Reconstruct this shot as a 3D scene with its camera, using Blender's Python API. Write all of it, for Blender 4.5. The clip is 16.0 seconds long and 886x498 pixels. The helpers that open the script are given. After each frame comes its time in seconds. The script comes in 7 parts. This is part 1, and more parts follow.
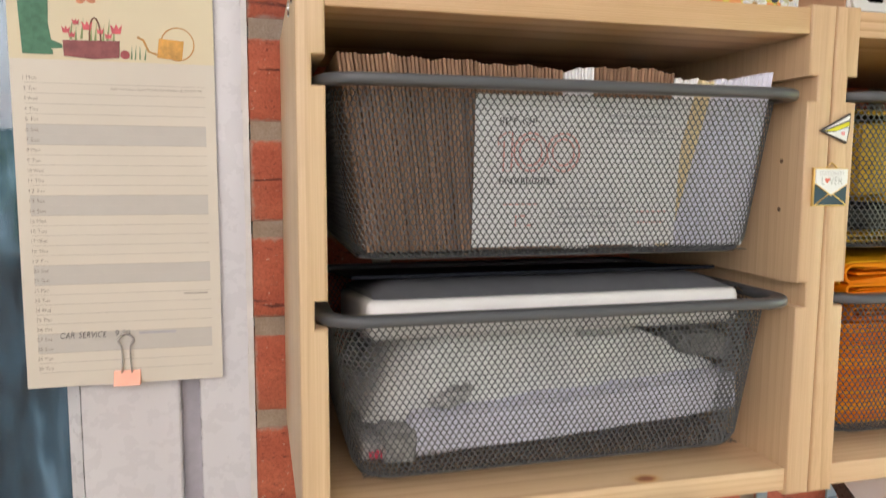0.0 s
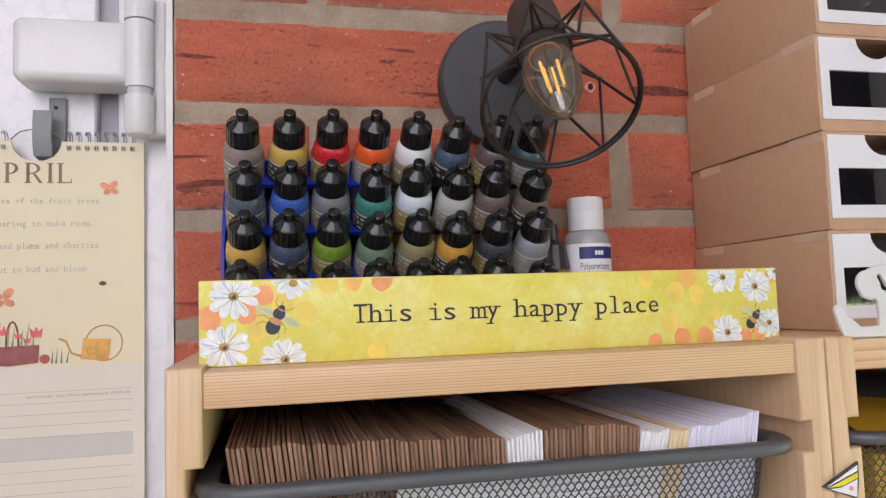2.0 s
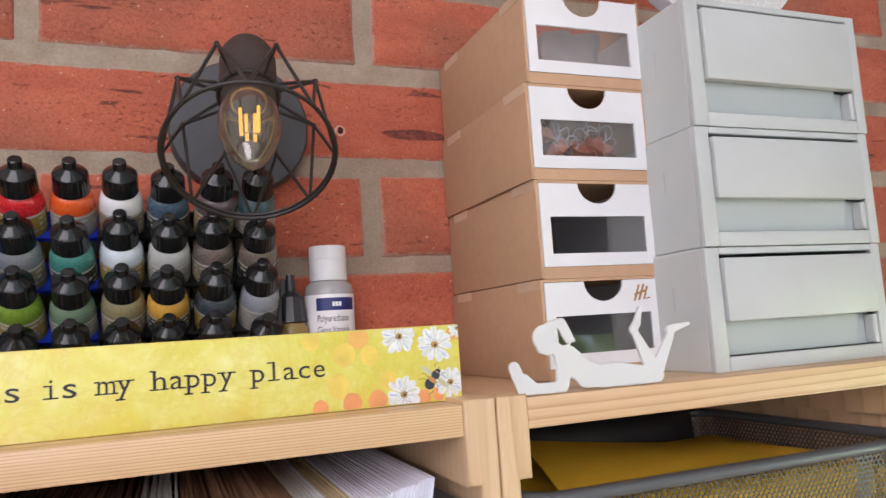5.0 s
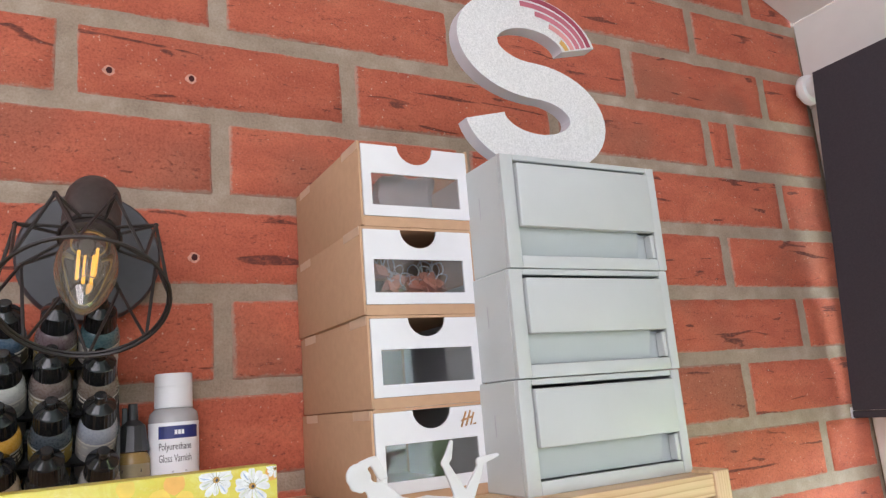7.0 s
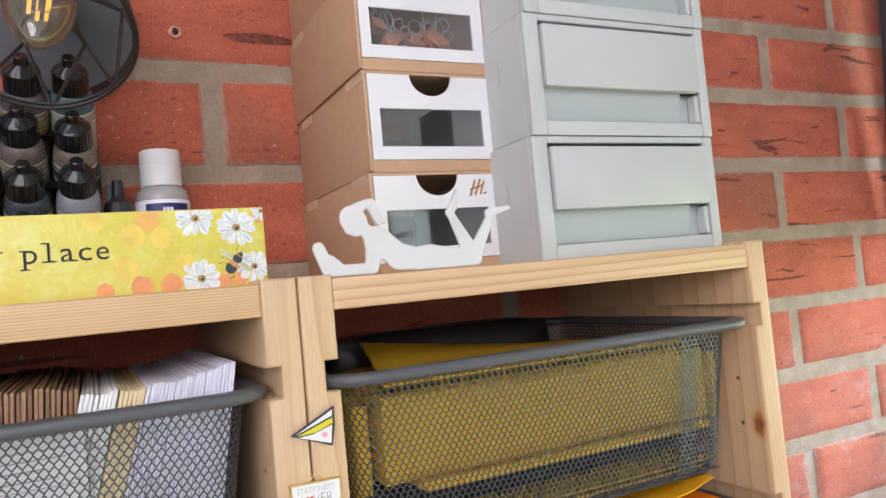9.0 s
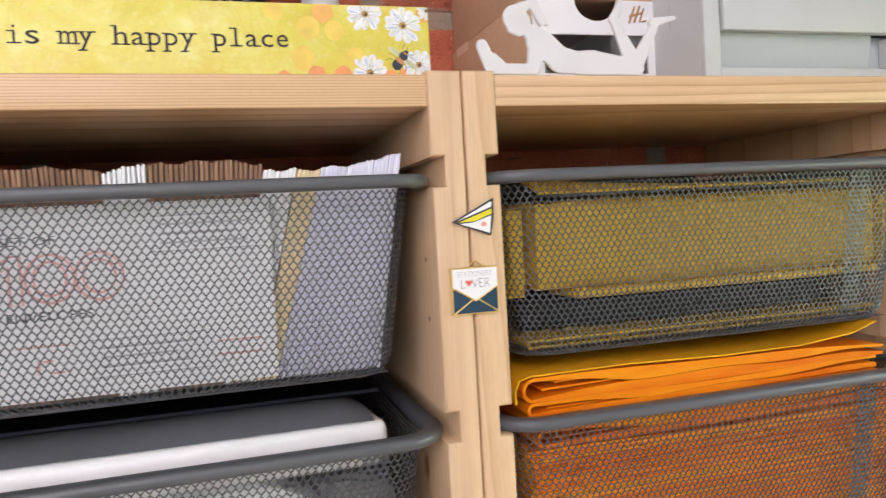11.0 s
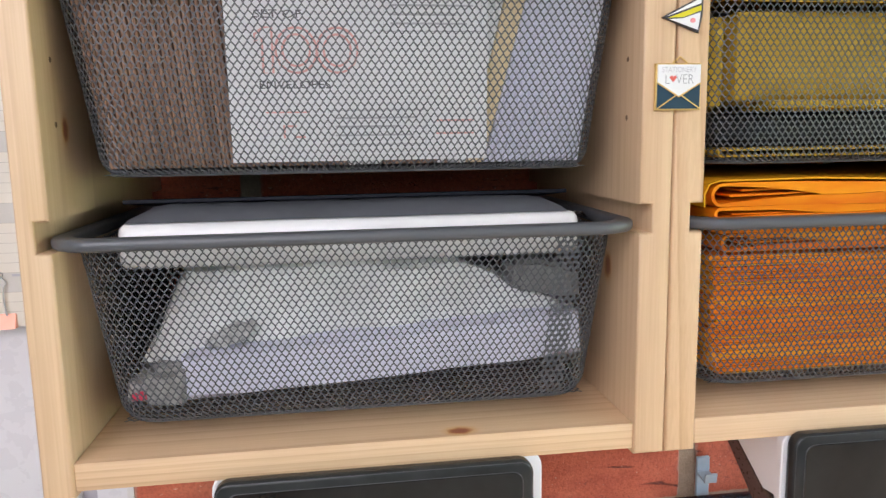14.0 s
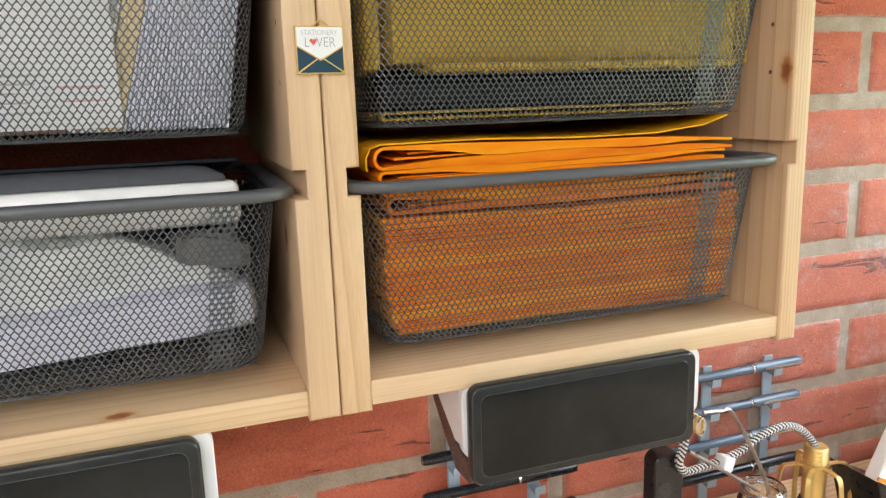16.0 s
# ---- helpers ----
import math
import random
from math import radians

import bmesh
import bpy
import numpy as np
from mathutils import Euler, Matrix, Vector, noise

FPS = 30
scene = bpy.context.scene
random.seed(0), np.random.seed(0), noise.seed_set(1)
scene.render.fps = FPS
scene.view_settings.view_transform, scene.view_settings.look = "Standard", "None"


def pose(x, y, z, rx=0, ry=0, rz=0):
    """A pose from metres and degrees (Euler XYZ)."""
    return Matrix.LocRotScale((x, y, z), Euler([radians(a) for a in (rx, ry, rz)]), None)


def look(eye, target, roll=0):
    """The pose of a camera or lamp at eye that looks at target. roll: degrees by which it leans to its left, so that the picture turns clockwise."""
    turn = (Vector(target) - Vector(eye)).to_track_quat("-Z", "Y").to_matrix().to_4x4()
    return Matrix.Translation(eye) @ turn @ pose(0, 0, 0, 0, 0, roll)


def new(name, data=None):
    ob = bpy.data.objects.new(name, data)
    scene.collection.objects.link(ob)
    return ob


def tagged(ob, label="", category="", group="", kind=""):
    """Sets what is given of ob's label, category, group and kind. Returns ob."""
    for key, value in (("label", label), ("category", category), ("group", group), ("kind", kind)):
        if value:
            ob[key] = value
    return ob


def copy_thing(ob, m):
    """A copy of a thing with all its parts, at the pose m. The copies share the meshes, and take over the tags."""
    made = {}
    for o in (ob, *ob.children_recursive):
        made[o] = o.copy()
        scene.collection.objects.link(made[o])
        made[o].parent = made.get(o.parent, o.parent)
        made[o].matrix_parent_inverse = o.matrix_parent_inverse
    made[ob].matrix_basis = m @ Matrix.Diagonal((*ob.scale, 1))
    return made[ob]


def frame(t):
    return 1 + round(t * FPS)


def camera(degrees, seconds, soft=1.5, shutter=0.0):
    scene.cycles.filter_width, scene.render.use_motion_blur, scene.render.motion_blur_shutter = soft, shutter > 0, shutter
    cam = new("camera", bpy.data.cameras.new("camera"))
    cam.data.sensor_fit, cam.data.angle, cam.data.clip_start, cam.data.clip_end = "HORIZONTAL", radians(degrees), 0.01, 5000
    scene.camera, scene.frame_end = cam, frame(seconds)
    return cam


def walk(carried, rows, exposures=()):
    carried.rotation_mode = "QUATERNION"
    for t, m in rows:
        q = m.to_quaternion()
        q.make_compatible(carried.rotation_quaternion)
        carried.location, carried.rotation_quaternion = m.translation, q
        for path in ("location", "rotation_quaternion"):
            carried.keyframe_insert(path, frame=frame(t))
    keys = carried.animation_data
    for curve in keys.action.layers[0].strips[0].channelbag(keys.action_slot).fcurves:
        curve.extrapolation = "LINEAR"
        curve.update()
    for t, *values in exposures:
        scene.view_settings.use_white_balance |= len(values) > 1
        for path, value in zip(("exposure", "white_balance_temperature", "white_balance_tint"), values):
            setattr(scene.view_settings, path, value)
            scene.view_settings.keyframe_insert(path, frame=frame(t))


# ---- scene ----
cam = camera(62.6, 16.0, soft=1.3, shutter=0.2)
PATH = [
    (0, (-0.3178, -0.3533, 1.5923), (0.0164, 0.9609, 1.445), 0.3),
    (0.5, (-0.313, -0.3192, 1.6387), (0.03, 0.9998, 1.5903), -0.1),
    (1, (-0.3103, -0.3049, 1.6639), (0.0375, 1.0141, 1.6898), -0.7),
    (1.5, (-0.2783, -0.3001, 1.6946), (0.0539, 1.0203, 1.7703), -1.5),
    (2, (-0.2578, -0.3021, 1.7062), (0.0518, 1.0223, 1.8119), -1.9),
    (2.5, (-0.2428, -0.3083, 1.7062), (0.0471, 1.0189, 1.8262), -2.1),
    (3, (-0.2278, -0.3062, 1.7049), (0.0621, 1.021, 1.8324), -2.3),
    (3.5, (-0.2114, -0.3035, 1.7035), (0.105, 1.0169, 1.831), -2.6),
    (4, (-0.193, -0.3042, 1.7062), (0.1698, 1.0039, 1.8358), -2.9),
    (4.5, (-0.1657, -0.3062, 1.713), (0.2605, 0.9821, 1.8508), -3.3),
    (5, (-0.1439, -0.3137, 1.7171), (0.3485, 0.9493, 1.8692), -3.7),
    (5.2, (-0.1337, -0.3199, 1.7205), (0.384, 0.9316, 1.8801), -3.9),
    (7.3, (-0.1091, -0.3724, 1.7444), (0.5388, 0.7925, 2.0329), -4.8),
    (7.5, (-0.1037, -0.3635, 1.7335), (0.5408, 0.8082, 2.0029), -4.9),
    (8, (-0.0914, -0.3369, 1.7069), (0.5449, 0.8539, 1.902), -5.2),
    (8.5, (-0.088, -0.326, 1.6885), (0.5415, 0.8777, 1.814), -5.3),
    (8.7, (-0.0859, -0.3233, 1.6837), (0.5408, 0.8846, 1.7833), -5.4),
    (10.8, (-0.0873, -0.3205, 1.6182), (0.3021, 0.9855, 1.576), -3.4),
    (11, (-0.1084, -0.3185, 1.6148), (0.281, 0.9882, 1.5691), -3.3),
    (11.5, (-0.1357, -0.3124, 1.6135), (0.1678, 1.0155, 1.5412), -2.8),
    (12, (-0.1562, -0.3055, 1.6107), (0.0764, 1.0353, 1.5214), -2.1),
    (12.5, (-0.1685, -0.3028, 1.6073), (0.0136, 1.0448, 1.5016), -1.4),
    (13, (-0.1732, -0.3069, 1.5937), (-0.0075, 1.04, 1.4587), -0.9),
    (13.5, (-0.1671, -0.3212, 1.5719), (-0.0157, 1.0237, 1.4068), -0.7),
    (14, (-0.161, -0.3349, 1.5616), (0.0293, 0.9998, 1.3557), -0.9),
    (14.5, (-0.1337, -0.3369, 1.5603), (0.1139, 0.9862, 1.3407), -1.2),
    (15, (-0.0989, -0.341, 1.561), (0.2455, 0.9575, 1.3243), -1.4),
    (15.5, (-0.073, -0.3519, 1.5644), (0.3355, 0.9255, 1.3147), -1.7),
    (16, (-0.0655, -0.3519, 1.5575), (0.3785, 0.9098, 1.2902), -1.9),
]
walk(cam, [(t, look(eye, target, roll)) for t, eye, target, roll in PATH],
     [(0, -0.08, 7050, 15), (0.8, -0.09, 6500, 16), (2.0, -0.09, 6350, 18), (3.5, -0.02, 6350, 18), (4.5, 0.11, 6350, 18), (5, 0.11, 6350, 18), (7.5, 0.13, 6250, 14), (8.5, 0.15, 6250, 15), (11, 0.15, 6500, 20), (12.5, 0.08, 6600, 20), (13.5, 0.16, 6450, 18), (14, 0.14, 6300, 17), (15, 0.29, 6500, 15), (16, 0.12, 6650, 11)])

# world and light: daylight from a window behind the viewer
world = bpy.data.worlds.new("world")
scene.world = world
world.use_nodes = True
wt = world.node_tree
sky = wt.nodes.new("ShaderNodeTexSky")
sky.sky_type = "NISHITA"
sky.sun_disc = False
sky.sun_elevation, sky.sun_rotation = radians(40), radians(200)
wt.links.new(sky.outputs[0], wt.nodes["Background"].inputs[0])
wt.nodes["Background"].inputs[1].default_value = 0.1


def window_light(loc, target, w, h, power, colour):
    d = bpy.data.lights.new("window_light", "AREA")
    d.shape, d.size, d.size_y, d.energy, d.color = "RECTANGLE", w, h, power, colour
    o = new("window_light", d)
    o.matrix_world = look(loc, target)
    return o


window_light((-0.85, -1.60, 2.25), (-0.05, 0, 1.78), 1.6, 1.1, 22, (1.0, 0.93, 0.985))
window_light((0.86, -0.675, 1.53), (0.0, -0.675, 1.60), 0.75, 0.19, 0.95, (0.98, 0.955, 0.99))
EXPOSURE = 0.0
scene.view_settings.exposure = EXPOSURE


# ---- building helpers ----
def finish(bm, smooth=0):
    bm.normal_update()
    me = bpy.data.meshes.new("mesh")
    bm.to_mesh(me)
    bm.free()
    if smooth:
        me.polygons.foreach_set("use_smooth", [True] * len(me.polygons))
        me.set_sharp_from_angle(angle=radians(smooth))
    return me


def part(name, bm, mat, parent=None, label="", at=(0, 0, 0), smooth=40):
    me = bm if isinstance(bm, bpy.types.Mesh) else finish(bm, smooth)
    if mat is not None and not me.materials:
        me.materials.append(mat)
    ob = new(name, me)
    ob.location = at
    if parent is not None:
        ob.parent = parent
    if label:
        ob["label"] = label
    return ob


def thing(name, at, label, category, group="", kind="", rz=0):
    e = new(name)
    e.empty_display_size = 0.02
    e.matrix_basis = pose(*at, 0, 0, rz)
    return tagged(e, label, category, group, kind)


def box(x0, x1, y0, y1, z0, z1, bevel=0.0, seg=1, bm=None):
    bm = bm or bmesh.new()
    r = bmesh.ops.create_cube(bm, size=1.0)
    for v in r["verts"]:
        v.co = Vector((x0 + (v.co.x + .5) * (x1 - x0), y0 + (v.co.y + .5) * (y1 - y0), z0 + (v.co.z + .5) * (z1 - z0)))
    if bevel:
        es = list({e for v in r["verts"] for e in v.link_edges})
        bmesh.ops.bevel(bm, geom=es, offset=bevel, segments=seg, profile=0.5, affect="EDGES")
    return bm


AX = {"x": lambda a, b, t: (t, a, b), "y": lambda a, b, t: (a, t, b), "z": lambda a, b, t: (a, b, t)}


def prism(pts, axis, t0, t1, bevel=0.0, seg=1, bm=None):
    """A polygon in the plane across axis, drawn out from t0 to t1."""
    bm = bm or bmesh.new()
    f = AX[axis]
    lo = [bm.verts.new(f(a, b, t0)) for a, b in pts]
    hi = [bm.verts.new(f(a, b, t1)) for a, b in pts]
    n = len(pts)
    faces = [bm.faces.new(lo), bm.faces.new(hi[::-1])]
    for i in range(n):
        faces.append(bm.faces.new((lo[(i + 1) % n], lo[i], hi[i], hi[(i + 1) % n])))
    bmesh.ops.recalc_face_normals(bm, faces=faces)
    if bevel:
        es = list({e for fc in faces[:2] for e in fc.edges})
        bmesh.ops.bevel(bm, geom=es, offset=bevel, segments=seg, profile=0.5, affect="EDGES")
    return bm


def flat(pts, y, bm=None):
    """A flat polygon that faces the viewer, at depth y."""
    bm = bm or bmesh.new()
    f = bm.faces.new([bm.verts.new((a, y, b)) for a, b in pts])
    f.normal_update()
    if f.normal.y > 0:
        f.normal_flip()
    return bm


def rect(x0, x1, z0, z1):
    return [(x0, z0), (x1, z0), (x1, z1), (x0, z1)]


def disc(cx, cz, rx, rz=None, n=16, turn=0.0):
    rz = rx if rz is None else rz
    c, s = math.cos(turn), math.sin(turn)
    out = []
    for i in range(n):
        a = 2 * math.pi * i / n
        p, q = rx * math.cos(a), rz * math.sin(a)
        out.append((cx + c * p - s * q, cz + s * p + c * q))
    return out


def lathe(profile, seg=24, bm=None, m=None):
    bm = bm or bmesh.new()
    rings = []
    for r, z in profile:
        if r < 1e-6:
            rings.append([bm.verts.new((0, 0, z))])
        else:
            rings.append([bm.verts.new((r * math.cos(2 * math.pi * i / seg), r * math.sin(2 * math.pi * i / seg), z)) for i in range(seg)])
    for a, b in zip(rings, rings[1:]):
        for i in range(seg):
            j = (i + 1) % seg
            if len(a) == 1 and len(b) == 1:
                continue
            if len(a) == 1:
                bm.faces.new((a[0], b[j], b[i]))
            elif len(b) == 1:
                bm.faces.new((a[i], a[j], b[0]))
            else:
                bm.faces.new((a[i], a[j], b[j], b[i]))
    bmesh.ops.recalc_face_normals(bm, faces=bm.faces)
    if m is not None:
        bmesh.ops.transform(bm, matrix=m, verts=[v for r in rings for v in r])
    return bm


def tube(path, r, seg=8, closed=False, bm=None, shape=None):
    """A tube along a path; shape gives another cross-section, as offsets (sideways, upwards)."""
    bm = bm or bmesh.new()
    P = [Vector(p) for p in path]
    n = len(P)
    shape = shape or [(r * math.cos(2 * math.pi * k / seg), r * math.sin(2 * math.pi * k / seg)) for k in range(seg)]
    rings, up = [], None
    for i in range(n):
        a = P[i - 1] if (i or closed) else P[i]
        b = P[(i + 1) % n] if (i < n - 1 or closed) else P[i]
        d = (b - a).normalized()
        if up is None:
            up = Vector((0, 0, 1)) if abs(d.z) < 0.9 else Vector((0, 1, 0))
        side = d.cross(up).normalized()
        up = side.cross(d).normalized()
        rings.append([bm.verts.new(P[i] + side * p + up * q) for p, q in shape])
    k = len(shape)
    for i in range(n if closed else n - 1):
        A, B = rings[i], rings[(i + 1) % n]
        for j in range(k):
            bm.faces.new((A[j], A[(j + 1) % k], B[(j + 1) % k], B[j]))
    if not closed:
        bm.faces.new(rings[0][::-1])
        bm.faces.new(rings[-1])
    bmesh.ops.recalc_face_normals(bm, faces=bm.faces)
    return bm


def rounded(x0, x1, y0, y1, r, n=6):
    """A rectangle with round corners, anticlockwise from the front left corner."""
    out = []
    for cx, cy, a0 in ((x1 - r, y0 + r, -90), (x1 - r, y1 - r, 0), (x0 + r, y1 - r, 90), (x0 + r, y0 + r, 180)):
        for i in range(n + 1):
            a = radians(a0 + 90 * i / n)
            out.append((cx + r * math.cos(a), cy + r * math.sin(a)))
    return out


def arc_path(pts, n=8):
    """A smooth path through the points."""
    P = [Vector(p) for p in pts]
    out = []
    for i in range(len(P) - 1):
        a, b, c, d = P[max(i - 1, 0)], P[i], P[i + 1], P[min(i + 2, len(P) - 1)]
        for k in range(n):
            t = k / n
            out.append(0.5 * ((2 * b) + (c - a) * t + (2 * a - 5 * b + 4 * c - d) * t * t + (3 * b - a - 3 * c + d) * t ** 3))
    return out + [P[-1]]


def fuse(bm, voxel):
    """Melts overlapping solids into one skin."""
    ob = new("solid", finish(bm))
    mod = ob.modifiers.new("skin", "REMESH")
    mod.mode, mod.voxel_size = "VOXEL", voxel
    me = bpy.data.meshes.new_from_object(ob.evaluated_get(bpy.context.evaluated_depsgraph_get()))
    bpy.data.objects.remove(ob)
    return me


def lettering(body, width, height, depth=0.0002, bold=0.0):
    """The mesh of a line of words, standing upright and facing the viewer, its lower left corner at the origin."""
    cu = bpy.data.curves.new("words", "FONT")
    cu.body, cu.size, cu.offset, cu.resolution_u = body, 1.0, bold, 3
    ob = new("words", cu)
    me = bpy.data.meshes.new_from_object(ob.evaluated_get(bpy.context.evaluated_depsgraph_get()))
    bpy.data.objects.remove(ob)
    co = np.array([v.co[:] for v in me.vertices])
    lo, hi = co.min(0), co.max(0)
    sx = width / (hi[0] - lo[0])
    sz = height / (hi[1] - lo[1])
    for v in me.vertices:
        v.co = ((v.co.x - lo[0]) * sx, 0.0, (v.co.y - lo[1]) * sz)
    return me


# feet and heads of the letters that carry a slab: (share of the letter's width, 0 foot, 1 head at x-height, 2 head at cap height, -1 below the line; reach left, reach right)
SLABS = {"T": ((0.5, 0, 1, 1),), "h": ((0.1, 0, 1, 1), (0.9, 0, 1, 1), (0.1, 2, 1, 0)), "i": ((0.5, 0, 1.6, 1.6), (0.5, 1, 1.6, 0)), "l": ((0.5, 0, 1.6, 1.6), (0.5, 2, 1.6, 0)),
         "m": ((0.06, 0, 0.8, 0.8), (0.5, 0, 0.7, 0.7), (0.94, 0, 0.8, 0.8), (0.06, 1, 0.9, 0)), "y": ((0.08, 1, 1, 1), (0.92, 1, 1, 1), (0.2, -1, 1, 1)),
         "p": ((0.1, 1, 1, 0), (0.1, -1, 1, 1)), "a": ((0.93, 0, 0, 1),), "A": ((0.06, 0, 1, 1), (0.94, 0, 1, 1)), "P": ((0.12, 0, 1, 1), (0.12, 2, 1, 0)),
         "R": ((0.12, 0, 1, 1), (0.92, 0, 0.5, 1), (0.12, 2, 1, 0)), "I": ((0.5, 0, 1, 1), (0.5, 2, 1, 1)), "L": ((0.12, 0, 1, 0), (0.12, 2, 1, 1))}


def raw_glyph(c):
    cu = bpy.data.curves.new("glyph", "FONT")
    cu.body, cu.size, cu.resolution_u = c, 1.0, 3
    ob = new("glyph", cu)
    me = bpy.data.meshes.new_from_object(ob.evaluated_get(bpy.context.evaluated_depsgraph_get()))
    bpy.data.objects.remove(ob)
    return me


def slab_lettering(body, width, cap, stroke=0.0010):
    """A line of upright words with slab serifs, in even steps like a typewriter's, its lower left corner at the origin."""
    glyphs = {c: raw_glyph(c) for c in set(body) if c != " "}
    size = {c: np.array([v.co[:] for v in m.vertices]) for c, m in glyphs.items()}
    ref = raw_glyph("T")
    k = cap / max(v.co.y for v in ref.vertices)
    xh = k * max(v.co.y for v in raw_glyph("x").vertices)
    step = width / len(body)
    bm = bmesh.new()
    for i, c in enumerate(body):
        if c == " ":
            continue
        lo, hi = size[c].min(0), size[c].max(0)
        w = step * ({"i": 0.16, "l": 0.16, "I": 0.18, "m": 0.98, "T": 0.86}.get(c, 0.75))
        x0 = step * (i + 0.5) - w / 2
        sx = w / (hi[0] - lo[0])
        tmp = glyphs[c].copy()
        for v in tmp.vertices:
            v.co = (x0 + (v.co.x - lo[0]) * sx, 0.0, v.co.y * k)
        bm.from_mesh(tmp)
        bpy.data.meshes.remove(tmp)
        for at, level, left, right in SLABS.get(c, ()):
            z = {0: 0.0, 1: xh - stroke * 0.55, 2: cap - stroke * 0.55, -1: lo[1] * k}[level]
            x, r = x0 + at * w, stroke * 1.5
            flat(rect(x - left * r - stroke * 0.3, x + right * r + stroke * 0.3, z, z + stroke * 0.62), 0.0, bm)
    return finish(bm)


# ---- materials ----
def material(name, rough=0.5, metal=0.0, colour=(0.5, 0.5, 0.5)):
    m = bpy.data.materials.new(name)
    m.use_nodes = True
    b = m.node_tree.nodes["Principled BSDF"]
    b.inputs["Roughness"].default_value = rough
    b.inputs["Metallic"].default_value = metal
    b.inputs["Base Color"].default_value = (*colour, 1)
    return m, m.node_tree, b


def node(nt, kind, **values):
    n = nt.nodes.new("ShaderNode" + kind)
    for k, v in values.items():
        n.inputs[k.replace("_", " ")].default_value = v
    return n


def ramp(nt, source, stops):
    r = nt.nodes.new("ShaderNodeValToRGB")
    while len(r.color_ramp.elements) < len(stops):
        r.color_ramp.elements.new(0.5)
    for e, (p, c) in zip(r.color_ramp.elements, stops):
        e.position = p
        e.color = (*c, 1) if len(c) == 3 else c
    nt.links.new(source, r.inputs[0])
    return r.outputs[0]


def mix(nt, fac, a, b, how="MIX"):
    n = nt.nodes.new("ShaderNodeMix")
    n.data_type, n.blend_type = "RGBA", how
    for sock, v in ((n.inputs[0], fac), (n.inputs[6], a), (n.inputs[7], b)):
        if isinstance(v, bpy.types.NodeSocket):
            nt.links.new(v, sock)
        else:
            sock.default_value = v if isinstance(v, (int, float)) else (*v, 1)
    return n.outputs[2]


def coords(nt, scale=(1, 1, 1), per_object=True):
    tc = nt.nodes.new("ShaderNodeTexCoord")
    mp = nt.nodes.new("ShaderNodeMapping")
    mp.inputs["Scale"].default_value = scale
    nt.links.new(tc.outputs["Object"], mp.inputs["Vector"])
    if per_object:
        oi = nt.nodes.new("ShaderNodeObjectInfo")
        mul = nt.nodes.new("ShaderNodeVectorMath")
        mul.operation = "SCALE"
        mul.inputs[0].default_value = (7.1, 3.7, 5.3)
        nt.links.new(oi.outputs["Random"], mul.inputs["Scale"])
        nt.links.new(mul.outputs[0], mp.inputs["Location"])
    return mp.outputs[0]


def noise_tex(nt, vec, scale, detail=4, rough=0.55, distort=0.0):
    n = node(nt, "TexNoise", Scale=scale, Detail=detail, Roughness=rough, Distortion=distort)
    nt.links.new(vec, n.inputs["Vector"])
    return n.outputs["Fac"]


def bump(nt, b, height, strength, distance=0.001):
    n = node(nt, "Bump", Strength=strength, Distance=distance)
    nt.links.new(height, n.inputs["Height"])
    nt.links.new(n.outputs[0], b.inputs["Normal"])


def painted(name, colour, rough=0.45, metal=0.0, vary=0.12, scale=60, relief=0.08, spec=0.5):
    """A plain surface with a little unevenness in tone and relief."""
    m, nt, b = material(name, rough, metal)
    v = coords(nt)
    f = noise_tex(nt, v, scale, 5)
    g = noise_tex(nt, v, scale * 9, 3)
    dark = tuple(c * (1 - vary) for c in colour)
    lite = tuple(min(1, c * (1 + vary)) for c in colour)
    nt.links.new(ramp(nt, f, [(0.3, dark), (0.7, lite)]), b.inputs["Base Color"])
    rr = ramp(nt, g, [(0.3, (rough * 0.85,) * 3), (0.7, (min(1, rough * 1.15),) * 3)])
    nt.links.new(rr, b.inputs["Roughness"])
    b.inputs["Specular IOR Level"].default_value = spec
    if relief:
        bump(nt, b, g, relief, 0.0004)
    return m


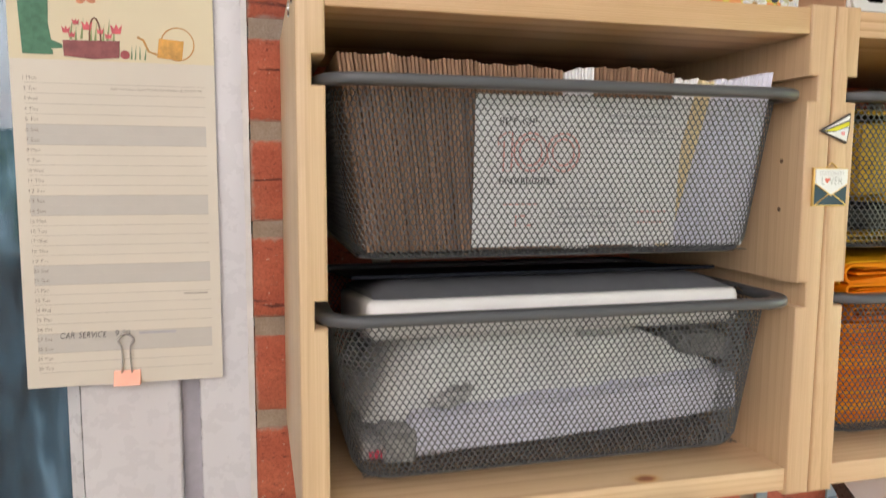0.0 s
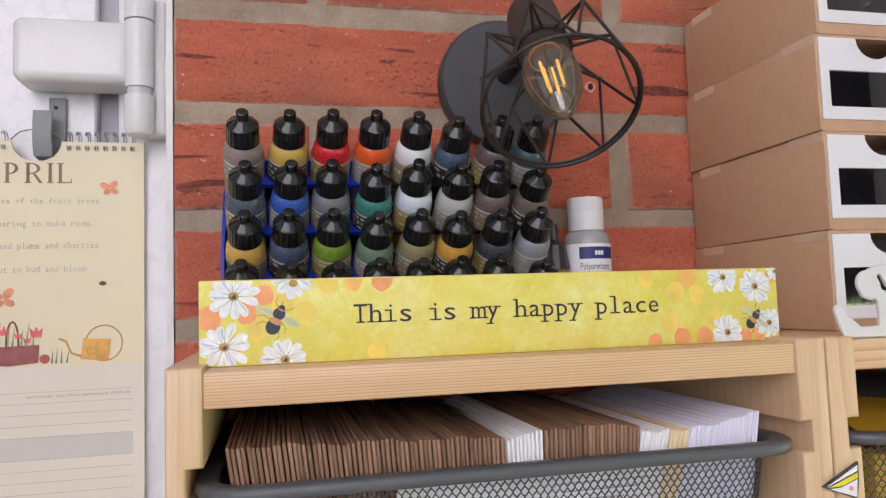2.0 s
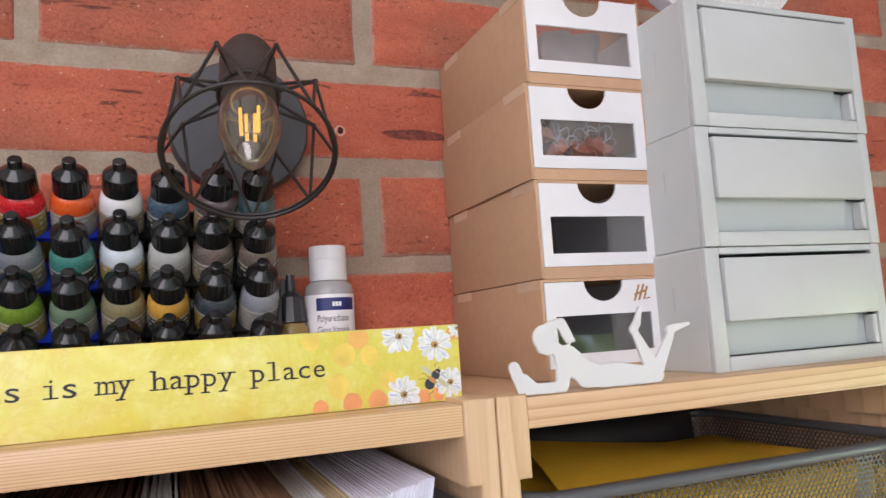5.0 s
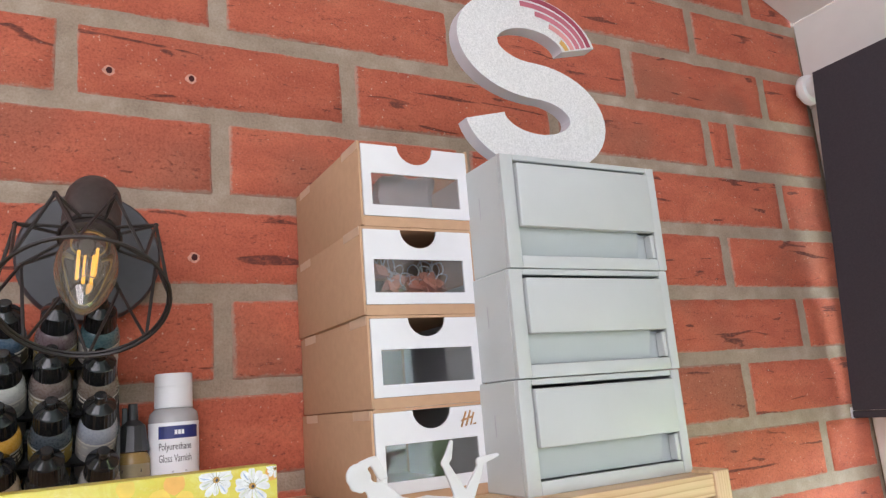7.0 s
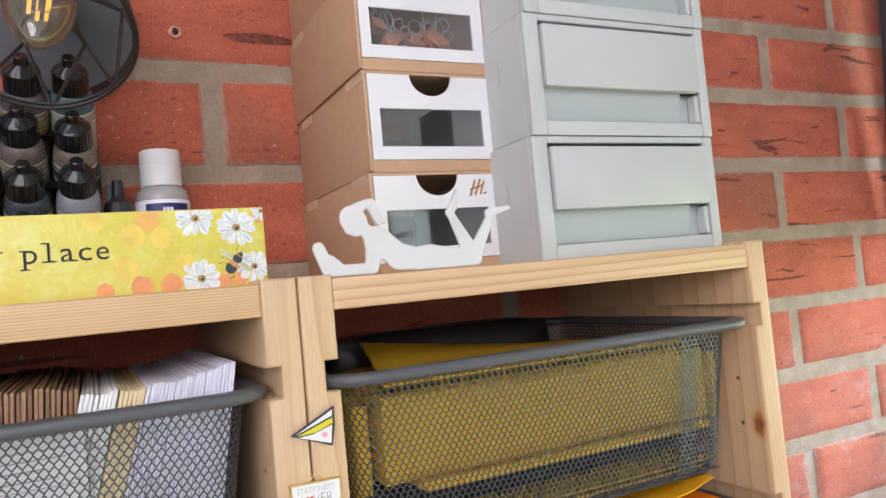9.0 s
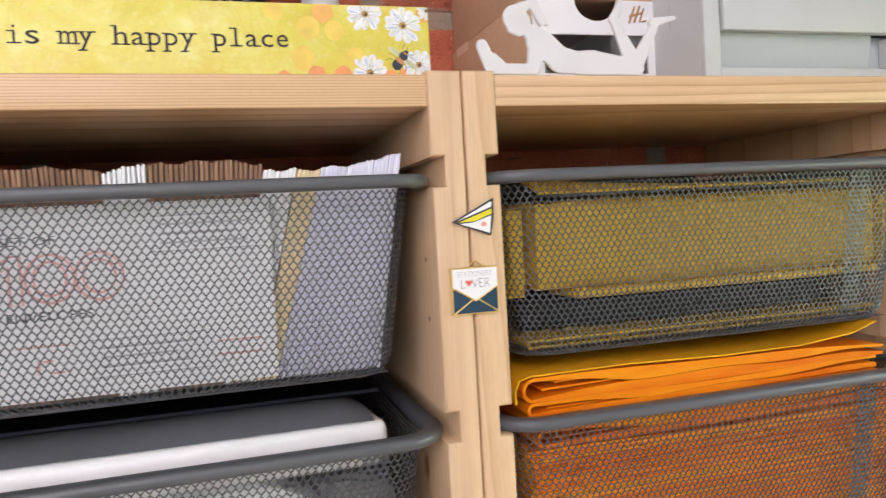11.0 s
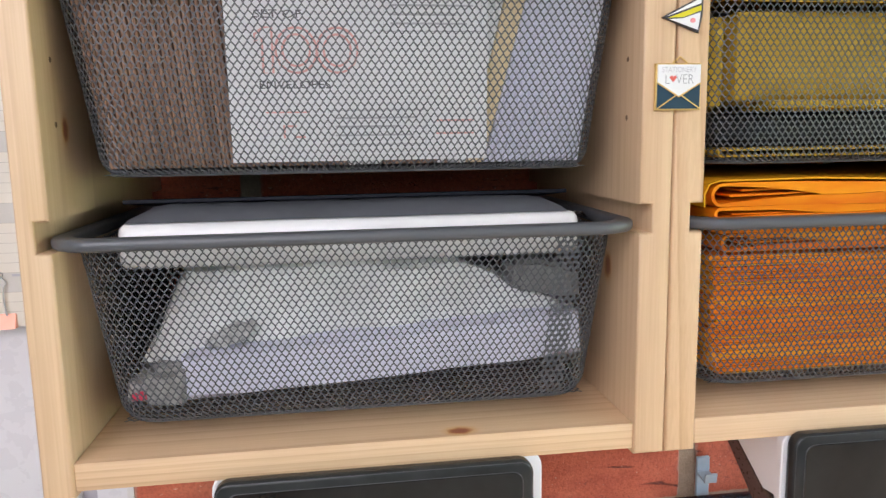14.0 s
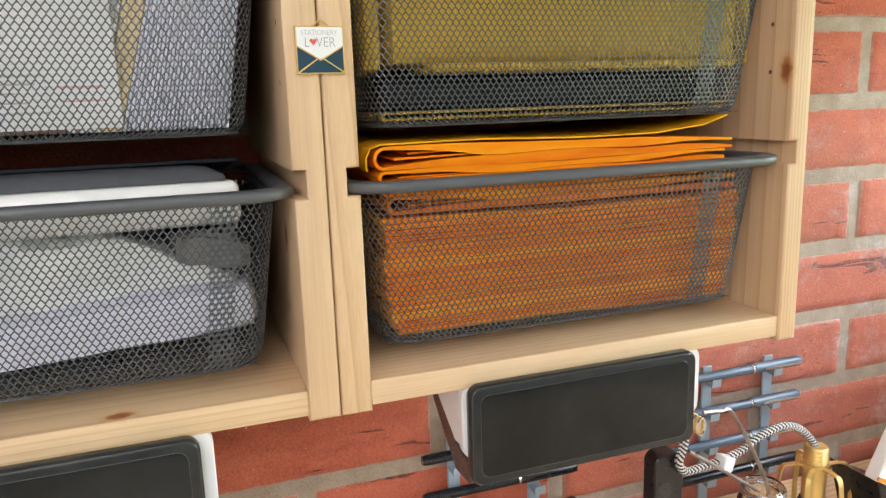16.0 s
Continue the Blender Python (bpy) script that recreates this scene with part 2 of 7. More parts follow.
def pine(name, axis, heart, pitch=0.0024, flow=4.0, knots=(), stretch=0.05, plain=0.42, lean=0.0):
    """Clear-lacquered pine: growth rings round a heart line along one axis; knots are (place, radius)."""
    m, nt, b = material(name, 0.40)
    sc = {"x": (stretch, 1, 1), "y": (1, stretch, 1), "z": (1, 1, stretch)}[axis]
    tc = nt.nodes.new("ShaderNodeTexCoord")
    mp = nt.nodes.new("ShaderNodeMapping")
    mp.inputs["Scale"].default_value = sc
    mp.inputs["Location"].default_value = tuple(-h for h in heart)
    mp.inputs["Rotation"].default_value = (0, radians(lean), 0)
    nt.links.new(tc.outputs["Object"], mp.inputs["Vector"])
    oi = nt.nodes.new("ShaderNodeObjectInfo")
    mul = nt.nodes.new("ShaderNodeVectorMath")
    mul.operation = "SCALE"
    mul.inputs[0].default_value = tuple(9.0 if k == axis else 0.03 for k in "xyz")
    nt.links.new(oi.outputs["Random"], mul.inputs["Scale"])
    add = nt.nodes.new("ShaderNodeVectorMath")
    nt.links.new(mp.outputs[0], add.inputs[0])
    nt.links.new(mul.outputs[0], add.inputs[1])
    v = add.outputs[0]
    w = nt.nodes.new("ShaderNodeTexWave")
    w.wave_type, w.rings_direction, w.wave_profile = "RINGS", axis.upper(), "SAW"
    size = 0.314 / pitch
    for k, x in (("Scale", size), ("Distortion", flow), ("Detail", 2.0), ("Detail Scale", 30.0 / size), ("Detail Roughness", 0.4)):
        w.inputs[k].default_value = x
    nt.links.new(v, w.inputs["Vector"])
    warp = noise_tex(nt, v, 14, 3)
    fine = noise_tex(nt, coords(nt, tuple(q * (0.3 if q < 1 else 1) for q in sc)), 1100, 3)
    col = ramp(nt, w.outputs["Fac"], [(0.0, (0.72, 0.490, 0.283)), (0.50, (0.70, 0.470, 0.263)), (0.80, (0.58, 0.345, 0.17)), (0.93, (0.46, 0.23, 0.095)), (1.0, (0.70, 0.470, 0.263))])
    col = mix(nt, plain, col, ramp(nt, warp, [(0.3, (0.665, 0.470, 0.290)), (0.7, (0.745, 0.558, 0.365))]))
    col = mix(nt, 0.22, col, ramp(nt, fine, [(0.35, (0.66, 0.54, 0.42)), (0.65, (1.0, 1.0, 1.0))]), "MULTIPLY")
    for place, radius in knots:
        tc = nt.nodes.new("ShaderNodeTexCoord")
        d = nt.nodes.new("ShaderNodeVectorMath")
        d.operation = "SUBTRACT"
        d.inputs[1].default_value = place
        nt.links.new(tc.outputs["Object"], d.inputs[0])
        st = nt.nodes.new("ShaderNodeVectorMath")
        st.operation = "MULTIPLY"
        st.inputs[1].default_value = tuple(0.62 if k == axis else 1.0 for k in "xyz")
        nt.links.new(d.outputs[0], st.inputs[0])
        ln = nt.nodes.new("ShaderNodeVectorMath")
        ln.operation = "LENGTH"
        nt.links.new(st.outputs[0], ln.inputs[0])
        wob = node(nt, "Math")
        wob.operation = "MULTIPLY_ADD"
        nt.links.new(noise_tex(nt, tc.outputs["Object"], 260, 3), wob.inputs[0])
        wob.inputs[1].default_value = radius * 0.7
        nt.links.new(ln.outputs["Value"], wob.inputs[2])
        mr = node(nt, "MapRange")
        mr.inputs[1].default_value, mr.inputs[2].default_value = radius * 0.35, radius * 2.3
        nt.links.new(wob.outputs[0], mr.inputs[0])
        k = ramp(nt, mr.outputs[0], [(0.0, (0.40, 0.17, 0.15)), (0.36, (0.46, 0.22, 0.17)), (0.52, (0.72, 0.47, 0.28)), (0.68, (0.95, 0.86, 0.72)), (1.0, (1, 1, 1))])
        col = mix(nt, 1.0, col, k, "MULTIPLY")
    nt.links.new(col, b.inputs["Base Color"])
    bump(nt, b, fine, 0.12, 0.0004)
    return m


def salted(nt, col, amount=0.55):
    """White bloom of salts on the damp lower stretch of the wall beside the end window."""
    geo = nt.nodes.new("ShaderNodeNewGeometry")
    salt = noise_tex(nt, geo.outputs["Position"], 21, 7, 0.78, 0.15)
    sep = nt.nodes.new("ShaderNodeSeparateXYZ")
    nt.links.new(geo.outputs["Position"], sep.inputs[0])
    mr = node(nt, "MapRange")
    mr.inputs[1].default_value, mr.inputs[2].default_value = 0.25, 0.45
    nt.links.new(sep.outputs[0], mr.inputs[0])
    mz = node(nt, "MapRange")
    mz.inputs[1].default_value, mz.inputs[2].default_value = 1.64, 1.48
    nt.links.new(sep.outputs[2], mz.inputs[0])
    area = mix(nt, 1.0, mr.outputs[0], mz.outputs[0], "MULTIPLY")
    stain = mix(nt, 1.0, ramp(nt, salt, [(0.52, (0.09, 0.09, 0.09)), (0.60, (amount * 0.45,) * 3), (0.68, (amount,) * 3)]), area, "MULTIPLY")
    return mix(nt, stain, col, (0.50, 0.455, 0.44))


def brick_material():
    """Rough red facing brick: grainy, pitted along drag marks, specked with pale grit, its edges smeared with mortar."""
    m, nt, b = material("brick", 0.9)
    v = coords(nt)
    oi = nt.nodes.new("ShaderNodeObjectInfo")
    base = ramp(nt, oi.outputs["Random"], [(0.0, (0.46, 0.112, 0.062)), (0.4, (0.56, 0.146, 0.080)), (0.75, (0.49, 0.118, 0.068)), (1.0, (0.60, 0.172, 0.096))])
    soft = noise_tex(nt, coords(nt, (0.7, 1.0, 1.6)), 30, 4, 0.6, 0.3)
    col = mix(nt, 0.5, base, ramp(nt, soft, [(0.3, (0.40, 0.088, 0.052)), (0.55, (0.55, 0.142, 0.078)), (0.75, (0.64, 0.200, 0.112))]))
    patch = noise_tex(nt, v, 7, 2, 0.5)
    col = mix(nt, ramp(nt, patch, [(0.56, (0, 0, 0)), (0.74, (0.7, 0.7, 0.7))]), col, (0.29, 0.12, 0.075))
    grain = noise_tex(nt, v, 520, 4, 0.7)
    col = mix(nt, 0.55, col, ramp(nt, grain, [(0.30, (0.45, 0.40, 0.38)), (0.5, (0.95, 0.95, 0.95)), (0.72, (1.25, 1.3, 1.3))]), "MULTIPLY")
    # pits gather along drag marks that run with the brick
    drag = noise_tex(nt, coords(nt, (0.45, 1.0, 2.4)), 26, 3.5, 0.6, 0.7)
    line = ramp(nt, drag, [(0.555, (0, 0, 0)), (0.585, (1, 1, 1)), (0.60, (1, 1, 1)), (0.64, (0.15, 0.15, 0.15)), (0.72, (0.5, 0.5, 0.5))])
    pit = noise_tex(nt, coords(nt, (0.75, 1.0, 1.4)), 300, 4, 0.7)
    deep = node(nt, "Math")
    deep.operation = "MULTIPLY_ADD"
    nt.links.new(line, deep.inputs[0])
    deep.inputs[1].default_value = 0.085
    nt.links.new(pit, deep.inputs[2])
    hole = ramp(nt, deep.outputs[0], [(0.625, (0, 0, 0)), (0.72, (1, 1, 1))])
    col = mix(nt, mix(nt, 0.68, (0, 0, 0), hole), col, (0.13, 0.042, 0.034))
    # a few long gouges where the clay was dragged
    tilted = nt.nodes.new("ShaderNodeMapping")
    tilted.inputs["Rotation"].default_value = (0, radians(7), 0)
    tilted.inputs["Scale"].default_value = (0.30, 1.0, 1.9)
    nt.links.new(v, tilted.inputs["Vector"])
    stroke = noise_tex(nt, tilted.outputs[0], 44, 2.5, 0.5, 0.9)
    gouge = ramp(nt, stroke, [(0.655, (0, 0, 0)), (0.685, (0.85, 0.85, 0.85)), (0.78, (1, 1, 1))])
    worn = mix(nt, 1.0, gouge, ramp(nt, pit, [(0.34, (0.45, 0.45, 0.45)), (0.52, (1.0, 1.0, 1.0))]), "MULTIPLY")
    col = mix(nt, worn, col, (0.125, 0.038, 0.030))
    hole = mix(nt, 1.0, hole, worn, "LIGHTEN")
    grit = noise_tex(nt, v, 330, 2, 0.5)
    col = mix(nt, ramp(nt, grit, [(0.69, (0, 0, 0)), (0.75, (0.75, 0.75, 0.75))]), col, (0.68, 0.47, 0.36))
    # mortar smeared over the worn edges
    tc = nt.nodes.new("ShaderNodeTexCoord")
    sp = nt.nodes.new("ShaderNodeSeparateXYZ")
    nt.links.new(tc.outputs["Generated"], sp.inputs[0])
    dist = []
    for axis, half in ((0, 0.100), (2, 0.031)):
        n1 = node(nt, "Math")
        n1.operation = "SUBTRACT"
        nt.links.new(sp.outputs[axis], n1.inputs[0])
        n1.inputs[1].default_value = 0.5
        n2 = node(nt, "Math")
        n2.operation = "ABSOLUTE"
        nt.links.new(n1.outputs[0], n2.inputs[0])
        n3 = node(nt, "Math")
        n3.operation = "MULTIPLY_ADD"
        nt.links.new(n2.outputs[0], n3.inputs[0])
        n3.inputs[1].default_value, n3.inputs[2].default_value = -2 * half, half
        dist.append(n3.outputs[0])
    near = node(nt, "Math")
    near.operation = "MINIMUM"
    nt.links.new(dist[0], near.inputs[0])
    nt.links.new(dist[1], near.inputs[1])
    wob = node(nt, "Math")
    wob.operation = "MULTIPLY_ADD"
    nt.links.new(noise_tex(nt, v, 120, 5, 0.7), wob.inputs[0])
    wob.inputs[1].default_value = 0.0085
    nt.links.new(near.outputs[0], wob.inputs[2])
    smear = node(nt, "MapRange")
    smear.inputs[1].default_value, smear.inputs[2].default_value = 0.0079, 0.0056
    nt.links.new(wob.outputs[0], smear.inputs[0])
    col = mix(nt, mix(nt, 0.75, (0, 0, 0), smear.outputs[0]), col, (0.46, 0.34, 0.27))
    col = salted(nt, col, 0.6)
    nt.links.new(col, b.inputs["Base Color"])
    h = mix(nt, 0.5, ramp(nt, hole, [(0, (1, 1, 1)), (1, (0, 0, 0))]), grain)
    bump(nt, b, h, 0.75, 0.0022)
    return m


def mortar_material():
    m, nt, b = material("mortar", 0.95)
    v = coords(nt, per_object=False)
    f = noise_tex(nt, v, 35, 5, 0.6)
    g = noise_tex(nt, v, 500, 3, 0.6)
    col = ramp(nt, f, [(0.3, (0.27, 0.195, 0.138)), (0.55, (0.37, 0.283, 0.208)), (0.8, (0.50, 0.405, 0.32))])
    col = mix(nt, 0.22, col, ramp(nt, g, [(0.3, (0.18, 0.14, 0.10)), (0.7, (0.56, 0.49, 0.41))]))
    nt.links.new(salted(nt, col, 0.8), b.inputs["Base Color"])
    bump(nt, b, g, 0.6, 0.0015)
    return m


def glass(name, colour=(1, 1, 1), rough=0.0, ior=1.45):
    m, nt, b = material(name, rough, 0, colour)
    b.inputs["Transmission Weight"].default_value = 1.0
    b.inputs["IOR"].default_value = ior
    return m


def clear_film(name, tint=(0.9, 0.9, 0.9), gloss=0.12, ior=1.5):
    """Thin clear plastic: mostly see-through, with a shine on it."""
    m = bpy.data.materials.new(name)
    m.use_nodes = True
    nt = m.node_tree
    nt.nodes.remove(nt.nodes["Principled BSDF"])
    t = node(nt, "BsdfTransparent", Color=(*tint, 1))
    g = node(nt, "BsdfGlossy", Roughness=0.04)
    fr = node(nt, "Fresnel", IOR=ior)
    mr = node(nt, "MapRange")
    mr.inputs[3].default_value, mr.inputs[4].default_value = gloss * 0.6, 1.0
    nt.links.new(fr.outputs[0], mr.inputs[0])
    mx = node(nt, "MixShader")
    nt.links.new(mr.outputs[0], mx.inputs[0])
    nt.links.new(t.outputs[0], mx.inputs[1])
    nt.links.new(g.outputs[0], mx.inputs[2])
    nt.links.new(mx.outputs[0], nt.nodes["Material Output"].inputs[0])
    return m


PINE_X = pine("pine_top_board", "x", (0, 0.10, 1.10), 0.00125, 2.5, (), 0.05, 0.2)
PINE_B = pine("pine_bottom_board", "x", (0, 0.02, -0.035), 0.0038, 6.0, [((-0.1050, 0.0075, 0.0165), 0.0034)], 0.07, 0.62)
PINE_X2 = pine("pine_board", "x", (0, 0.035, 0.33), 0.0046, 7.0, (), 0.11, 0.30, 3.0)
PINE_X3 = pine("pine_plain_board", "x", (0, 0.30, 0.06), 0.0060, 7.0, (), 0.05, 0.66)
PINE_Z = pine("pine_upright", "z", (0.01, 0.11, 0), 0.0075, 6.0, [((-0.2845, 0.030, 0.168), 0.0030), ((-0.0165, 0.041, 0.091), 0.0036)], 0.05, 0.78)
PINE_C = pine("pine_flamed_upright", "z", (0.060, 0.010, 0), 0.0110, 1.2, (), 0.3, 0.55, 9.0)
PINE_R = pine("pine_end_upright", "z", (-0.60, 0.18, 0), 0.0024, 3.5, [((0.2835, 0.006, 0.1705), 0.0042)], 0.05, 0.5)
BRICK, MORTAR = brick_material(), mortar_material()
UPVC = painted("white_door_plastic", (0.76, 0.75, 0.77), 0.28, vary=0.02, scale=8, relief=0.02)
PLASTER = painted("white_wall_paint", (0.78, 0.77, 0.75), 0.7, vary=0.04, scale=14, relief=0.15)
SHADE_GREY = painted("shade_grey", (0.44, 0.42, 0.46), 0.6)
CAULK = painted("white_sealant", (0.75, 0.74, 0.72), 0.5, vary=0.08)
WIRE = painted("dark_grey_powder_coat", (0.070, 0.074, 0.082), 0.30, vary=0.1, scale=40, relief=0.05)
RIM = painted("grey_rim_coat", (0.090, 0.096, 0.106), 0.36, vary=0.02, scale=8, relief=0.0)
KRAFT = painted("kraft_card", (0.56, 0.355, 0.22), 0.8, vary=0.04, scale=160, relief=0.12, spec=0.2)
KRAFT_ENV = painted("kraft_paper", (0.285, 0.168, 0.108), 0.75, vary=0.42, scale=9, relief=0.25, spec=0.25)
WHITE_PAPER = painted("white_paper", (0.87, 0.87, 0.89), 0.7, vary=0.04, scale=30, relief=0.1, spec=0.3)
LILAC_PAPER = painted("pale_lilac_paper", (0.77, 0.77, 0.89), 0.7, vary=0.04, scale=30, relief=0.1, spec=0.3)
CREAM_PAPER = painted("cream_paper", (0.80, 0.66, 0.42), 0.7, vary=0.05, scale=30, relief=0.1, spec=0.3)
WHITE_CARD = painted("white_coated_card", (0.80, 0.80, 0.81), 0.45, vary=0.03, scale=20, relief=0.04)
TAPE = painted("parcel_tape", (0.66, 0.49, 0.34), 0.35, vary=0.06)
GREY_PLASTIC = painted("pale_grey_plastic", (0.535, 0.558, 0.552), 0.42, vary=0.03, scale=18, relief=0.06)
# case plastic in a darker tone for the grip recess, shade in the colour
GREY_SHADED = painted("shaded_grey_plastic", (0.45, 0.487, 0.487), 0.5, vary=0.03, scale=18, relief=0.04)
BLACK = painted("black_plastic", (0.012, 0.012, 0.013), 0.3, vary=0.2, scale=30, relief=0.05)
BLACK_METAL = painted("black_wire_lacquer", (0.022, 0.017, 0.016), 0.5, 0.0, vary=0.25, scale=60, relief=0.12)
PLATE_METAL = painted("charcoal_metal", (0.055, 0.056, 0.062), 0.55, vary=0.12, scale=22, relief=0.08)
DARK = painted("dark_inside", (0.05, 0.035, 0.028), 0.8, vary=0.2)
CHROME = painted("bright_steel", (0.72, 0.72, 0.72), 0.18, 1.0, vary=0.08)
ROSE = painted("rose_gold", (0.86, 0.42, 0.30), 0.4, 0.2, vary=0.08)
GOLD = painted("brushed_gold", (0.80, 0.58, 0.22), 0.42, 0.75, vary=0.12)
INK = painted("dark_ink", (0.035, 0.03, 0.035), 0.7, vary=0.2)
BLIND = painted("charcoal_blind_fabric", (0.048, 0.044, 0.056), 0.85, vary=0.1, scale=400, relief=0.3)
# darker stand-in for kraft in the closed trays, inner shade put into colour
HOLLOW = painted("shaded_tray_inside", (0.30, 0.225, 0.18), 0.8, vary=0.15)
GLOSSY_FILM = clear_film("drawer_window_film", (0.93, 0.93, 0.93), gloss=0.13, ior=1.5)


# ---- the place: brick wall, door, end wall, room ----
WALL_Y, WALL_L, WALL_R = 0.212, -0.324, 0.80
COURSE, BED = 0.0743, 1.844
FLOOR_Z, DESK_Z = 0.41, 1.15

wall = tagged(new("wall_north"), "red brick wall with grey mortar joints", "wall", kind="structure")
bm = box(WALL_L + 0.002, WALL_R + 0.3, WALL_Y + 0.0021, WALL_Y + 0.20, FLOOR_Z, 2.8)
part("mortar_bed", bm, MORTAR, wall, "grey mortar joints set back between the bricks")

end = tagged(new("wall_east"), "white end wall with a window behind a roller blind", "wall", kind="structure")
part("wall_lower", box(0.80, 0.95, -1.70, WALL_Y - 0.001, FLOOR_Z, 1.42), PLASTER, end)
part("wall_upper", box(0.80, 0.95, -1.70, WALL_Y - 0.001, 2.10, 2.228), PLASTER, end)
part("wall_side", box(0.80, 0.95, -1.70, -1.66, 1.42, 2.10), PLASTER, end)
part("wall_corner", box(0.80, 0.95, 0.165, WALL_Y - 0.001, 1.42, 2.10, 0.002), PLASTER, end)

floor = part("floor", box(-2.2, 1.0, -1.85, 0.6, FLOOR_Z - 0.05, FLOOR_Z), painted("floor_laminate", (0.30, 0.2, 0.12), 0.5, vary=0.2, scale=6))
tagged(floor, "brown laminate floor", "floor", kind="structure")
ceiling = part("ceiling", box(-2.2, 1.0, -1.85, 0.6, 2.8, 2.85), PLASTER)
tagged(ceiling, "plain white painted ceiling", "ceiling", kind="structure")
slope = part("ceiling_slope", prism([(WALL_R, 2.2285), (-0.50, 2.7875), (-0.50, 2.80), (WALL_R, 2.80)], "y", -1.70, WALL_Y - 0.001), PLASTER)
tagged(slope, "white sloping part of the ceiling above the end wall", "ceiling", kind="structure")
west = part("wall_west", box(-2.2, -2.05, -1.70, 0.25, FLOOR_Z, 2.8), PLASTER)
tagged(west, "plain white painted wall", "wall", kind="structure")
south = tagged(new("wall_south"), "white wall with a wide window", "wall", kind="structure")
part("wall_lower", box(-2.2, 1.0, -1.85, -1.70, FLOOR_Z, 1.3), PLASTER, south)
part("wall_upper", box(-2.2, 1.0, -1.85, -1.70, 2.6, 2.8), PLASTER, south)
part("wall_side", box(-2.2, -1.80, -1.85, -1.70, 1.3, 2.6), PLASTER, south)
part("wall_side", box(0.88, 1.0, -1.85, -1.70, 1.3, 2.6), PLASTER, south)
OUT = bpy.data.materials.new("garden_and_sky")
OUT.use_nodes = True
ont = OUT.node_tree
ont.nodes.remove(ont.nodes["Principled BSDF"])
em = node(ont, "Emission", Strength=1.6)
ov = coords(ont, per_object=False)
leafy = noise_tex(ont, ov, 3.2, 6, 0.65, 0.5)
ont.links.new(ramp(ont, leafy, [(0.38, (0.05, 0.09, 0.03)), (0.48, (0.22, 0.32, 0.14)), (0.56, (0.55, 0.70, 0.82)), (0.75, (0.75, 0.87, 0.98))]), em.inputs[0])
ont.links.new(em.outputs[0], ont.nodes["Material Output"].inputs[0])
# dim glow added behind the door glass in place of its reflections
DIM = bpy.data.materials.new("door_reflection_glow")
DIM.use_nodes = True
dnt = DIM.node_tree
dnt.nodes.remove(dnt.nodes["Principled BSDF"])
em = node(dnt, "Emission", Strength=0.9)
ov = coords(dnt, (3.5, 1.0, 0.9), per_object=False)
dnt.links.new(ramp(dnt, noise_tex(dnt, ov, 2.6, 4, 0.55, 0.3), [(0.40, (0.035, 0.05, 0.065)), (0.52, (0.10, 0.17, 0.22)), (0.62, (0.30, 0.44, 0.55))]), em.inputs[0])
dnt.links.new(em.outputs[0], dnt.nodes["Material Output"].inputs[0])
dim = part("backdrop", box(-3.0, 0.2, 1.60, 1.62, 0.2, 3.2), DIM)
tagged(dim, "dim blue-grey glow behind the door glass, added for its reflections", "backdrop", kind="structure")
yard = part("backdrop", box(-3.5, 3.5, -3.02, -3.0, 0.2, 4.5), OUT)
tagged(yard, "pale sky and trees outside the window", "backdrop", kind="structure")
EAST = bpy.data.materials.new("bright_garden_beyond_window")
EAST.use_nodes = True
ent = EAST.node_tree
ent.nodes.remove(ent.nodes["Principled BSDF"])
em = node(ent, "Emission", Strength=12.0)
ov = coords(ent, per_object=False)
sep = ent.nodes.new("ShaderNodeSeparateXYZ")
ent.links.new(ov, sep.inputs[0])
tall = node(ent, "Math")
tall.operation = "MULTIPLY_ADD"
ent.links.new(noise_tex(ent, ov, 2.2, 6, 0.65, 0.5), tall.inputs[0])
tall.inputs[1].default_value = 1.9
ent.links.new(sep.outputs[2], tall.inputs[2])
up = node(ent, "MapRange")
up.inputs[1].default_value, up.inputs[2].default_value = 1.9, 3.5
ent.links.new(tall.outputs[0], up.inputs[0])
ent.links.new(ramp(ent, up.outputs[0], [(0.15, (0.10, 0.15, 0.04)), (0.40, (0.25, 0.34, 0.12)), (0.55, (0.40, 0.52, 0.40)), (0.66, (0.58, 0.73, 0.82)), (0.9, (0.72, 0.84, 0.95))]), em.inputs[0])
ent.links.new(em.outputs[0], ent.nodes["Material Output"].inputs[0])
garden = part("backdrop", box(2.60, 2.62, -9.5, 2.0, 0.0, 5.0), EAST)
tagged(garden, "bright trees and sky beyond the end window", "backdrop", kind="structure")
north = part("wall_door_side", box(-2.2, -1.3, 0.25, 0.45, FLOOR_Z, 2.8), PLASTER)
tagged(north, "plain white wall beside the door", "wall", kind="structure")
head = part("wall_door_head", box(-1.3, WALL_L, 0.25, 0.45, 2.54, 2.8), PLASTER)
tagged(head, "plain white wall above the door", "wall", kind="structure")

# white glazed door in its frame
FY = 0.2652
frame_d = tagged(new("door_frame"), "white plastic door frame sealed to the brick", "door frame", kind="structure")
part("jamb", box(-0.368, -0.322, FY, FY + 0.07, FLOOR_Z, 2.54, 0.003, 2), UPVC, frame_d)
part("jamb", box(-1.30, -1.25, FY, FY + 0.07, FLOOR_Z, 2.54, 0.003, 2), UPVC, frame_d)
part("head", box(-1.25, -0.368, FY, FY + 0.07, 2.47, 2.54, 0.003, 2), UPVC, frame_d)
bm = bmesh.new()
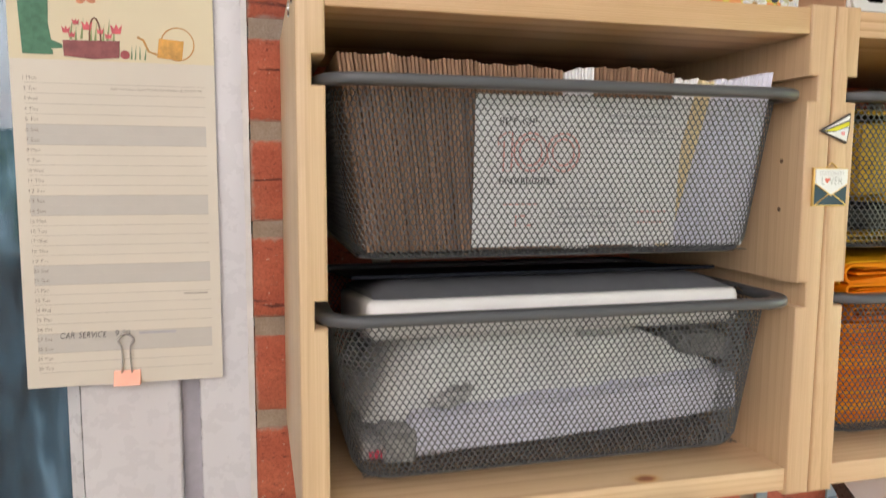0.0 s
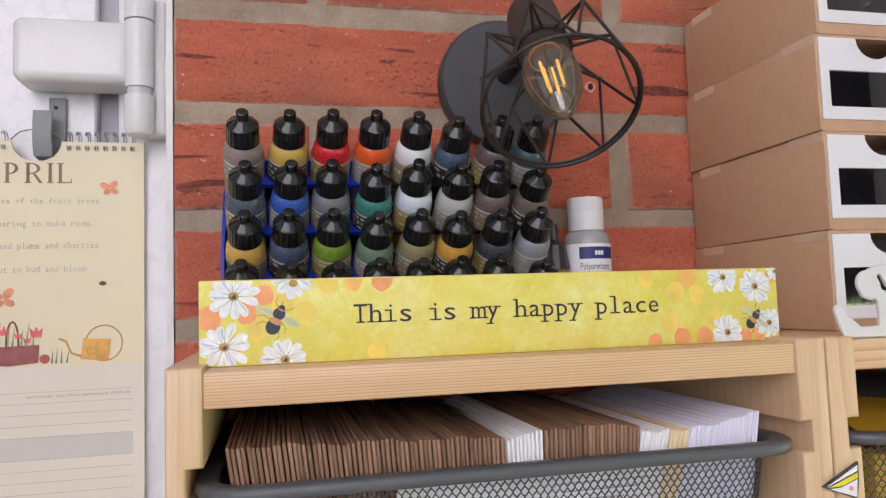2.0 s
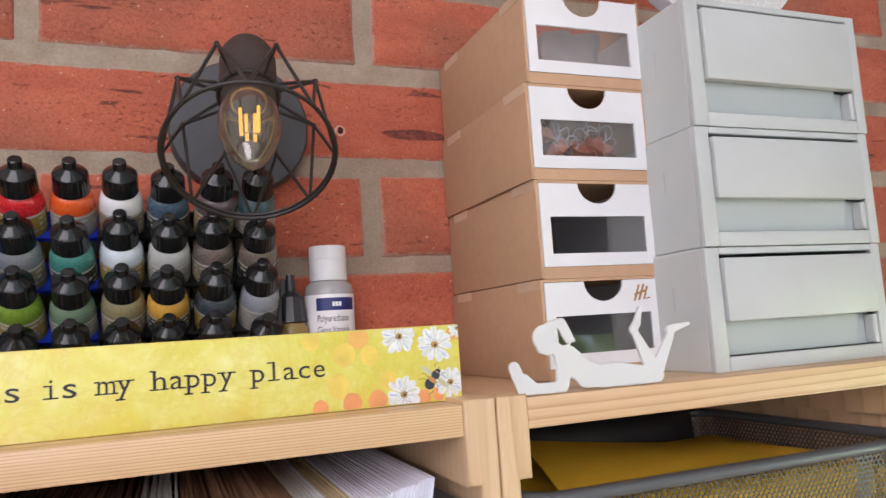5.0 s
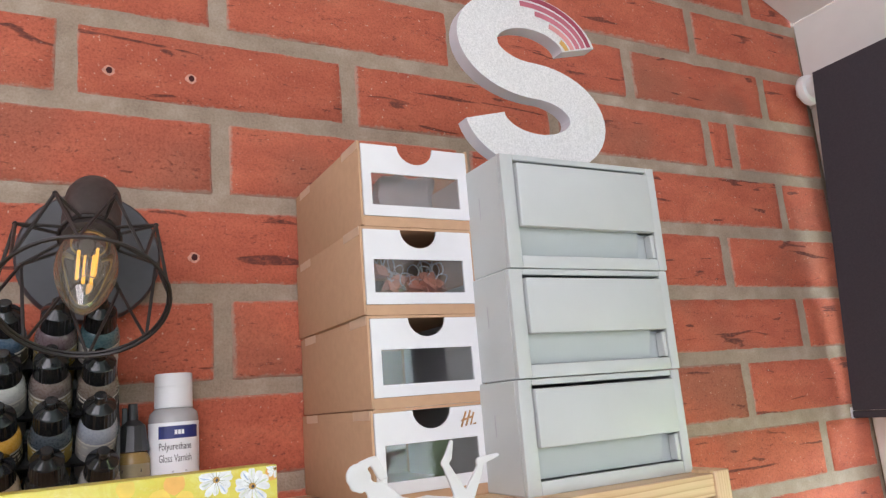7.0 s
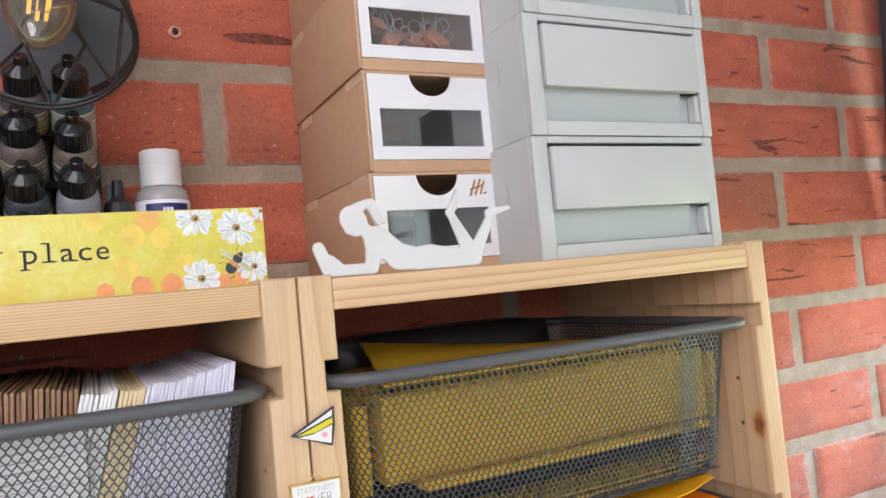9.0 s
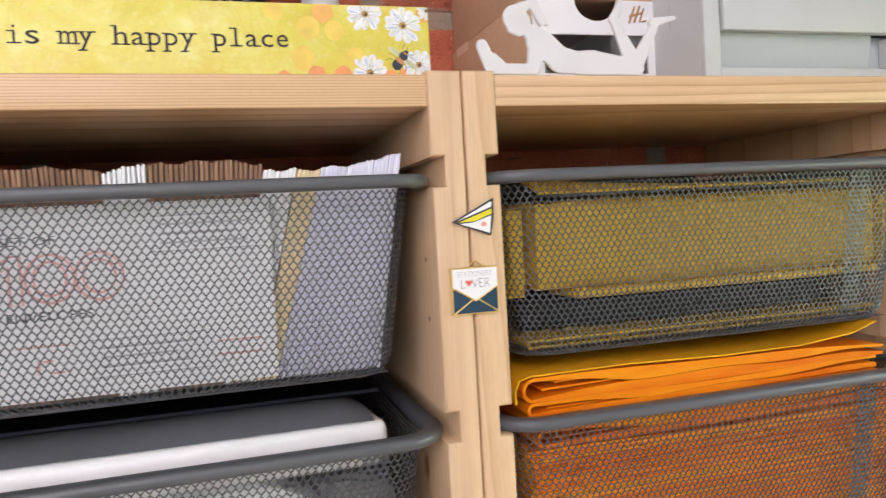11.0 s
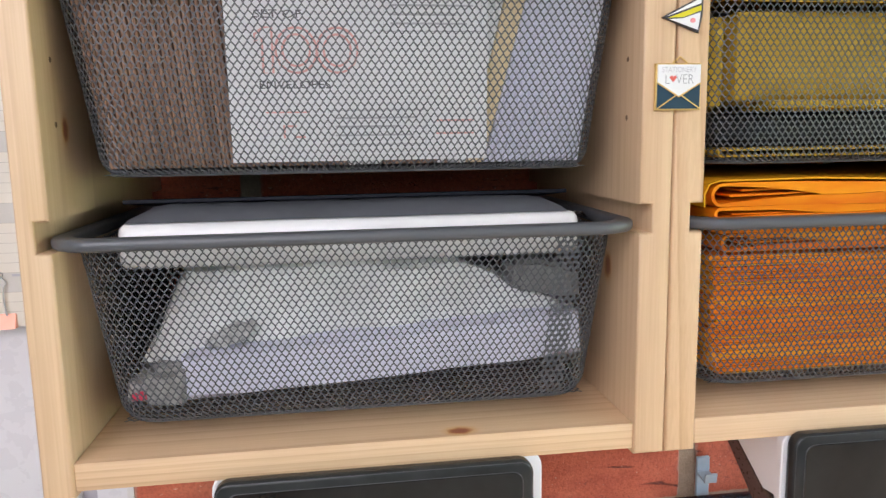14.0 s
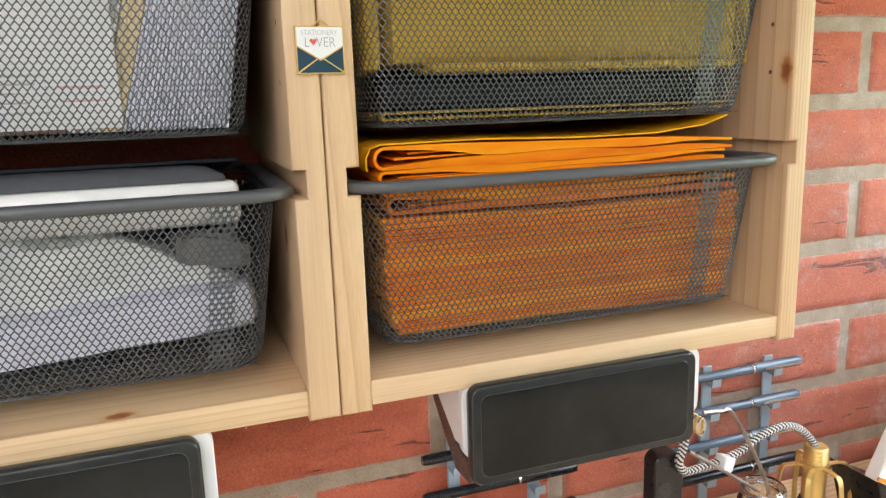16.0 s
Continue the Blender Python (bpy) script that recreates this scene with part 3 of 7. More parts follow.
for i in range(60):
    z0 = 1.0 + i * 0.0205
    r = 0.0015 + 0.0012 * noise.noise((i * 0.7, 0, 0))
    box(WALL_L - 0.002 - r, WALL_L + 0.001, WALL_Y + 0.001, FY - 0.0005, z0, z0 + 0.0205, bm=bm)
part("sealant", bm, CAULK, frame_d, "uneven bead of white sealant")

door = tagged(new("door_1"), "closed white plastic door with a tall glass pane", "door", kind="structure")
LY = 0.2720
bm = prism([(-0.4595, LY), (-0.3855, LY), (-0.3840, LY + 0.0015), (-0.3840, LY + 0.060), (-0.4595, LY + 0.06)], "z", FLOOR_Z + 0.01, 2.465)
part("stile", bm, UPVC, door)
part("bead", prism([(-0.4605, LY + 0.001), (-0.472, LY + 0.012), (-0.472, LY + 0.03), (-0.4605, LY + 0.03)], "z", 0.6, 2.35), UPVC, door)
part("stile", box(-1.248, -1.16, LY, LY + 0.06, FLOOR_Z + 0.01, 2.465, 0.004), UPVC, door)
part("bottom_rail", box(-1.16, -0.46, LY, LY + 0.06, FLOOR_Z + 0.01, 0.6, 0.004), UPVC, door)
part("top_rail", box(-1.16, -0.46, LY, LY + 0.06, 2.35, 2.465, 0.004), UPVC, door)
# grey strip across the rebate, its shade put into the colour
part("seal", box(-0.3838, -0.3685, LY + 0.011, LY + 0.04, FLOOR_Z + 0.01, 2.465), SHADE_GREY, door, "grey strip in the door rebate, its shade put into the colour")
PANE = clear_film("door_glass", (0.72, 0.80, 0.84), 0.06)
part("glass_pane", box(-1.16, -0.4725, LY + 0.022, LY + 0.034, 0.6, 2.35), PANE, door, "dark reflecting glass")


# ---- two pine shelving units ----
def side_panel(parent, x_in, x_out, mat, label=""):
    """A side with two grooves cut across its inner face for the baskets."""
    s = 1 if x_out > x_in else -1
    g = x_in + s * 0.0065
    prof = [(x_in, 0.0), (x_in, 0.114), (g, 0.114), (g, 0.128), (x_in, 0.128), (x_in, 0.232), (g, 0.232), (g, 0.246), (x_in, 0.246), (x_in, 0.285), (x_out, 0.285), (x_out, 0.0)]
    bm = prism(prof, "y", 0.0, 0.21, 0.0017, 3)
    return part("side_panel", bm, mat, parent, label)


def screw(parent, x, y, z):
    bm = lathe([(0, 0), (0.004, 0), (0.0036, -0.0009), (0.0012, -0.0009), (0.0009, -0.0002), (0, -0.0002)], 12, m=Matrix.Translation((x, y, z)) @ pose(0, 0, 0, 0, 90, 0))
    part("screw", bm, CHROME, parent)


PEG_BROWN = painted("brown_peg_hole", (0.16, 0.09, 0.05), 0.8)


def peg_holes(parent, x, s):
    for y, z in ((0.0185, 0.1985), (0.0185, 0.170)):
        m = Matrix.Translation((x - s * 0.00025, y, z)) @ pose(0, 0, 0, 0, 90, 0)
        part("peg_hole", lathe([(0, 0), (0.0014, 0)], 12, m=m), PEG_BROWN, parent)


def shelf_unit(x0, x1, knotty, label):
    u = thing("shelf_unit", (0, 0, 1.4), label, "shelf", "pine shelf units")
    a, b = x0 + (0.0165 if knotty else 0.0145), x1 - (0.0148 if knotty else 0.0165)
    side_panel(u, a, x0 + 0.0003, PINE_C if knotty else PINE_Z)
    side_panel(u, b, x1 - 0.0003, PINE_R if knotty else PINE_Z)
    part("top_board", box(a, b, 0.0012, 0.21, 0.2685, 0.2832, 0.0009, 2), PINE_X2 if knotty else PINE_X, u)
    part("bottom_board", box(a, b, 0.0012, 0.21, 0.0028, 0.0165, 0.0009, 2), PINE_X3 if knotty else PINE_B, u)
    if not knotty:
        screw(u, x0 + 0.0002, 0.016, 0.2755)
        screw(u, x0 + 0.0002, 0.048, 0.2755)
    peg_holes(u, a, -1)
    peg_holes(u, b, 1)
    return u


shelf_unit(-0.300, 0.0, False, "pine shelf unit with two grooved sides holding wire baskets")
shelf_unit(0.0, 0.300, True, "pine shelf unit with a dark knot in its end side")


# ---- wire mesh baskets ----
RIM_X0, RIM_X1, RIM_Y0, RIM_Y1 = -0.1335, 0.1335, -0.001, 0.199
TOP_Z, LOW_Z = -0.003, -0.0886


def outline_point(s, x0, x1, y0, y1, r):
    """The place and outward way at the share s of the way round a rectangle with round corners, from the middle of the front."""
    pts = rounded(x0, x1, y0, y1, r, 8)
    pts = [((x0 + x1) / 2, y0)] + pts[0:] + [((x0 + x1) / 2, y0)]
    P = np.array(pts)
    d = np.linalg.norm(np.diff(P, axis=0), axis=1)
    c = np.concatenate(([0], np.cumsum(d))) / d.sum()
    return np.interp(s, c, P[:, 0]), np.interp(s, c, P[:, 1])


def body_surface(s, h):
    """Points of the basket's wall: s round it, h from the rim (0) to the floor (1); the foot curves in."""
    xt, yt = outline_point(s, -0.1292, 0.1292, 0.0065, 0.1915, 0.020)
    xb, yb = outline_point(s, -0.1180, 0.1180, 0.0125, 0.1855, 0.022)
    k = np.clip(h, 0, 1)
    x, y = xt + (xb - xt) * k, yt + (yb - yt) * k
    foot = np.clip((h - 0.90) / 0.10, 0, 1)
    inn = 0.006 * (1 - np.sqrt(np.clip(1 - foot ** 2, 0, 1)))
    cx, cy = 0.0, 0.099
    f = 1 - inn / np.hypot(x - cx, y - cy)
    return np.stack((cx + (x - cx) * f, cy + (y - cy) * f, TOP_Z + (LOW_Z - TOP_Z) * k), -1)


def strands(A, B, N, wide, deep):
    """Flat wires from A to B that lie across the ways N."""
    d = B - A
    d = d / np.linalg.norm(d, axis=1)[:, None]
    side = np.cross(d, N)
    side = side / np.linalg.norm(side, axis=1)[:, None] * wide / 2
    up = N * deep / 2
    n = len(A)
    V = np.stack((A + side + up, A - side + up, A - side - up, A + side - up, B + side + up, B - side + up, B - side - up, B + side - up), 1).reshape(-1, 3)
    q = np.array([(0, 1, 5, 4), (1, 2, 6, 5), (2, 3, 7, 6), (3, 0, 4, 7)])
    F = (np.arange(n)[:, None, None] * 8 + q[None]).reshape(-1, 4)
    return V, F


def mesh_from(chunks):
    V, F, k = [], [], 0
    for v, f in chunks:
        V.append(v)
        F.append(f + k)
        k += len(v)
    V, F = np.concatenate(V), np.concatenate(F)
    me = bpy.data.meshes.new("wire_mesh")
    me.from_pydata(V.tolist(), [], F.tolist())
    me.update()
    return me


def diamonds(nu, nv, place, normal, u0=0.0, u1=1.0, shift=0.0, wide=0.00060, deep=0.00035):
    """Expanded mesh: zigzag strands between rows of a grid nu by nv on a surface."""
    A, B = [], []
    us = np.arange(nu + 1)
    for j in range(2 * nv):
        off = 0.5 * (j % 2)
        ua = (us + off) / nu
        for dlt in (0.5, -0.5):
            ub = ua + dlt / nu
            keep = (ua >= u0 - 1e-9) & (ua <= u1 + 1e-9) & (ub >= u0 - 1e-9) & (ub <= u1 + 1e-9)
            A.append(np.stack((ua[keep], np.full(keep.sum(), j / (2 * nv))), -1))
            B.append(np.stack((ub[keep], np.full(keep.sum(), (j + 1) / (2 * nv))), -1))
    A, B = np.concatenate(A), np.concatenate(B)
    # each strand runs straight up out of its knot, slants across and runs straight into the next
    up = np.array((0.0, 0.13 / (2 * nv)))
    stops = [A, A + up, B - up, B]
    V, F, k = [], [], 0
    for P, Q in zip(stops, stops[1:]):
        PA, PB = place((P[:, 0] + shift) % 1.0001, P[:, 1]), place((Q[:, 0] + shift) % 1.0001, Q[:, 1])
        v, f = strands(PA, PB, normal((PA + PB) / 2), wide, deep)
        V.append(v)
        F.append(f + k)
        k += len(v)
    return np.concatenate(V), np.concatenate(F)


def wall_normal(p):
    x, y = p[:, 0], p[:, 1] - 0.099
    nx = np.where(np.abs(x) > 0.108, np.sign(x) * np.clip((np.abs(x) - 0.108) / 0.014, 0, 1), 0)
    ny = np.where(np.abs(y) > 0.072, np.sign(y) * np.clip((np.abs(y) - 0.072) / 0.008, 0, 1), 0)
    n = np.stack((nx, ny, np.full(len(x), 0.06)), -1)
    return n / np.linalg.norm(n, axis=1)[:, None]


def wire_basket(at, label, seam):
    b = thing("wire_basket", at, label, "basket", "wire baskets")
    path = [(x, y, 0.0) for x, y in rounded(RIM_X0, RIM_X1, RIM_Y0, RIM_Y1, 0.020, 10)]
    w, h = 0.0050, 0.0031
    shape = []
    for k in range(20):
        c, q = math.cos(2 * math.pi * k / 20), math.sin(2 * math.pi * k / 20)
        shape.append((w * math.copysign(abs(c) ** 0.6, c), h * math.copysign(abs(q) ** 0.7, q)))
    part("rim", tube(path, 0, closed=True, shape=shape), RIM, b, "smooth grey lacquered rim", smooth=70)
    me = mesh_from([diamonds(234, 16, body_surface, wall_normal), diamonds(234, 16, body_surface, wall_normal, seam, seam + 0.016, 0.0012)])
    part("mesh_wall", me, WIRE, b, "dark grey expanded metal mesh")

    def base(s, h):
        return np.stack((-0.114 + 0.228 * s, 0.018 + 0.162 * h, np.full(len(s), LOW_Z)), -1)
    me = mesh_from([diamonds(56, 36, base, lambda p: np.tile((0.0, 0.0, 1.0), (len(p), 1)))])
    part("mesh_floor", me, WIRE, b, "dark grey expanded metal mesh")
    path = [(x, y, LOW_Z) for x, y in rounded(-0.1145, 0.1145, 0.0175, 0.1805, 0.018, 8)]
    part("foot_wire", tube(path, 0.0011, 6, closed=True), WIRE, b)
    return b


wire_basket((-0.1525, 0, 1.6354), "dark grey wire mesh basket packed with standing envelopes", 0.45)
wire_basket((-0.1525, 0, 1.5174), "dark grey wire mesh basket of clear-wrapped paper and bags", 0.113)
copied = wire_basket((0.1465, 0, 1.5174), "dark grey wire mesh basket overfilled with orange envelopes", 0.096)
tagged(copy_thing(copied, pose(0.1465, 0, 1.6354)), "dark grey wire mesh basket holding yellow mailers")


# ---- what lies in the baskets ----
SHEETS = {}


def envelope(x_top, x_low, mat, label, group, z_top, y0, rnd, low=1.5495, thick=0.0019):
    """An envelope standing on edge, front to back."""
    key = (mat.name, thick)
    if key not in SHEETS:
        bm = box(-thick / 2, thick / 2, 0, 0.152, 0, 0.094, min(0.0006, thick * 0.38), 2)
        for v in bm.verts:
            v.co.x += 0.0005 * math.sin(v.co.z * 55) * (1 if v.co.y < 0.05 else -1)
        me = finish(bm, 40)
        me.materials.append(mat)
        SHEETS[key] = me
    ob = new("envelope", SHEETS[key])
    h = z_top - low
    lean = math.degrees(math.atan2(x_top - x_low, h))
    ob.matrix_basis = pose(x_low, y0, low, 0, lean, rnd.uniform(-0.5, 0.5)) @ Matrix.Diagonal((1, 1, h / 0.094, 1))
    return tagged(ob, label, "envelope", group)


def fill(x0, x1, step, mat, label, group, height, rnd, lean_extra=0.0, thick=0.0019, foot=None):
    n = max(1, round((x1 - x0) / step))
    for i in range(n):
        xt = x0 + (x1 - x0) * (i + 0.5) / n + rnd.uniform(-0.0002, 0.0002)
        xl = -0.150 + (xt + 0.150) * 0.885 + lean_extra
        if foot:
            xl = foot[0] + (foot[1] - foot[0]) * (i + 0.5) / n
        wave = 0.0006 * math.sin(xt * 170) + 0.0004 * math.sin(xt * 420 + 1)
        envelope(xt, xl, mat, label, group, height(xt) + wave + rnd.uniform(-0.00035, 0.00035), 0.0175 + rnd.uniform(-0.0006, 0.0006), rnd, thick=thick)


rnd = random.Random(11)
fill(-0.2785, -0.1570, 0.0021, KRAFT_ENV, "brown kraft envelope standing on edge in the basket", "kraft envelopes", lambda x: 1.6515 - (x + 0.2715) * 0.045, rnd, thick=0.0017)
fill(-0.1562, -0.1385, 0.0019, WHITE_PAPER, "white envelope standing on edge among brown ones", "white envelopes", lambda x: 1.6465 + (x + 0.15) * 0.15, rnd, thick=0.0014)
fill(-0.1375, -0.0895, 0.0021, KRAFT_ENV, "brown kraft envelope standing on edge in the basket", "kraft envelopes", lambda x: 1.6493 - abs(x + 0.117) * 0.1, rnd, thick=0.0017)
fill(-0.0885, -0.0735, 0.0018, WHITE_PAPER, "white envelope standing on edge among brown ones", "white envelopes", lambda x: 1.6472, rnd, thick=0.0017, foot=(-0.1130, -0.0990))
fill(-0.0732, -0.0625, 0.0018, CREAM_PAPER, "cream envelope standing on edge in the basket", "cream envelopes", lambda x: 1.6462, rnd, thick=0.0017, foot=(-0.0985, -0.0905))
fill(-0.0620, -0.0255, 0.0014, LILAC_PAPER, "pale lilac envelope standing on edge in the basket", "lilac envelopes", lambda x: 1.6470 + (x + 0.062) * 0.09, rnd, thick=0.0013, foot=(-0.0900, -0.0425))

# printed card that came with the envelopes, behind the mesh
RED_INK = painted("faint_red_ink", (0.78, 0.44, 0.41), 0.7, vary=0.1)
GREY_INK = painted("faint_grey_ink", (0.50, 0.49, 0.52), 0.7, vary=0.1)
card = thing("packet_card", (-0.2085, 0.0150, 1.5515), "white printed card showing through the basket mesh", "card")
card.matrix_basis = pose(-0.2085, 0.0152, 1.5515, 4.2, 0, 0)
part("sheet", box(0, 0.1195, 0, 0.0006, 0, 0.0800), WHITE_PAPER, card)
part("print", lettering("SET OF", 0.021, 0.0036), INK, card, "", (0.013, -0.0003, 0.0645))
part("print", lettering("ENVELOPES", 0.032, 0.0036), INK, card, "", (0.014, -0.0003, 0.0335))
for x in (0.0310, 0.0495):
    for k in (1.0, 0.66):
        ring = tube([(p, 0, q) for p, q in disc(x, 0.0505, 0.0092 - 0.0030 * (1 - k) / 0.34, 0.0100 - 0.0030 * (1 - k) / 0.34, 32)], 0.00055, 5, closed=True)
        part("red_numeral", ring, RED_INK, card, "red outlined numeral", (0, -0.0002, 0))
one = [(0.0160, 0.0405), (0.0205, 0.0405), (0.0205, 0.0605), (0.0170, 0.0605), (0.0128, 0.0575), (0.0128, 0.0540), (0.0160, 0.0560)]
part("red_numeral", tube([(p, -0.0002, q) for p, q in one], 0.00055, 5, closed=True), RED_INK, card, "red outlined numeral")
for x0, x1, z0, z1 in ((0.0710, 0.1165, 0.0590, 0.0740), (0.0445, 0.0900, 0.0075, 0.0235)):
    part("printed_frame", tube([(p, -0.0002, q) for p, q in rect(x0, x1, z0, z1)], 0.00025, 4, closed=True), GREY_INK, card, "thin printed box")
    for k in range(3):
        z = z1 - 0.0040 - 0.0040 * k
        part("print_line", flat(rect(x0 + 0.003, x1 - (0.004, 0.012, 0.007)[k], z, z + 0.0009), -0.0003), GREY_INK, card, "line of print too faint to read")
for x, z, w, h in ((0.0160, 0.0225, 0.0200, 0.0007), (0.0235, 0.0110, 0.0010, 0.0060), (0.0255, 0.0160, 0.0040, 0.0010), (0.0290, 0.0110, 0.0045, 0.0010), (0.095, 0.012, 0.018, 0.0008), (0.095, 0.018, 0.018, 0.0008)):
    part("print_line", flat(rect(x, x + w, z, z + h), -0.0003), RED_INK, card, "line of print too faint to read")

# clear-wrapped paper and bags
WRAP = painted("clear_wrapped_paper", (0.78, 0.78, 0.78), 0.2, vary=0.05, scale=30, relief=0.12)
FOAM = painted("crumpled_clear_bag", (0.82, 0.83, 0.82), 0.2, vary=0.12, scale=35, relief=0.5)
pack = thing("paper_pack", (-0.152, 0.018, 1.5125), "flat pack of white paper sealed in clear film", "paper pack")
bm = box(-0.112, 0.112, 0.0, 0.13, -0.0095, 0.0122, 0.0050, 4)
for v in bm.verts:
    v.co.z += 0.0005 * noise.noise(v.co * 40) 
pack.matrix_basis = pose(-0.152, 0.018, 1.5125, -6.0, 0, 0)
part("wrapped_paper", bm, WRAP, pack)
# slate grey puts the film's dull reflection into the pack's bulging top
SLATE = painted("slate_reflection", (0.115, 0.120, 0.135), 0.7, vary=0.12, scale=14, relief=0.05, spec=0.2)
hump = [(0.0010, 0.0119), (0.0060, 0.0148), (0.0130, 0.0182), (0.0210, 0.0206), (0.0300, 0.0214), (0.1260, 0.0190), (0.1260, 0.0120)]
bm = prism(hump, "x", -0.108, 0.106)
bmesh.ops.subdivide_edges(bm, edges=[e for e in bm.edges if abs(e.verts[0].co.x - e.verts[1].co.x) > 0.1], cuts=24, use_grid_fill=True)
for v in bm.verts:
    end = min(1.0, (0.108 - abs(v.co.x + 0.001)) / 0.012)
    v.co.z = 0.0120 + (v.co.z - 0.0120) * max(0.15, end) ** 0.5 + 0.0004 * noise.noise(v.co * 60)
part("cover_sheet", bm, SLATE, pack, "bulging top of the pack, the film's grey reflection put into colour")
folder = thing("folder", (-0.152, 0.018, 1.5125), "thin black folder lying on the paper pack", "folder")
folder.matrix_basis = pose(-0.152, 0.018, 1.5125, -6.0, 0, 0)
part("cover", box(-0.116, 0.114, 0.029, 0.150, 0.0218, 0.0236, 0.0005), painted("navy_black_card", (0.006, 0.007, 0.016), 0.5, vary=0.2, spec=0.2), folder)
part("spine", box(-0.116, 0.114, 0.0278, 0.0288, 0.0216, 0.0238, 0.0004), bpy.data.materials["navy_black_card"], folder)
bm = bmesh.new()
bmesh.ops.create_grid(bm, x_segments=10, y_segments=14, size=0.5)
for v in bm.verts:
    x, y = v.co.x, v.co.y
    v.co = Vector((0.110 + 0.008 * (x + .5), 0.075 + y * 0.14, 0.011 + 0.003 * noise.noise((x * 5, y * 9, 0)) - 0.003 * (x + .5)))
part("film_flap", bm, GLOSSY_FILM, pack, "creased end of the clear film")


def lumpy(x0, x1, y0, y1, z0, z1, amount, scale, cuts=7, round_off=0.010):
    bm = box(x0, x1, y0, y1, z0, z1)
    bmesh.ops.subdivide_edges(bm, edges=bm.edges[:], cuts=cuts, use_grid_fill=True)
    c = Vector(((x0 + x1) / 2, (y0 + y1) / 2, (z0 + z1) / 2))
    hx, hy, hz = (x1 - x0) / 2, (y1 - y0) / 2, (z1 - z0) / 2
    for v in bm.verts:
        d = v.co - c
        q = Vector((d.x / hx, d.y / hy, d.z / hz))
        far = max(0, abs(q.x) ** 6 + abs(q.y) ** 6 + abs(q.z) ** 6 - 1)
        v.co -= Vector((math.copysign(min(round_off, hx * 0.4), d.x) * abs(q.x) ** 3, math.copysign(min(round_off, hy * 0.4), d.y) * abs(q.y) ** 3, math.copysign(min(round_off, hz * 0.5), d.z) * abs(q.z) ** 3)) * min(1, far) * 0.5
        v.co += Vector((noise.noise(v.co * scale), noise.noise(v.co * scale + Vector((9, 0, 0))), noise.noise(v.co * scale + Vector((0, 9, 0))))) * amount
    return bm


bag = thing("padded_bag", (-0.150, 0.030, 1.4385), "crumpled grey translucent bag under the paper pack", "bag")
bm = lumpy(-0.104, 0.108, 0, 0.14, 0.008, 0.0655, 0.005, 28, 22)
for v in bm.verts:
    if v.co.y < 0.05:
        v.co.y += 9.0 * max(0, -0.066 - v.co.x) ** 2 + 0.0016 * noise.noise(v.co * 130)
    if v.co.x < 0:
        v.co.x += 0.60 * (v.co.z - 0.04) + 0.001
    else:
        v.co.z = min(v.co.z, 0.062 - 0.46 * max(0.0, v.co.x - 0.045) + 0.003 * noise.noise(v.co * 70))
for v in bm.verts:
    v.co += Vector((0, 0.0018, 0.0012)) * noise.noise(Vector((v.co.x * 90 + v.co.z * 70, v.co.y * 40, v.co.z * 160 - v.co.x * 60)))
part("bag_body", bm, FOAM, bag)
GREY_FILM = painted("grey_bag_film", (0.36, 0.36, 0.35), 0.22, vary=0.35, scale=160, relief=0.6)
part("bag_corner", lumpy(-0.117, -0.088, -0.0068, 0.05, -0.0030, 0.0085, 0.0022, 150, 9, 0.003), GREY_FILM, bag, "thin grey corner of the bag")
bm = prism([(-0.077, 0.0246), (-0.0700, 0.0315), (-0.0644, 0.0337), (-0.0541, 0.0330), (-0.0614, 0.0240)], "y", -0.0080, 0.006)
bmesh.ops.triangulate(bm, faces=bm.faces[:])
bmesh.ops.subdivide_edges(bm, edges=bm.edges[:], cuts=4, use_grid_fill=True)
for v in bm.verts:
    v.co += Vector((noise.noise(v.co * 260), 0.8 * noise.noise(v.co * 260 + Vector((5, 0, 0))), noise.noise(v.co * 260 + Vector((0, 5, 0))))) * 0.0034
part("crease", bm, painted("creased_bag_film", (0.55, 0.55, 0.54), 0.15, vary=0.4, scale=240, relief=0.8), bag, "crumpled grey fold in the film")
bm = bmesh.new()
for k in range(3):
    flat(rect(-0.1130 + k * 0.0030, -0.1106 + k * 0.0030, -0.0005, 0.0036 + 0.0006 * (k % 2)), -0.0098, bm)
part("red_mark", bm, painted("red_print", (0.65, 0.03, 0.08), 0.5), bag, "small red print on the bag")
slab = thing("white_pad", (-0.150, 0.019, 1.4405), "thick pad of white sheets lying aslant", "paper pack")
slab.matrix_basis = pose(-0.146, 0.0165, 1.4385, 0, -3.5, 0)
part("pad", lumpy(-0.096, 0.112, 0, 0.12, 0.0, 0.030, 0.0012, 50, 5, 0.009), LILAC_PAPER, slab)
part("wrapper_end", lumpy(-0.110, -0.090, -0.001, 0.09, 0.001, 0.022, 0.003, 70, 5, 0.006), GREY_FILM, slab, "crumpled clear end of the wrapper")
# grey pouch, its tone darkened to carry the wedge of shadow here
grey = thing("dark_pouch", (-0.040, 0.024, 1.487), "grey pouch behind the pad, darkened for the shadow under the pack", "pouch")
bm = lumpy(-0.034, 0.003, 0, 0.03, -0.006, 0.012, 0.002, 50, 7, 0.006)
for v in bm.verts:
    v.co.z -= 0.25 * max(0.0, v.co.x + 0.02)
part("pouch", bm, painted("grey_pouch", (0.20, 0.20, 0.195), 0.35, vary=0.3, relief=0.4), grey)

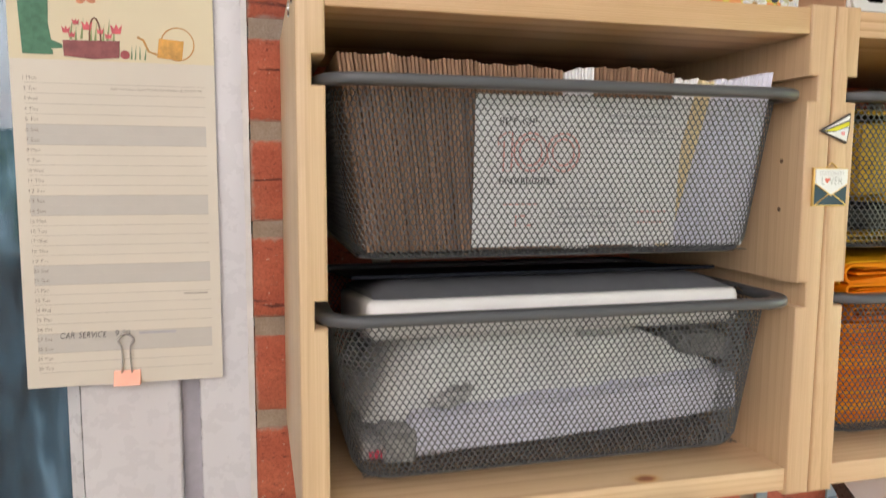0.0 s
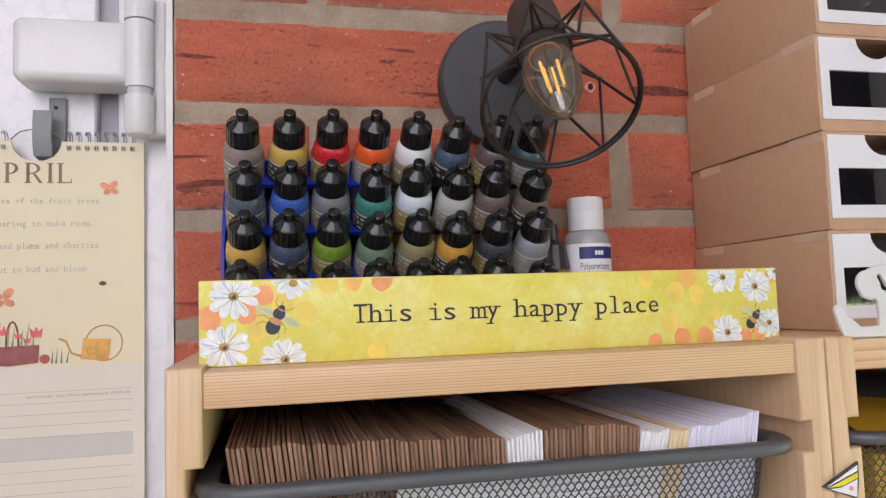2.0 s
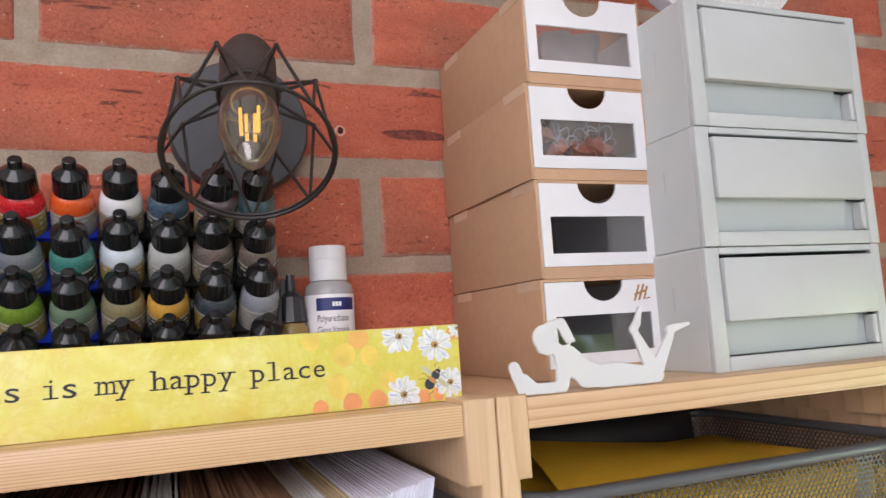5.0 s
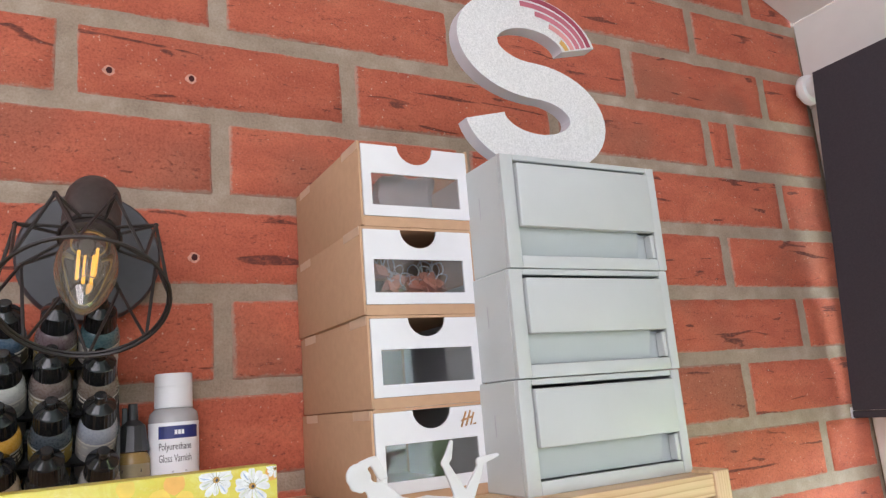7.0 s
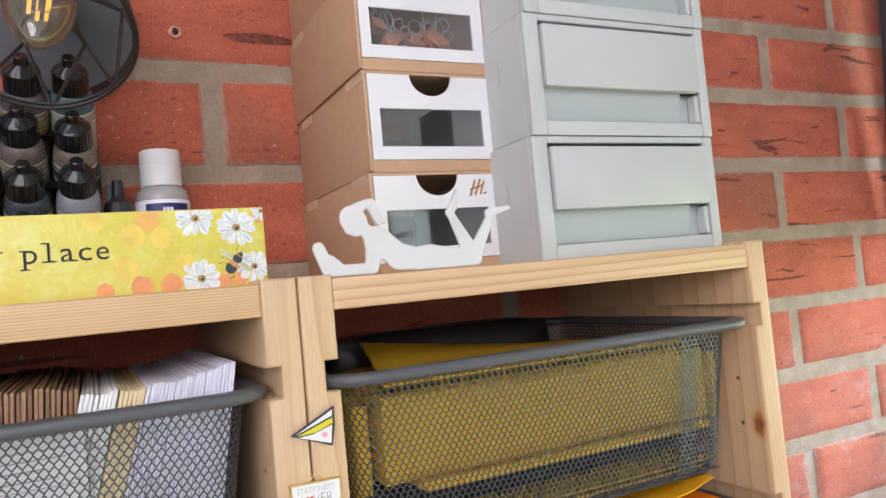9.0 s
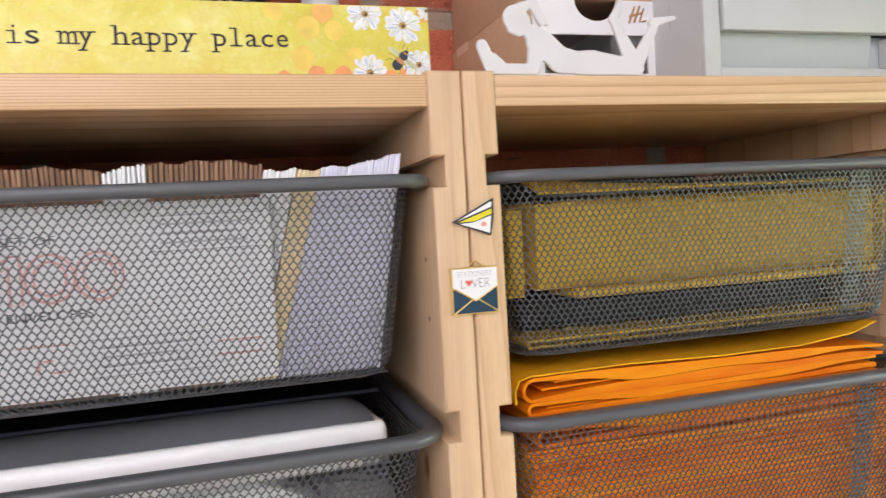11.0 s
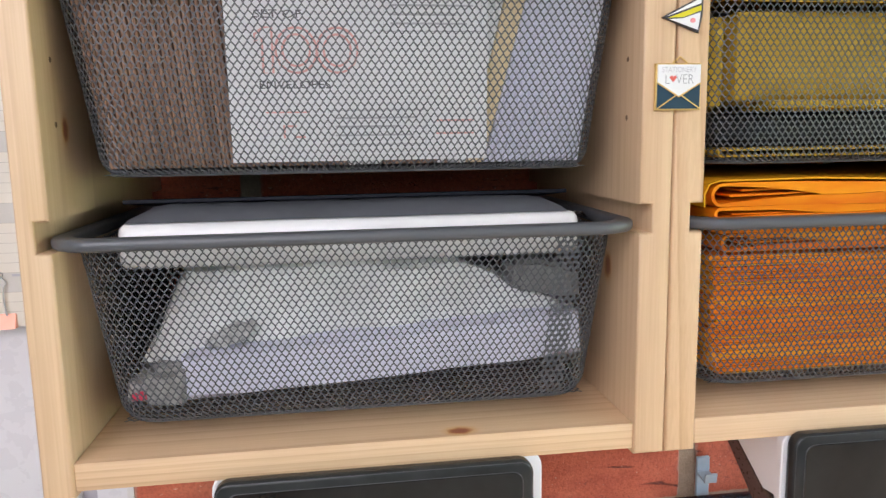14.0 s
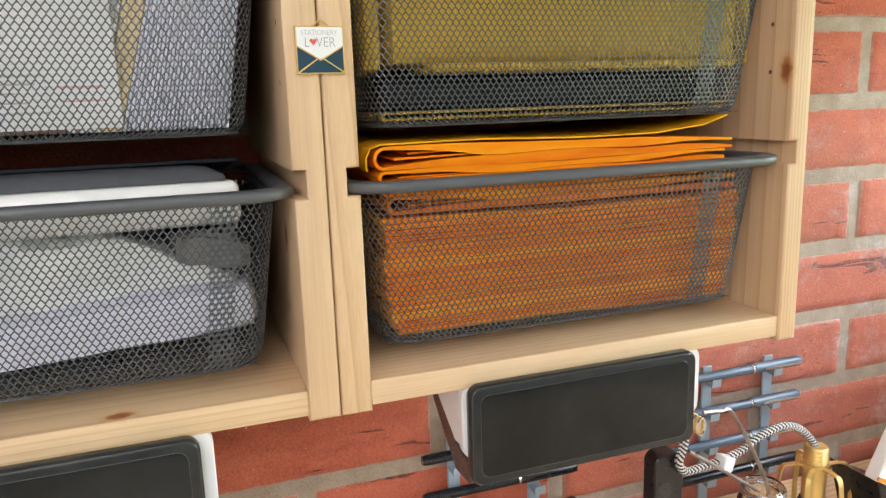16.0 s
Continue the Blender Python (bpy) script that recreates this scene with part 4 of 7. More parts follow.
# yellow mailers
YELLOW = painted("yellow_mailer_paper", (0.60, 0.385, 0.032), 0.55, vary=0.08, scale=25, relief=0.15, spec=0.25)
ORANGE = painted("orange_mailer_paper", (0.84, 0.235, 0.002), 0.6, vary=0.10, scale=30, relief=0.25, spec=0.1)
GOLDEN = painted("golden_mailer_paper", (0.76, 0.36, 0.012), 0.6, vary=0.12, scale=30, relief=0.3, spec=0.1)
# some sides redder, some yellower in long soft streaks: lighting put into the colour


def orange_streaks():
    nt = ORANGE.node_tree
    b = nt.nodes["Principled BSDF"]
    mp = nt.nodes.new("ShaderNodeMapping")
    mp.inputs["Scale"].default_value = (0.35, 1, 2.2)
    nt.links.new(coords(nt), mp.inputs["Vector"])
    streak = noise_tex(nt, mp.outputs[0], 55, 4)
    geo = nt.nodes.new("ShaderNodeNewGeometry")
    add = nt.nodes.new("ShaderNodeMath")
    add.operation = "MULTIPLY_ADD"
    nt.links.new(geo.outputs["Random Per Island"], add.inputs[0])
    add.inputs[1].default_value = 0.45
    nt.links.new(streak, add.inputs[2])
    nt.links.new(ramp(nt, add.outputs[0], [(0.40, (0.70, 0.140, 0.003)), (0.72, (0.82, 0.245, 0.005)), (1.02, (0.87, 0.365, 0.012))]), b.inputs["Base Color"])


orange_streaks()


def fold(length, gap, thick, tip_up=0.0, turns=8):
    """The outline, seen from the front, of a sheet folded over at its left end."""
    r = gap / 2 + thick
    out = [(length, tip_up + r + gap / 2 + thick), (length * 0.5, tip_up * 0.35 + 2 * r)]
    out += [(r - r * math.sin(math.pi * k / turns), r + r * math.cos(math.pi * k / turns)) for k in range(turns + 1)]
    out += [(length * 0.97, 0.0), (length * 0.97, thick)]
    q = gap / 2
    out += [(r - q * math.sin(math.pi * k / turns), r - q * math.cos(math.pi * k / turns)) for k in range(turns + 1)]
    out += [(length * 0.5, tip_up * 0.35 + 2 * r - thick), (length, tip_up + r + gap / 2)]
    return out


black_bag = thing("mailer", (0, 0, 0), "black padded mailer standing behind the yellow ones", "mailer", "black mailers")
part("paper", lumpy(0.060, 0.236, 0.150, 0.184, 1.560, 1.6455, 0.0015, 25, 6, 0.006), painted("black_bag_film", (0.012, 0.011, 0.015), 0.35, vary=0.3), black_bag)
low = thing("mailer", (0.034, 0.020, 1.5492), "flat yellow padded mailer on the basket floor", "mailer", "yellow mailers")
part("paper", prism(fold(0.222, 0.0018, 0.0014), "y", 0, 0.145, 0.0003), YELLOW, low)
# dark block added in the gap: stands for its shade, carries the upper mailer
mid = thing("mailer", (0.040, 0.046, 1.5535), "black block added to fill the shaded gap between yellow mailers", "mailer", "yellow mailers")
part("paper", box(0, 0.205, 0, 0.115, 0, 0.0195, 0.005, 3), painted("gap_black", (0.012, 0.012, 0.016), 0.5, spec=0.2), mid)
part("flap", box(0.004, 0.200, -0.0012, -0.0002, 0.004, 0.0150, 0.0004), bpy.data.materials["gap_black"], mid)
big = thing("mailer", (0.0, 0.0, 1.5745), "thick folded yellow padded mailer", "mailer", "yellow mailers")
bm = lumpy(0.0385, 0.262, 0.0175, 0.165, 0.0, 0.0515, 0.0012, 30, 6, 0.008)
part("padding", bm, YELLOW, big)
part("inner_fold", lumpy(0.0255, 0.0368, 0.021, 0.150, -0.001, 0.0470, 0.001, 40, 4, 0.004), YELLOW, big)
part("lower_flap", box(0.060, 0.254, 0.0140, 0.05, -0.0012, 0.0036, 0.0016, 3), YELLOW, big)
part("end_fold", lumpy(0.2645, 0.2715, 0.022, 0.14, 0.001, 0.044, 0.001, 40, 4, 0.003), YELLOW, big)
# its loose top sheet rises towards the back and leaves the left end open
bm = bmesh.new()
grid = []
for i in range(15):
    u = i / 14
    row = []
    for k in range(9):
        w = k / 8
        x = (0.0440 + 0.027 * w) * (1 - u) + (0.240 - 0.032 * w) * u
        z = 0.0525 + w * (0.0150 * (1 - u) ** 1.2 - 0.0010 * u) + 0.0016 * math.sin(w * math.pi)
        row.append((x, 0.020 + 0.105 * w, z))
    grid.append(row)
layers = [[[bm.verts.new((x, y, z + d)) for x, y, z in row] for row in grid] for d in (0.0, 0.0012)]
for i in range(14):
    for k in range(8):
        for sheet in layers:
            bm.faces.new((sheet[i][k], sheet[i + 1][k], sheet[i + 1][k + 1], sheet[i][k + 1]))
edge = [(i, 0) for i in range(15)] + [(14, k) for k in range(1, 9)] + [(i, 8) for i in range(13, -1, -1)] + [(0, k) for k in range(7, 0, -1)]
for (a, b), (c, d) in zip(edge, edge[1:] + edge[:1]):
    bm.faces.new((layers[0][a][b], layers[0][c][d], layers[1][c][d], layers[1][a][b]))
bmesh.ops.recalc_face_normals(bm, faces=bm.faces)
part("top_sheet", bm, YELLOW, big, "loose upper sheet lifting at the open end")

# orange padded envelopes: a tight stack in the basket, and folded ones on top
for k in range(20):
    z = 1.4316 + k * 0.0033
    e = thing("padded_envelope", (0, 0, z), "orange padded envelope lying flat in the stack", "envelope", "orange envelopes")
    x0 = 0.0340 - 0.0002 * k + rnd.uniform(-0.0015, 0.0015) + 0.004 * max(0, 1 - k / 2) ** 2
    x1 = 0.2605 + 0.0002 * k + rnd.uniform(-0.002, 0.0015)
    bm = lumpy(x0, x1, 0.0190 - 0.00013 * k + rnd.uniform(-0.0006, 0.0006), 0.165, 0.0, 0.0040, 0.0004, 45, 7, 0.0016)
    for v in bm.verts:
        v.co.z += 0.0011 * math.sin(v.co.x * 19 + 0.08 * k) + 0.0003 * math.sin(v.co.x * 60 + 0.5 * k)
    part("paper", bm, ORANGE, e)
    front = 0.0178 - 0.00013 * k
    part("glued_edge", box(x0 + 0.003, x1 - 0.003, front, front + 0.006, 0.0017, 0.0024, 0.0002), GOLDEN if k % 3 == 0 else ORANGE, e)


def folded(length, high, tip, low_tip, thick=0.0016, hollow=0.075):
    """A padded envelope doubled over at its left end: a hollow fold that closes, and a tip at the other end."""
    def top(x):
        t = x / length
        return high + (tip - high) * t ** 2.2 + 0.0004 * math.sin(x * 45)

    def low(x):
        t = x / length
        return low_tip * t ** 2.2 + 0.0003 * math.sin(x * 38 + 1)

    def middle(x):
        return 0.5 * (top(x) + low(x)) + 0.0008 * math.sin(x * 70)
    bm = bmesh.new()
    r = high / 2
    q = r - thick
    xs = [r + (length - r) * i / 20 for i in range(21)]
    gap = [x for x in xs if x < hollow]
    rest_x = [x for x in xs if x >= hollow]
    for way, side in ((1, top), (-1, low)):
        outer = [(x, side(x)) for x in xs[::-1]] + [(r - r * math.sin(math.pi / 2 * k / 6), r + way * r * math.cos(math.pi / 2 * k / 6)) for k in range(1, 7)]
        inner = [(r - q * math.sin(math.pi / 2 * k / 6), r + way * q * math.cos(math.pi / 2 * k / 6)) for k in range(6, 0, -1)]
        inner += [(x, middle(x) + (side(x) - way * thick - middle(x)) * (1 - (x - r) / (hollow - r)) ** 0.8) for x in gap]
        inner += [(x, middle(x) + way * (0.00012 + 0.0012 * max(0, (x / length - 0.55) / 0.45) ** 1.5)) for x in rest_x]
        prism(outer + inner, "y", 0, 0.16, bm=bm)
    return bm


for z, high, tip, low_tip, x, length in ((1.5008, 0.0095, 0.0090, 0.0005, 0.0325, 0.222), (1.5105, 0.0062, 0.0075, 0.001, 0.0300, 0.216), (1.5170, 0.0070, 0.0085, 0.0020, 0.0285, 0.218), (1.5243, 0.0122, 0.0075, 0.0015, 0.0262, 0.225)):
    e = thing("padded_envelope", (x, 0.0115 + rnd.uniform(-0.0008, 0.0008), z), "orange padded envelope folded double on the pile", "envelope", "orange envelopes")
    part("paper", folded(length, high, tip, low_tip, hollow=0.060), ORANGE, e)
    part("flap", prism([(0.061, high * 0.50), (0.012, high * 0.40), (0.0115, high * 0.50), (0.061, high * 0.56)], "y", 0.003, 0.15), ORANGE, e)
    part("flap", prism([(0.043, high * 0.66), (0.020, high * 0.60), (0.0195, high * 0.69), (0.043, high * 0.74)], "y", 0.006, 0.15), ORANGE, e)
e = thing("padded_envelope", (0.0245, 0.0105, 1.5372), "golden padded envelope draped over the orange pile", "envelope", "orange envelopes")
sheet = [(-0.0016, -0.0125), (-0.0018, -0.0060), (0.0006, -0.0012), (0.0060, 0.0002), (0.06, 0.0006), (0.12, -0.0012), (0.17, -0.0010), (0.205, 0.0025), (0.222, 0.0075)]
part("paper", prism([(a, b + 0.0008) if k > 2 else (a - 0.0008, b + 0.0003) for k, (a, b) in enumerate(sheet)] + sheet[::-1], "y", 0, 0.16), GOLDEN, e)


# ---- on top of the shelves ----
TOP = 1.6833


def clip_poly(pts, x0, x1, z0, z1):
    for axis, lim, sgn in ((0, x0, 1), (0, x1, -1), (1, z0, 1), (1, z1, -1)):
        out = []
        for i in range(len(pts)):
            a, b = pts[i - 1], pts[i]
            da, db = sgn * (a[axis] - lim), sgn * (b[axis] - lim)
            if (da < 0) != (db < 0):
                t = da / (da - db)
                out.append((a[0] + (b[0] - a[0]) * t, a[1] + (b[1] - a[1]) * t))
            if db >= 0:
                out.append(b)
        pts = out
        if len(pts) < 3:
            return []
    return pts


def sign_paint():
    """Yellow watercolour print, washed lighter and darker."""
    m, nt, b = material("yellow_print", 0.42)
    v = coords(nt, per_object=False)
    f = noise_tex(nt, v, 18, 5, 0.6, 0.8)
    g = noise_tex(nt, v, 60, 4, 0.6)
    h = noise_tex(nt, v, 600, 2)
    col = ramp(nt, f, [(0.3, (0.58, 0.52, 0.045)), (0.48, (0.72, 0.65, 0.10)), (0.62, (0.76, 0.72, 0.20)), (0.75, (0.80, 0.77, 0.36))])
    col = mix(nt, 0.42, col, ramp(nt, g, [(0.3, (0.74, 0.48, 0.07)), (0.5, (0.74, 0.66, 0.12)), (0.7, (0.80, 0.77, 0.32))]))
    # pooled edges of the washes and small flecks
    e = noise_tex(nt, v, 34, 7, 0.72, 1.6)
    col = mix(nt, ramp(nt, e, [(0.42, (0, 0, 0)), (0.475, (0.34, 0.34, 0.34)), (0.50, (0.05, 0.05, 0.05)), (0.60, (0, 0, 0)), (0.66, (0.25, 0.25, 0.25))]), col, (0.66, 0.50, 0.05))
    k = noise_tex(nt, v, 210, 5, 0.7)
    col = mix(nt, ramp(nt, k, [(0.36, (0.30, 0.30, 0.30)), (0.46, (0, 0, 0)), (0.60, (0, 0, 0)), (0.72, (0.2, 0.2, 0.2))]), col, (0.83, 0.79, 0.42))
    nt.links.new(col, b.inputs["Base Color"])
    bump(nt, b, h, 0.05, 0.0003)
    return m


sign = thing("sign_block", (-0.289, 0.0225, TOP), "yellow wooden block sign with daisies and a printed motto", "sign")
SW, SH = 0.2815, 0.0368
part("block", box(0, SW, 0, 0.022, 0, SH, 0.0007, 2), sign_paint(), sign)
PEACH = painted("peach_print", (0.82, 0.46, 0.12), 0.45, vary=0.12, scale=90)
PALE_HEX = painted("pale_gold_print", (0.80, 0.60, 0.115), 0.45, vary=0.14, scale=90)
CORAL = painted("coral_print", (0.82, 0.34, 0.13), 0.45, vary=0.15, scale=90)
PETAL = painted("white_petal_print", (0.77, 0.79, 0.80), 0.45, vary=0.16, scale=260)
PETAL_GREY = painted("petal_shade_print", (0.38, 0.40, 0.30), 0.45, vary=0.2, scale=150)
OCHRE = painted("daisy_eye_print", (0.42, 0.25, 0.05), 0.5, vary=0.3, scale=400)
BEE_DARK = painted("dark_slate_print", (0.03, 0.04, 0.055), 0.45)
BEE_BAND = painted("tan_print", (0.60, 0.28, 0.10), 0.45)
BEE_WING = painted("pale_wing_print", (0.55, 0.56, 0.36), 0.45, vary=0.2)


def on_sign(name, polys, mat, y, parent, label=""):
    bm = bmesh.new()
    n = 0
    for p in polys:
        p = clip_poly(p, 0.0004, SW - 0.0004, 0.0006, SH - 0.0006)
        if len(p) >= 3:
            flat(p, y * 0.12, bm)
            n += 1
    if n:
        return part(name, bm, mat, parent, label)
    bm.free()


def hexagon(cx, cz, r):
    return [(cx + r * math.cos(radians(a)) * (0.92 - 0.07 * math.sin(a * 3.1 + cx * 900)), cz + r * math.sin(radians(a)) * (1 - 0.07 * math.cos(a * 2.3 + cx * 700))) for a in range(30, 390, 20)]


HEX = [(0.0785, 0.0355, 0.0052, CORAL), (0.0655, 0.0355, 0.0048, PEACH), (0.0545, 0.0345, 0.0050, PALE_HEX), (0.0755, 0.0035, 0.0045, PALE_HEX), (0.045, 0.022, 0.0050, PALE_HEX),
       (0.035, 0.026, 0.0048, PALE_HEX), (0.027, 0.030, 0.0045, CORAL), (0.0195, 0.0225, 0.0050, CORAL), (0.0045, 0.0205, 0.0055, CORAL), (0.0235, 0.0145, 0.0045, PALE_HEX),
       (0.2305, 0.033, 0.0052, PEACH), (0.2235, 0.0255, 0.0056, PALE_HEX), (0.2355, 0.0245, 0.0048, PALE_HEX), (0.2205, 0.0115, 0.0060, PALE_HEX), (0.2085, 0.033, 0.0045, PALE_HEX),
       (0.2265, 0.0030, 0.0052, CORAL), (0.2385, 0.0035, 0.0048, CORAL), (0.2115, 0.0020, 0.0040, CORAL), (0.2445, 0.0125, 0.0045, PALE_HEX), (0.2615, 0.0025, 0.0042, CORAL), (0.2790, 0.033, 0.0040, PEACH), (0.2690, 0.0040, 0.0035, CORAL)]
for k, (cx, cz, r, mat) in enumerate(HEX):
    on_sign("honeycomb_cell", [hexagon(cx, cz, r)], mat, -0.00015 - 0.00002 * k, sign, "painted honeycomb cell")


PETAL_BLUE = painted("petal_blue_print", (0.42, 0.52, 0.68), 0.45, vary=0.2, scale=150)
PETAL_GREEN = painted("petal_green_print", (0.62, 0.68, 0.50), 0.45, vary=0.2, scale=150)


def daisy(cx, cz, r, turn, squash=0.95):
    n = 11
    own = random.Random(int(cx * 10000))
    d = on_sign("daisy", [disc(cx, min(max(cz, 0.002), SH - 0.002), r * 0.19, r * 0.17, n=14)], OCHRE, -0.0013, sign, "painted white daisy with a golden brown eye")
    on_sign("eye_centre", [disc(cx + r * 0.02, cz - r * 0.02, r * 0.085, n=10)], BEE_DARK, -0.00135, d)
    on_sign("eye_ring", [disc(cx - r * 0.05, cz + r * 0.05, r * 0.05, n=8)], BEE_BAND, -0.0014, d)
    for k in range(n):
        a = turn + 2 * math.pi * (k + own.uniform(-0.14, 0.14)) / n
        reach, w = r * own.uniform(0.86, 1.06), r * own.uniform(0.17, 0.235)
        c, q = math.cos(a), squash * math.sin(a)

        def leaf(points):
            return [(cx + c * u * reach - q * t * w, cz + q * u * reach + c * t * w) for u, t in points]
        on_sign("petal", [leaf([(0.14, -0.25), (0.40, -0.62), (0.70, -1.0), (0.90, -0.86), (1.0, -0.30), (0.97, 0.32), (0.88, 0.88), (0.68, 1.0), (0.40, 0.62), (0.14, 0.25)])], PETAL, -0.00060 - 0.00004 * k, d)
        if k % 3 != 1:
            t = own.uniform(-0.6, 0.5)
            on_sign("petal_shade", [leaf([(0.35, t * 0.5), (0.70, t), (0.95, t * 0.8), (0.72, t + 0.42), (0.40, t * 0.5 + 0.18)])], PETAL_BLUE if k % 2 else PETAL_GREEN, -0.00110 - 0.00001 * k, d)
        b = a + math.pi / n
        on_sign("petal_shade", [[(cx + 0.17 * r * math.cos(b - 0.12), cz + 0.17 * r * math.sin(b - 0.12)), (cx + own.uniform(0.42, 0.75) * r * math.cos(b), cz + 0.6 * r * math.sin(b)), (cx + 0.17 * r * math.cos(b + 0.12), cz + 0.17 * r * math.sin(b + 0.12))]], PETAL_GREY, -0.00125, d)


for row in ((0.0143, 0.0297, 0.0112, 0.2), (0.0395, 0.0375, 0.0100, 0.5), (0.0103, 0.0083, 0.0112, 0.0), (0.0355, 0.0020, 0.0105, 0.3),
            (0.2505, 0.0325, 0.0090, 0.1), (0.2685, 0.0275, 0.0098, 0.4), (0.2515, 0.0050, 0.0092, 0.2), (0.2755, 0.0090, 0.0082, 0.5), (0.2805, 0.0350, 0.0050, 0.1)):
    daisy(*row)


def bee(cx, cz, s, turn):
    c, q = math.cos(turn), math.sin(turn)

    def at(x, z):
        return cx + s * (c * x - q * z), cz + s * (q * x + c * z)

    def stroke(pts, w):
        P = [at(*p) for p in pts]
        out = []
        for (x0, z0), (x1, z1) in zip(P, P[1:]):
            n = math.hypot(x1 - x0, z1 - z0)
            ox, oz = -(z1 - z0) / n * w, (x1 - x0) / n * w
            out.append([(x0 + ox, z0 + oz), (x0 - ox, z0 - oz), (x1 - ox * 0.7, z1 - oz * 0.7), (x1 + ox * 0.7, z1 + oz * 0.7)])
        return out
    for sgn in (1, -1):
        wing = on_sign("bee_wing", [disc(*at(0.32, 1.02 * sgn), s * 0.78, s * 0.27, 14, turn + sgn * 1.64)], BEE_WING, -0.0014 - 0.00003 * sgn, sign)
        if wing:
            for x in (0.2, 0.38):
                on_sign("wing_vein", stroke([(0.4, 0.35 * sgn), (x, 1.6 * sgn)], 0.00008), PETAL_GREY, -0.0015, wing)
    legs = []
    for path in (((-0.4, 0.4), (-0.5, 0.9), (-0.9, 1.2)), ((-0.1, 0.5), (0.0, 1.0), (-0.3, 1.4)), ((0.9, 0.2), (1.2, 0.6), (1.6, 0.6)), ((-0.6, -0.4), (-1.0, -0.7), (-1.5, -0.5)), ((0.0, -0.5), (-0.3, -0.9), (-0.7, -1.0)), ((0.9, -0.2), (1.1, -0.6), (1.4, -0.8)), ((1.1, 0.1), (1.5, 0.15))):
        legs += stroke(path, 0.00012)
    on_sign("bee_leg", legs, BEE_DARK, -0.00155, sign)
    on_sign("bee_body", [disc(*at(-0.55, 0), s * 0.58, s * 0.54, 16, turn)], BEE_DARK, -0.0016, sign, "painted dark insect body")
    on_sign("bee_body", [disc(*at(0.52, 0), s * 0.46, s * 0.46, 16, turn), disc(*at(1.0, 0), s * 0.22, s * 0.24, 12, turn)], BEE_DARK, -0.00165, sign, "painted dark insect body")
    on_sign("bee_band", [disc(*at(-0.08, 0), s * 0.24, s * 0.55, 14, turn), disc(*at(0.84, 0), s * 0.07, s * 0.26, 10, turn)], BEE_BAND, -0.0017, sign, "tan painted band")


bee(0.0320, 0.0190, 0.0058, 1.12)
bee(0.2665, 0.0110, 0.0048, 0.9)
part("print", slab_lettering("This is my happy place", 0.1500, 0.0083), INK, sign, "black printed motto", (0.0650, -0.0002, 0.0165))


# paint bottles in two sloping racks
def paint(c, name):
    m = painted(name, c, 0.28, vary=0.06, scale=80, relief=0.02)
    m.node_tree.nodes["Principled BSDF"].inputs["Coat Weight"].default_value = 0.3
    return m


TILT, TIP_Y, LEN = 50.0, 0.145, 0.074
CAP_PROF = [(0, 0.0740), (0.0033, 0.0740), (0.0038, 0.0735), (0.0041, 0.0690), (0.0047, 0.0682), (0.0088, 0.0655), (0.0097, 0.0644), (0.0101, 0.0522), (0.0094, 0.0514), (0.0, 0.0514)]
BODY_PROF = [(0, 0), (0.0113, 0), (0.0125, 0.0012), (0.0125, 0.0400), (0.0123, 0.0445), (0.0115, 0.0485), (0.0098, 0.0512), (0.0085, 0.0522), (0, 0.0522)]
LABEL_PROF = [(0.0127, 0.0050), (0.0127, 0.0410)]
LABEL_MATS = [painted("cream_label", (0.30, 0.25, 0.15), 0.5), painted("black_label", (0.02, 0.02, 0.02), 0.45), painted("gold_label", (0.40, 0.28, 0.05), 0.45), painted("white_label", (0.36, 0.35, 0.33), 0.5)]


CAP_BLACK = painted("glossy_black_cap", (0.014, 0.014, 0.015), 0.13, vary=0.15, scale=30, relief=0.02)


def ribbed_cap():
    bm = lathe(CAP_PROF, 56)
    for v in bm.verts:
        r = math.hypot(v.co.x, v.co.y)
        if r > 0.0088:
            k = round(math.atan2(v.co.y, v.co.x) / (2 * math.pi / 56))
            f = 1 + (0.014 if k % 2 else -0.014)
            v.co.x *= f
            v.co.y *= f
    me = finish(bm, 22)
    me.materials.append(CAP_BLACK)
    return me


CAP_MESH, LABELS = ribbed_cap(), [finish(lathe(LABEL_PROF, 24), 40) for _ in LABEL_MATS]
for me, m in zip(LABELS, LABEL_MATS):
    me.materials.append(m)
BAND_MESH = finish(lathe([(0.01280, 0.0395), (0.01280, 0.0412)], 24), 40)
BAND_MESH.materials.append(painted("pale_label_edge", (0.60, 0.58, 0.52), 0.5))
# rows of small print round the label, a dash a word
bm = bmesh.new()
for z0, z1, dash in ((0.0362, 0.0380, 0.34), (0.0318, 0.0342, 0.22), (0.0285, 0.0298, 0.30)):
    a = 0.1
    k = 0
    while a < 2 * math.pi - 0.3:
        e = a + dash * (0.7 + 0.6 * ((k * 37) % 10) / 10)
        steps = [a + (e - a) * i / 3 for i in range(4)]
        for u, w in zip(steps, steps[1:]):
            bm.faces.new([bm.verts.new((0.01284 * math.cos(q), 0.01284 * math.sin(q), z)) for q, z in ((u, z0), (w, z0), (w, z1), (u, z1))])
        a = e + 0.12 + (0.7 if k % 4 == 3 else 0)
        k += 1
PRINT_MESH = finish(bm, 40)
PRINT_MESH.materials.append(painted("pale_label_print", (0.55, 0.53, 0.46), 0.5))
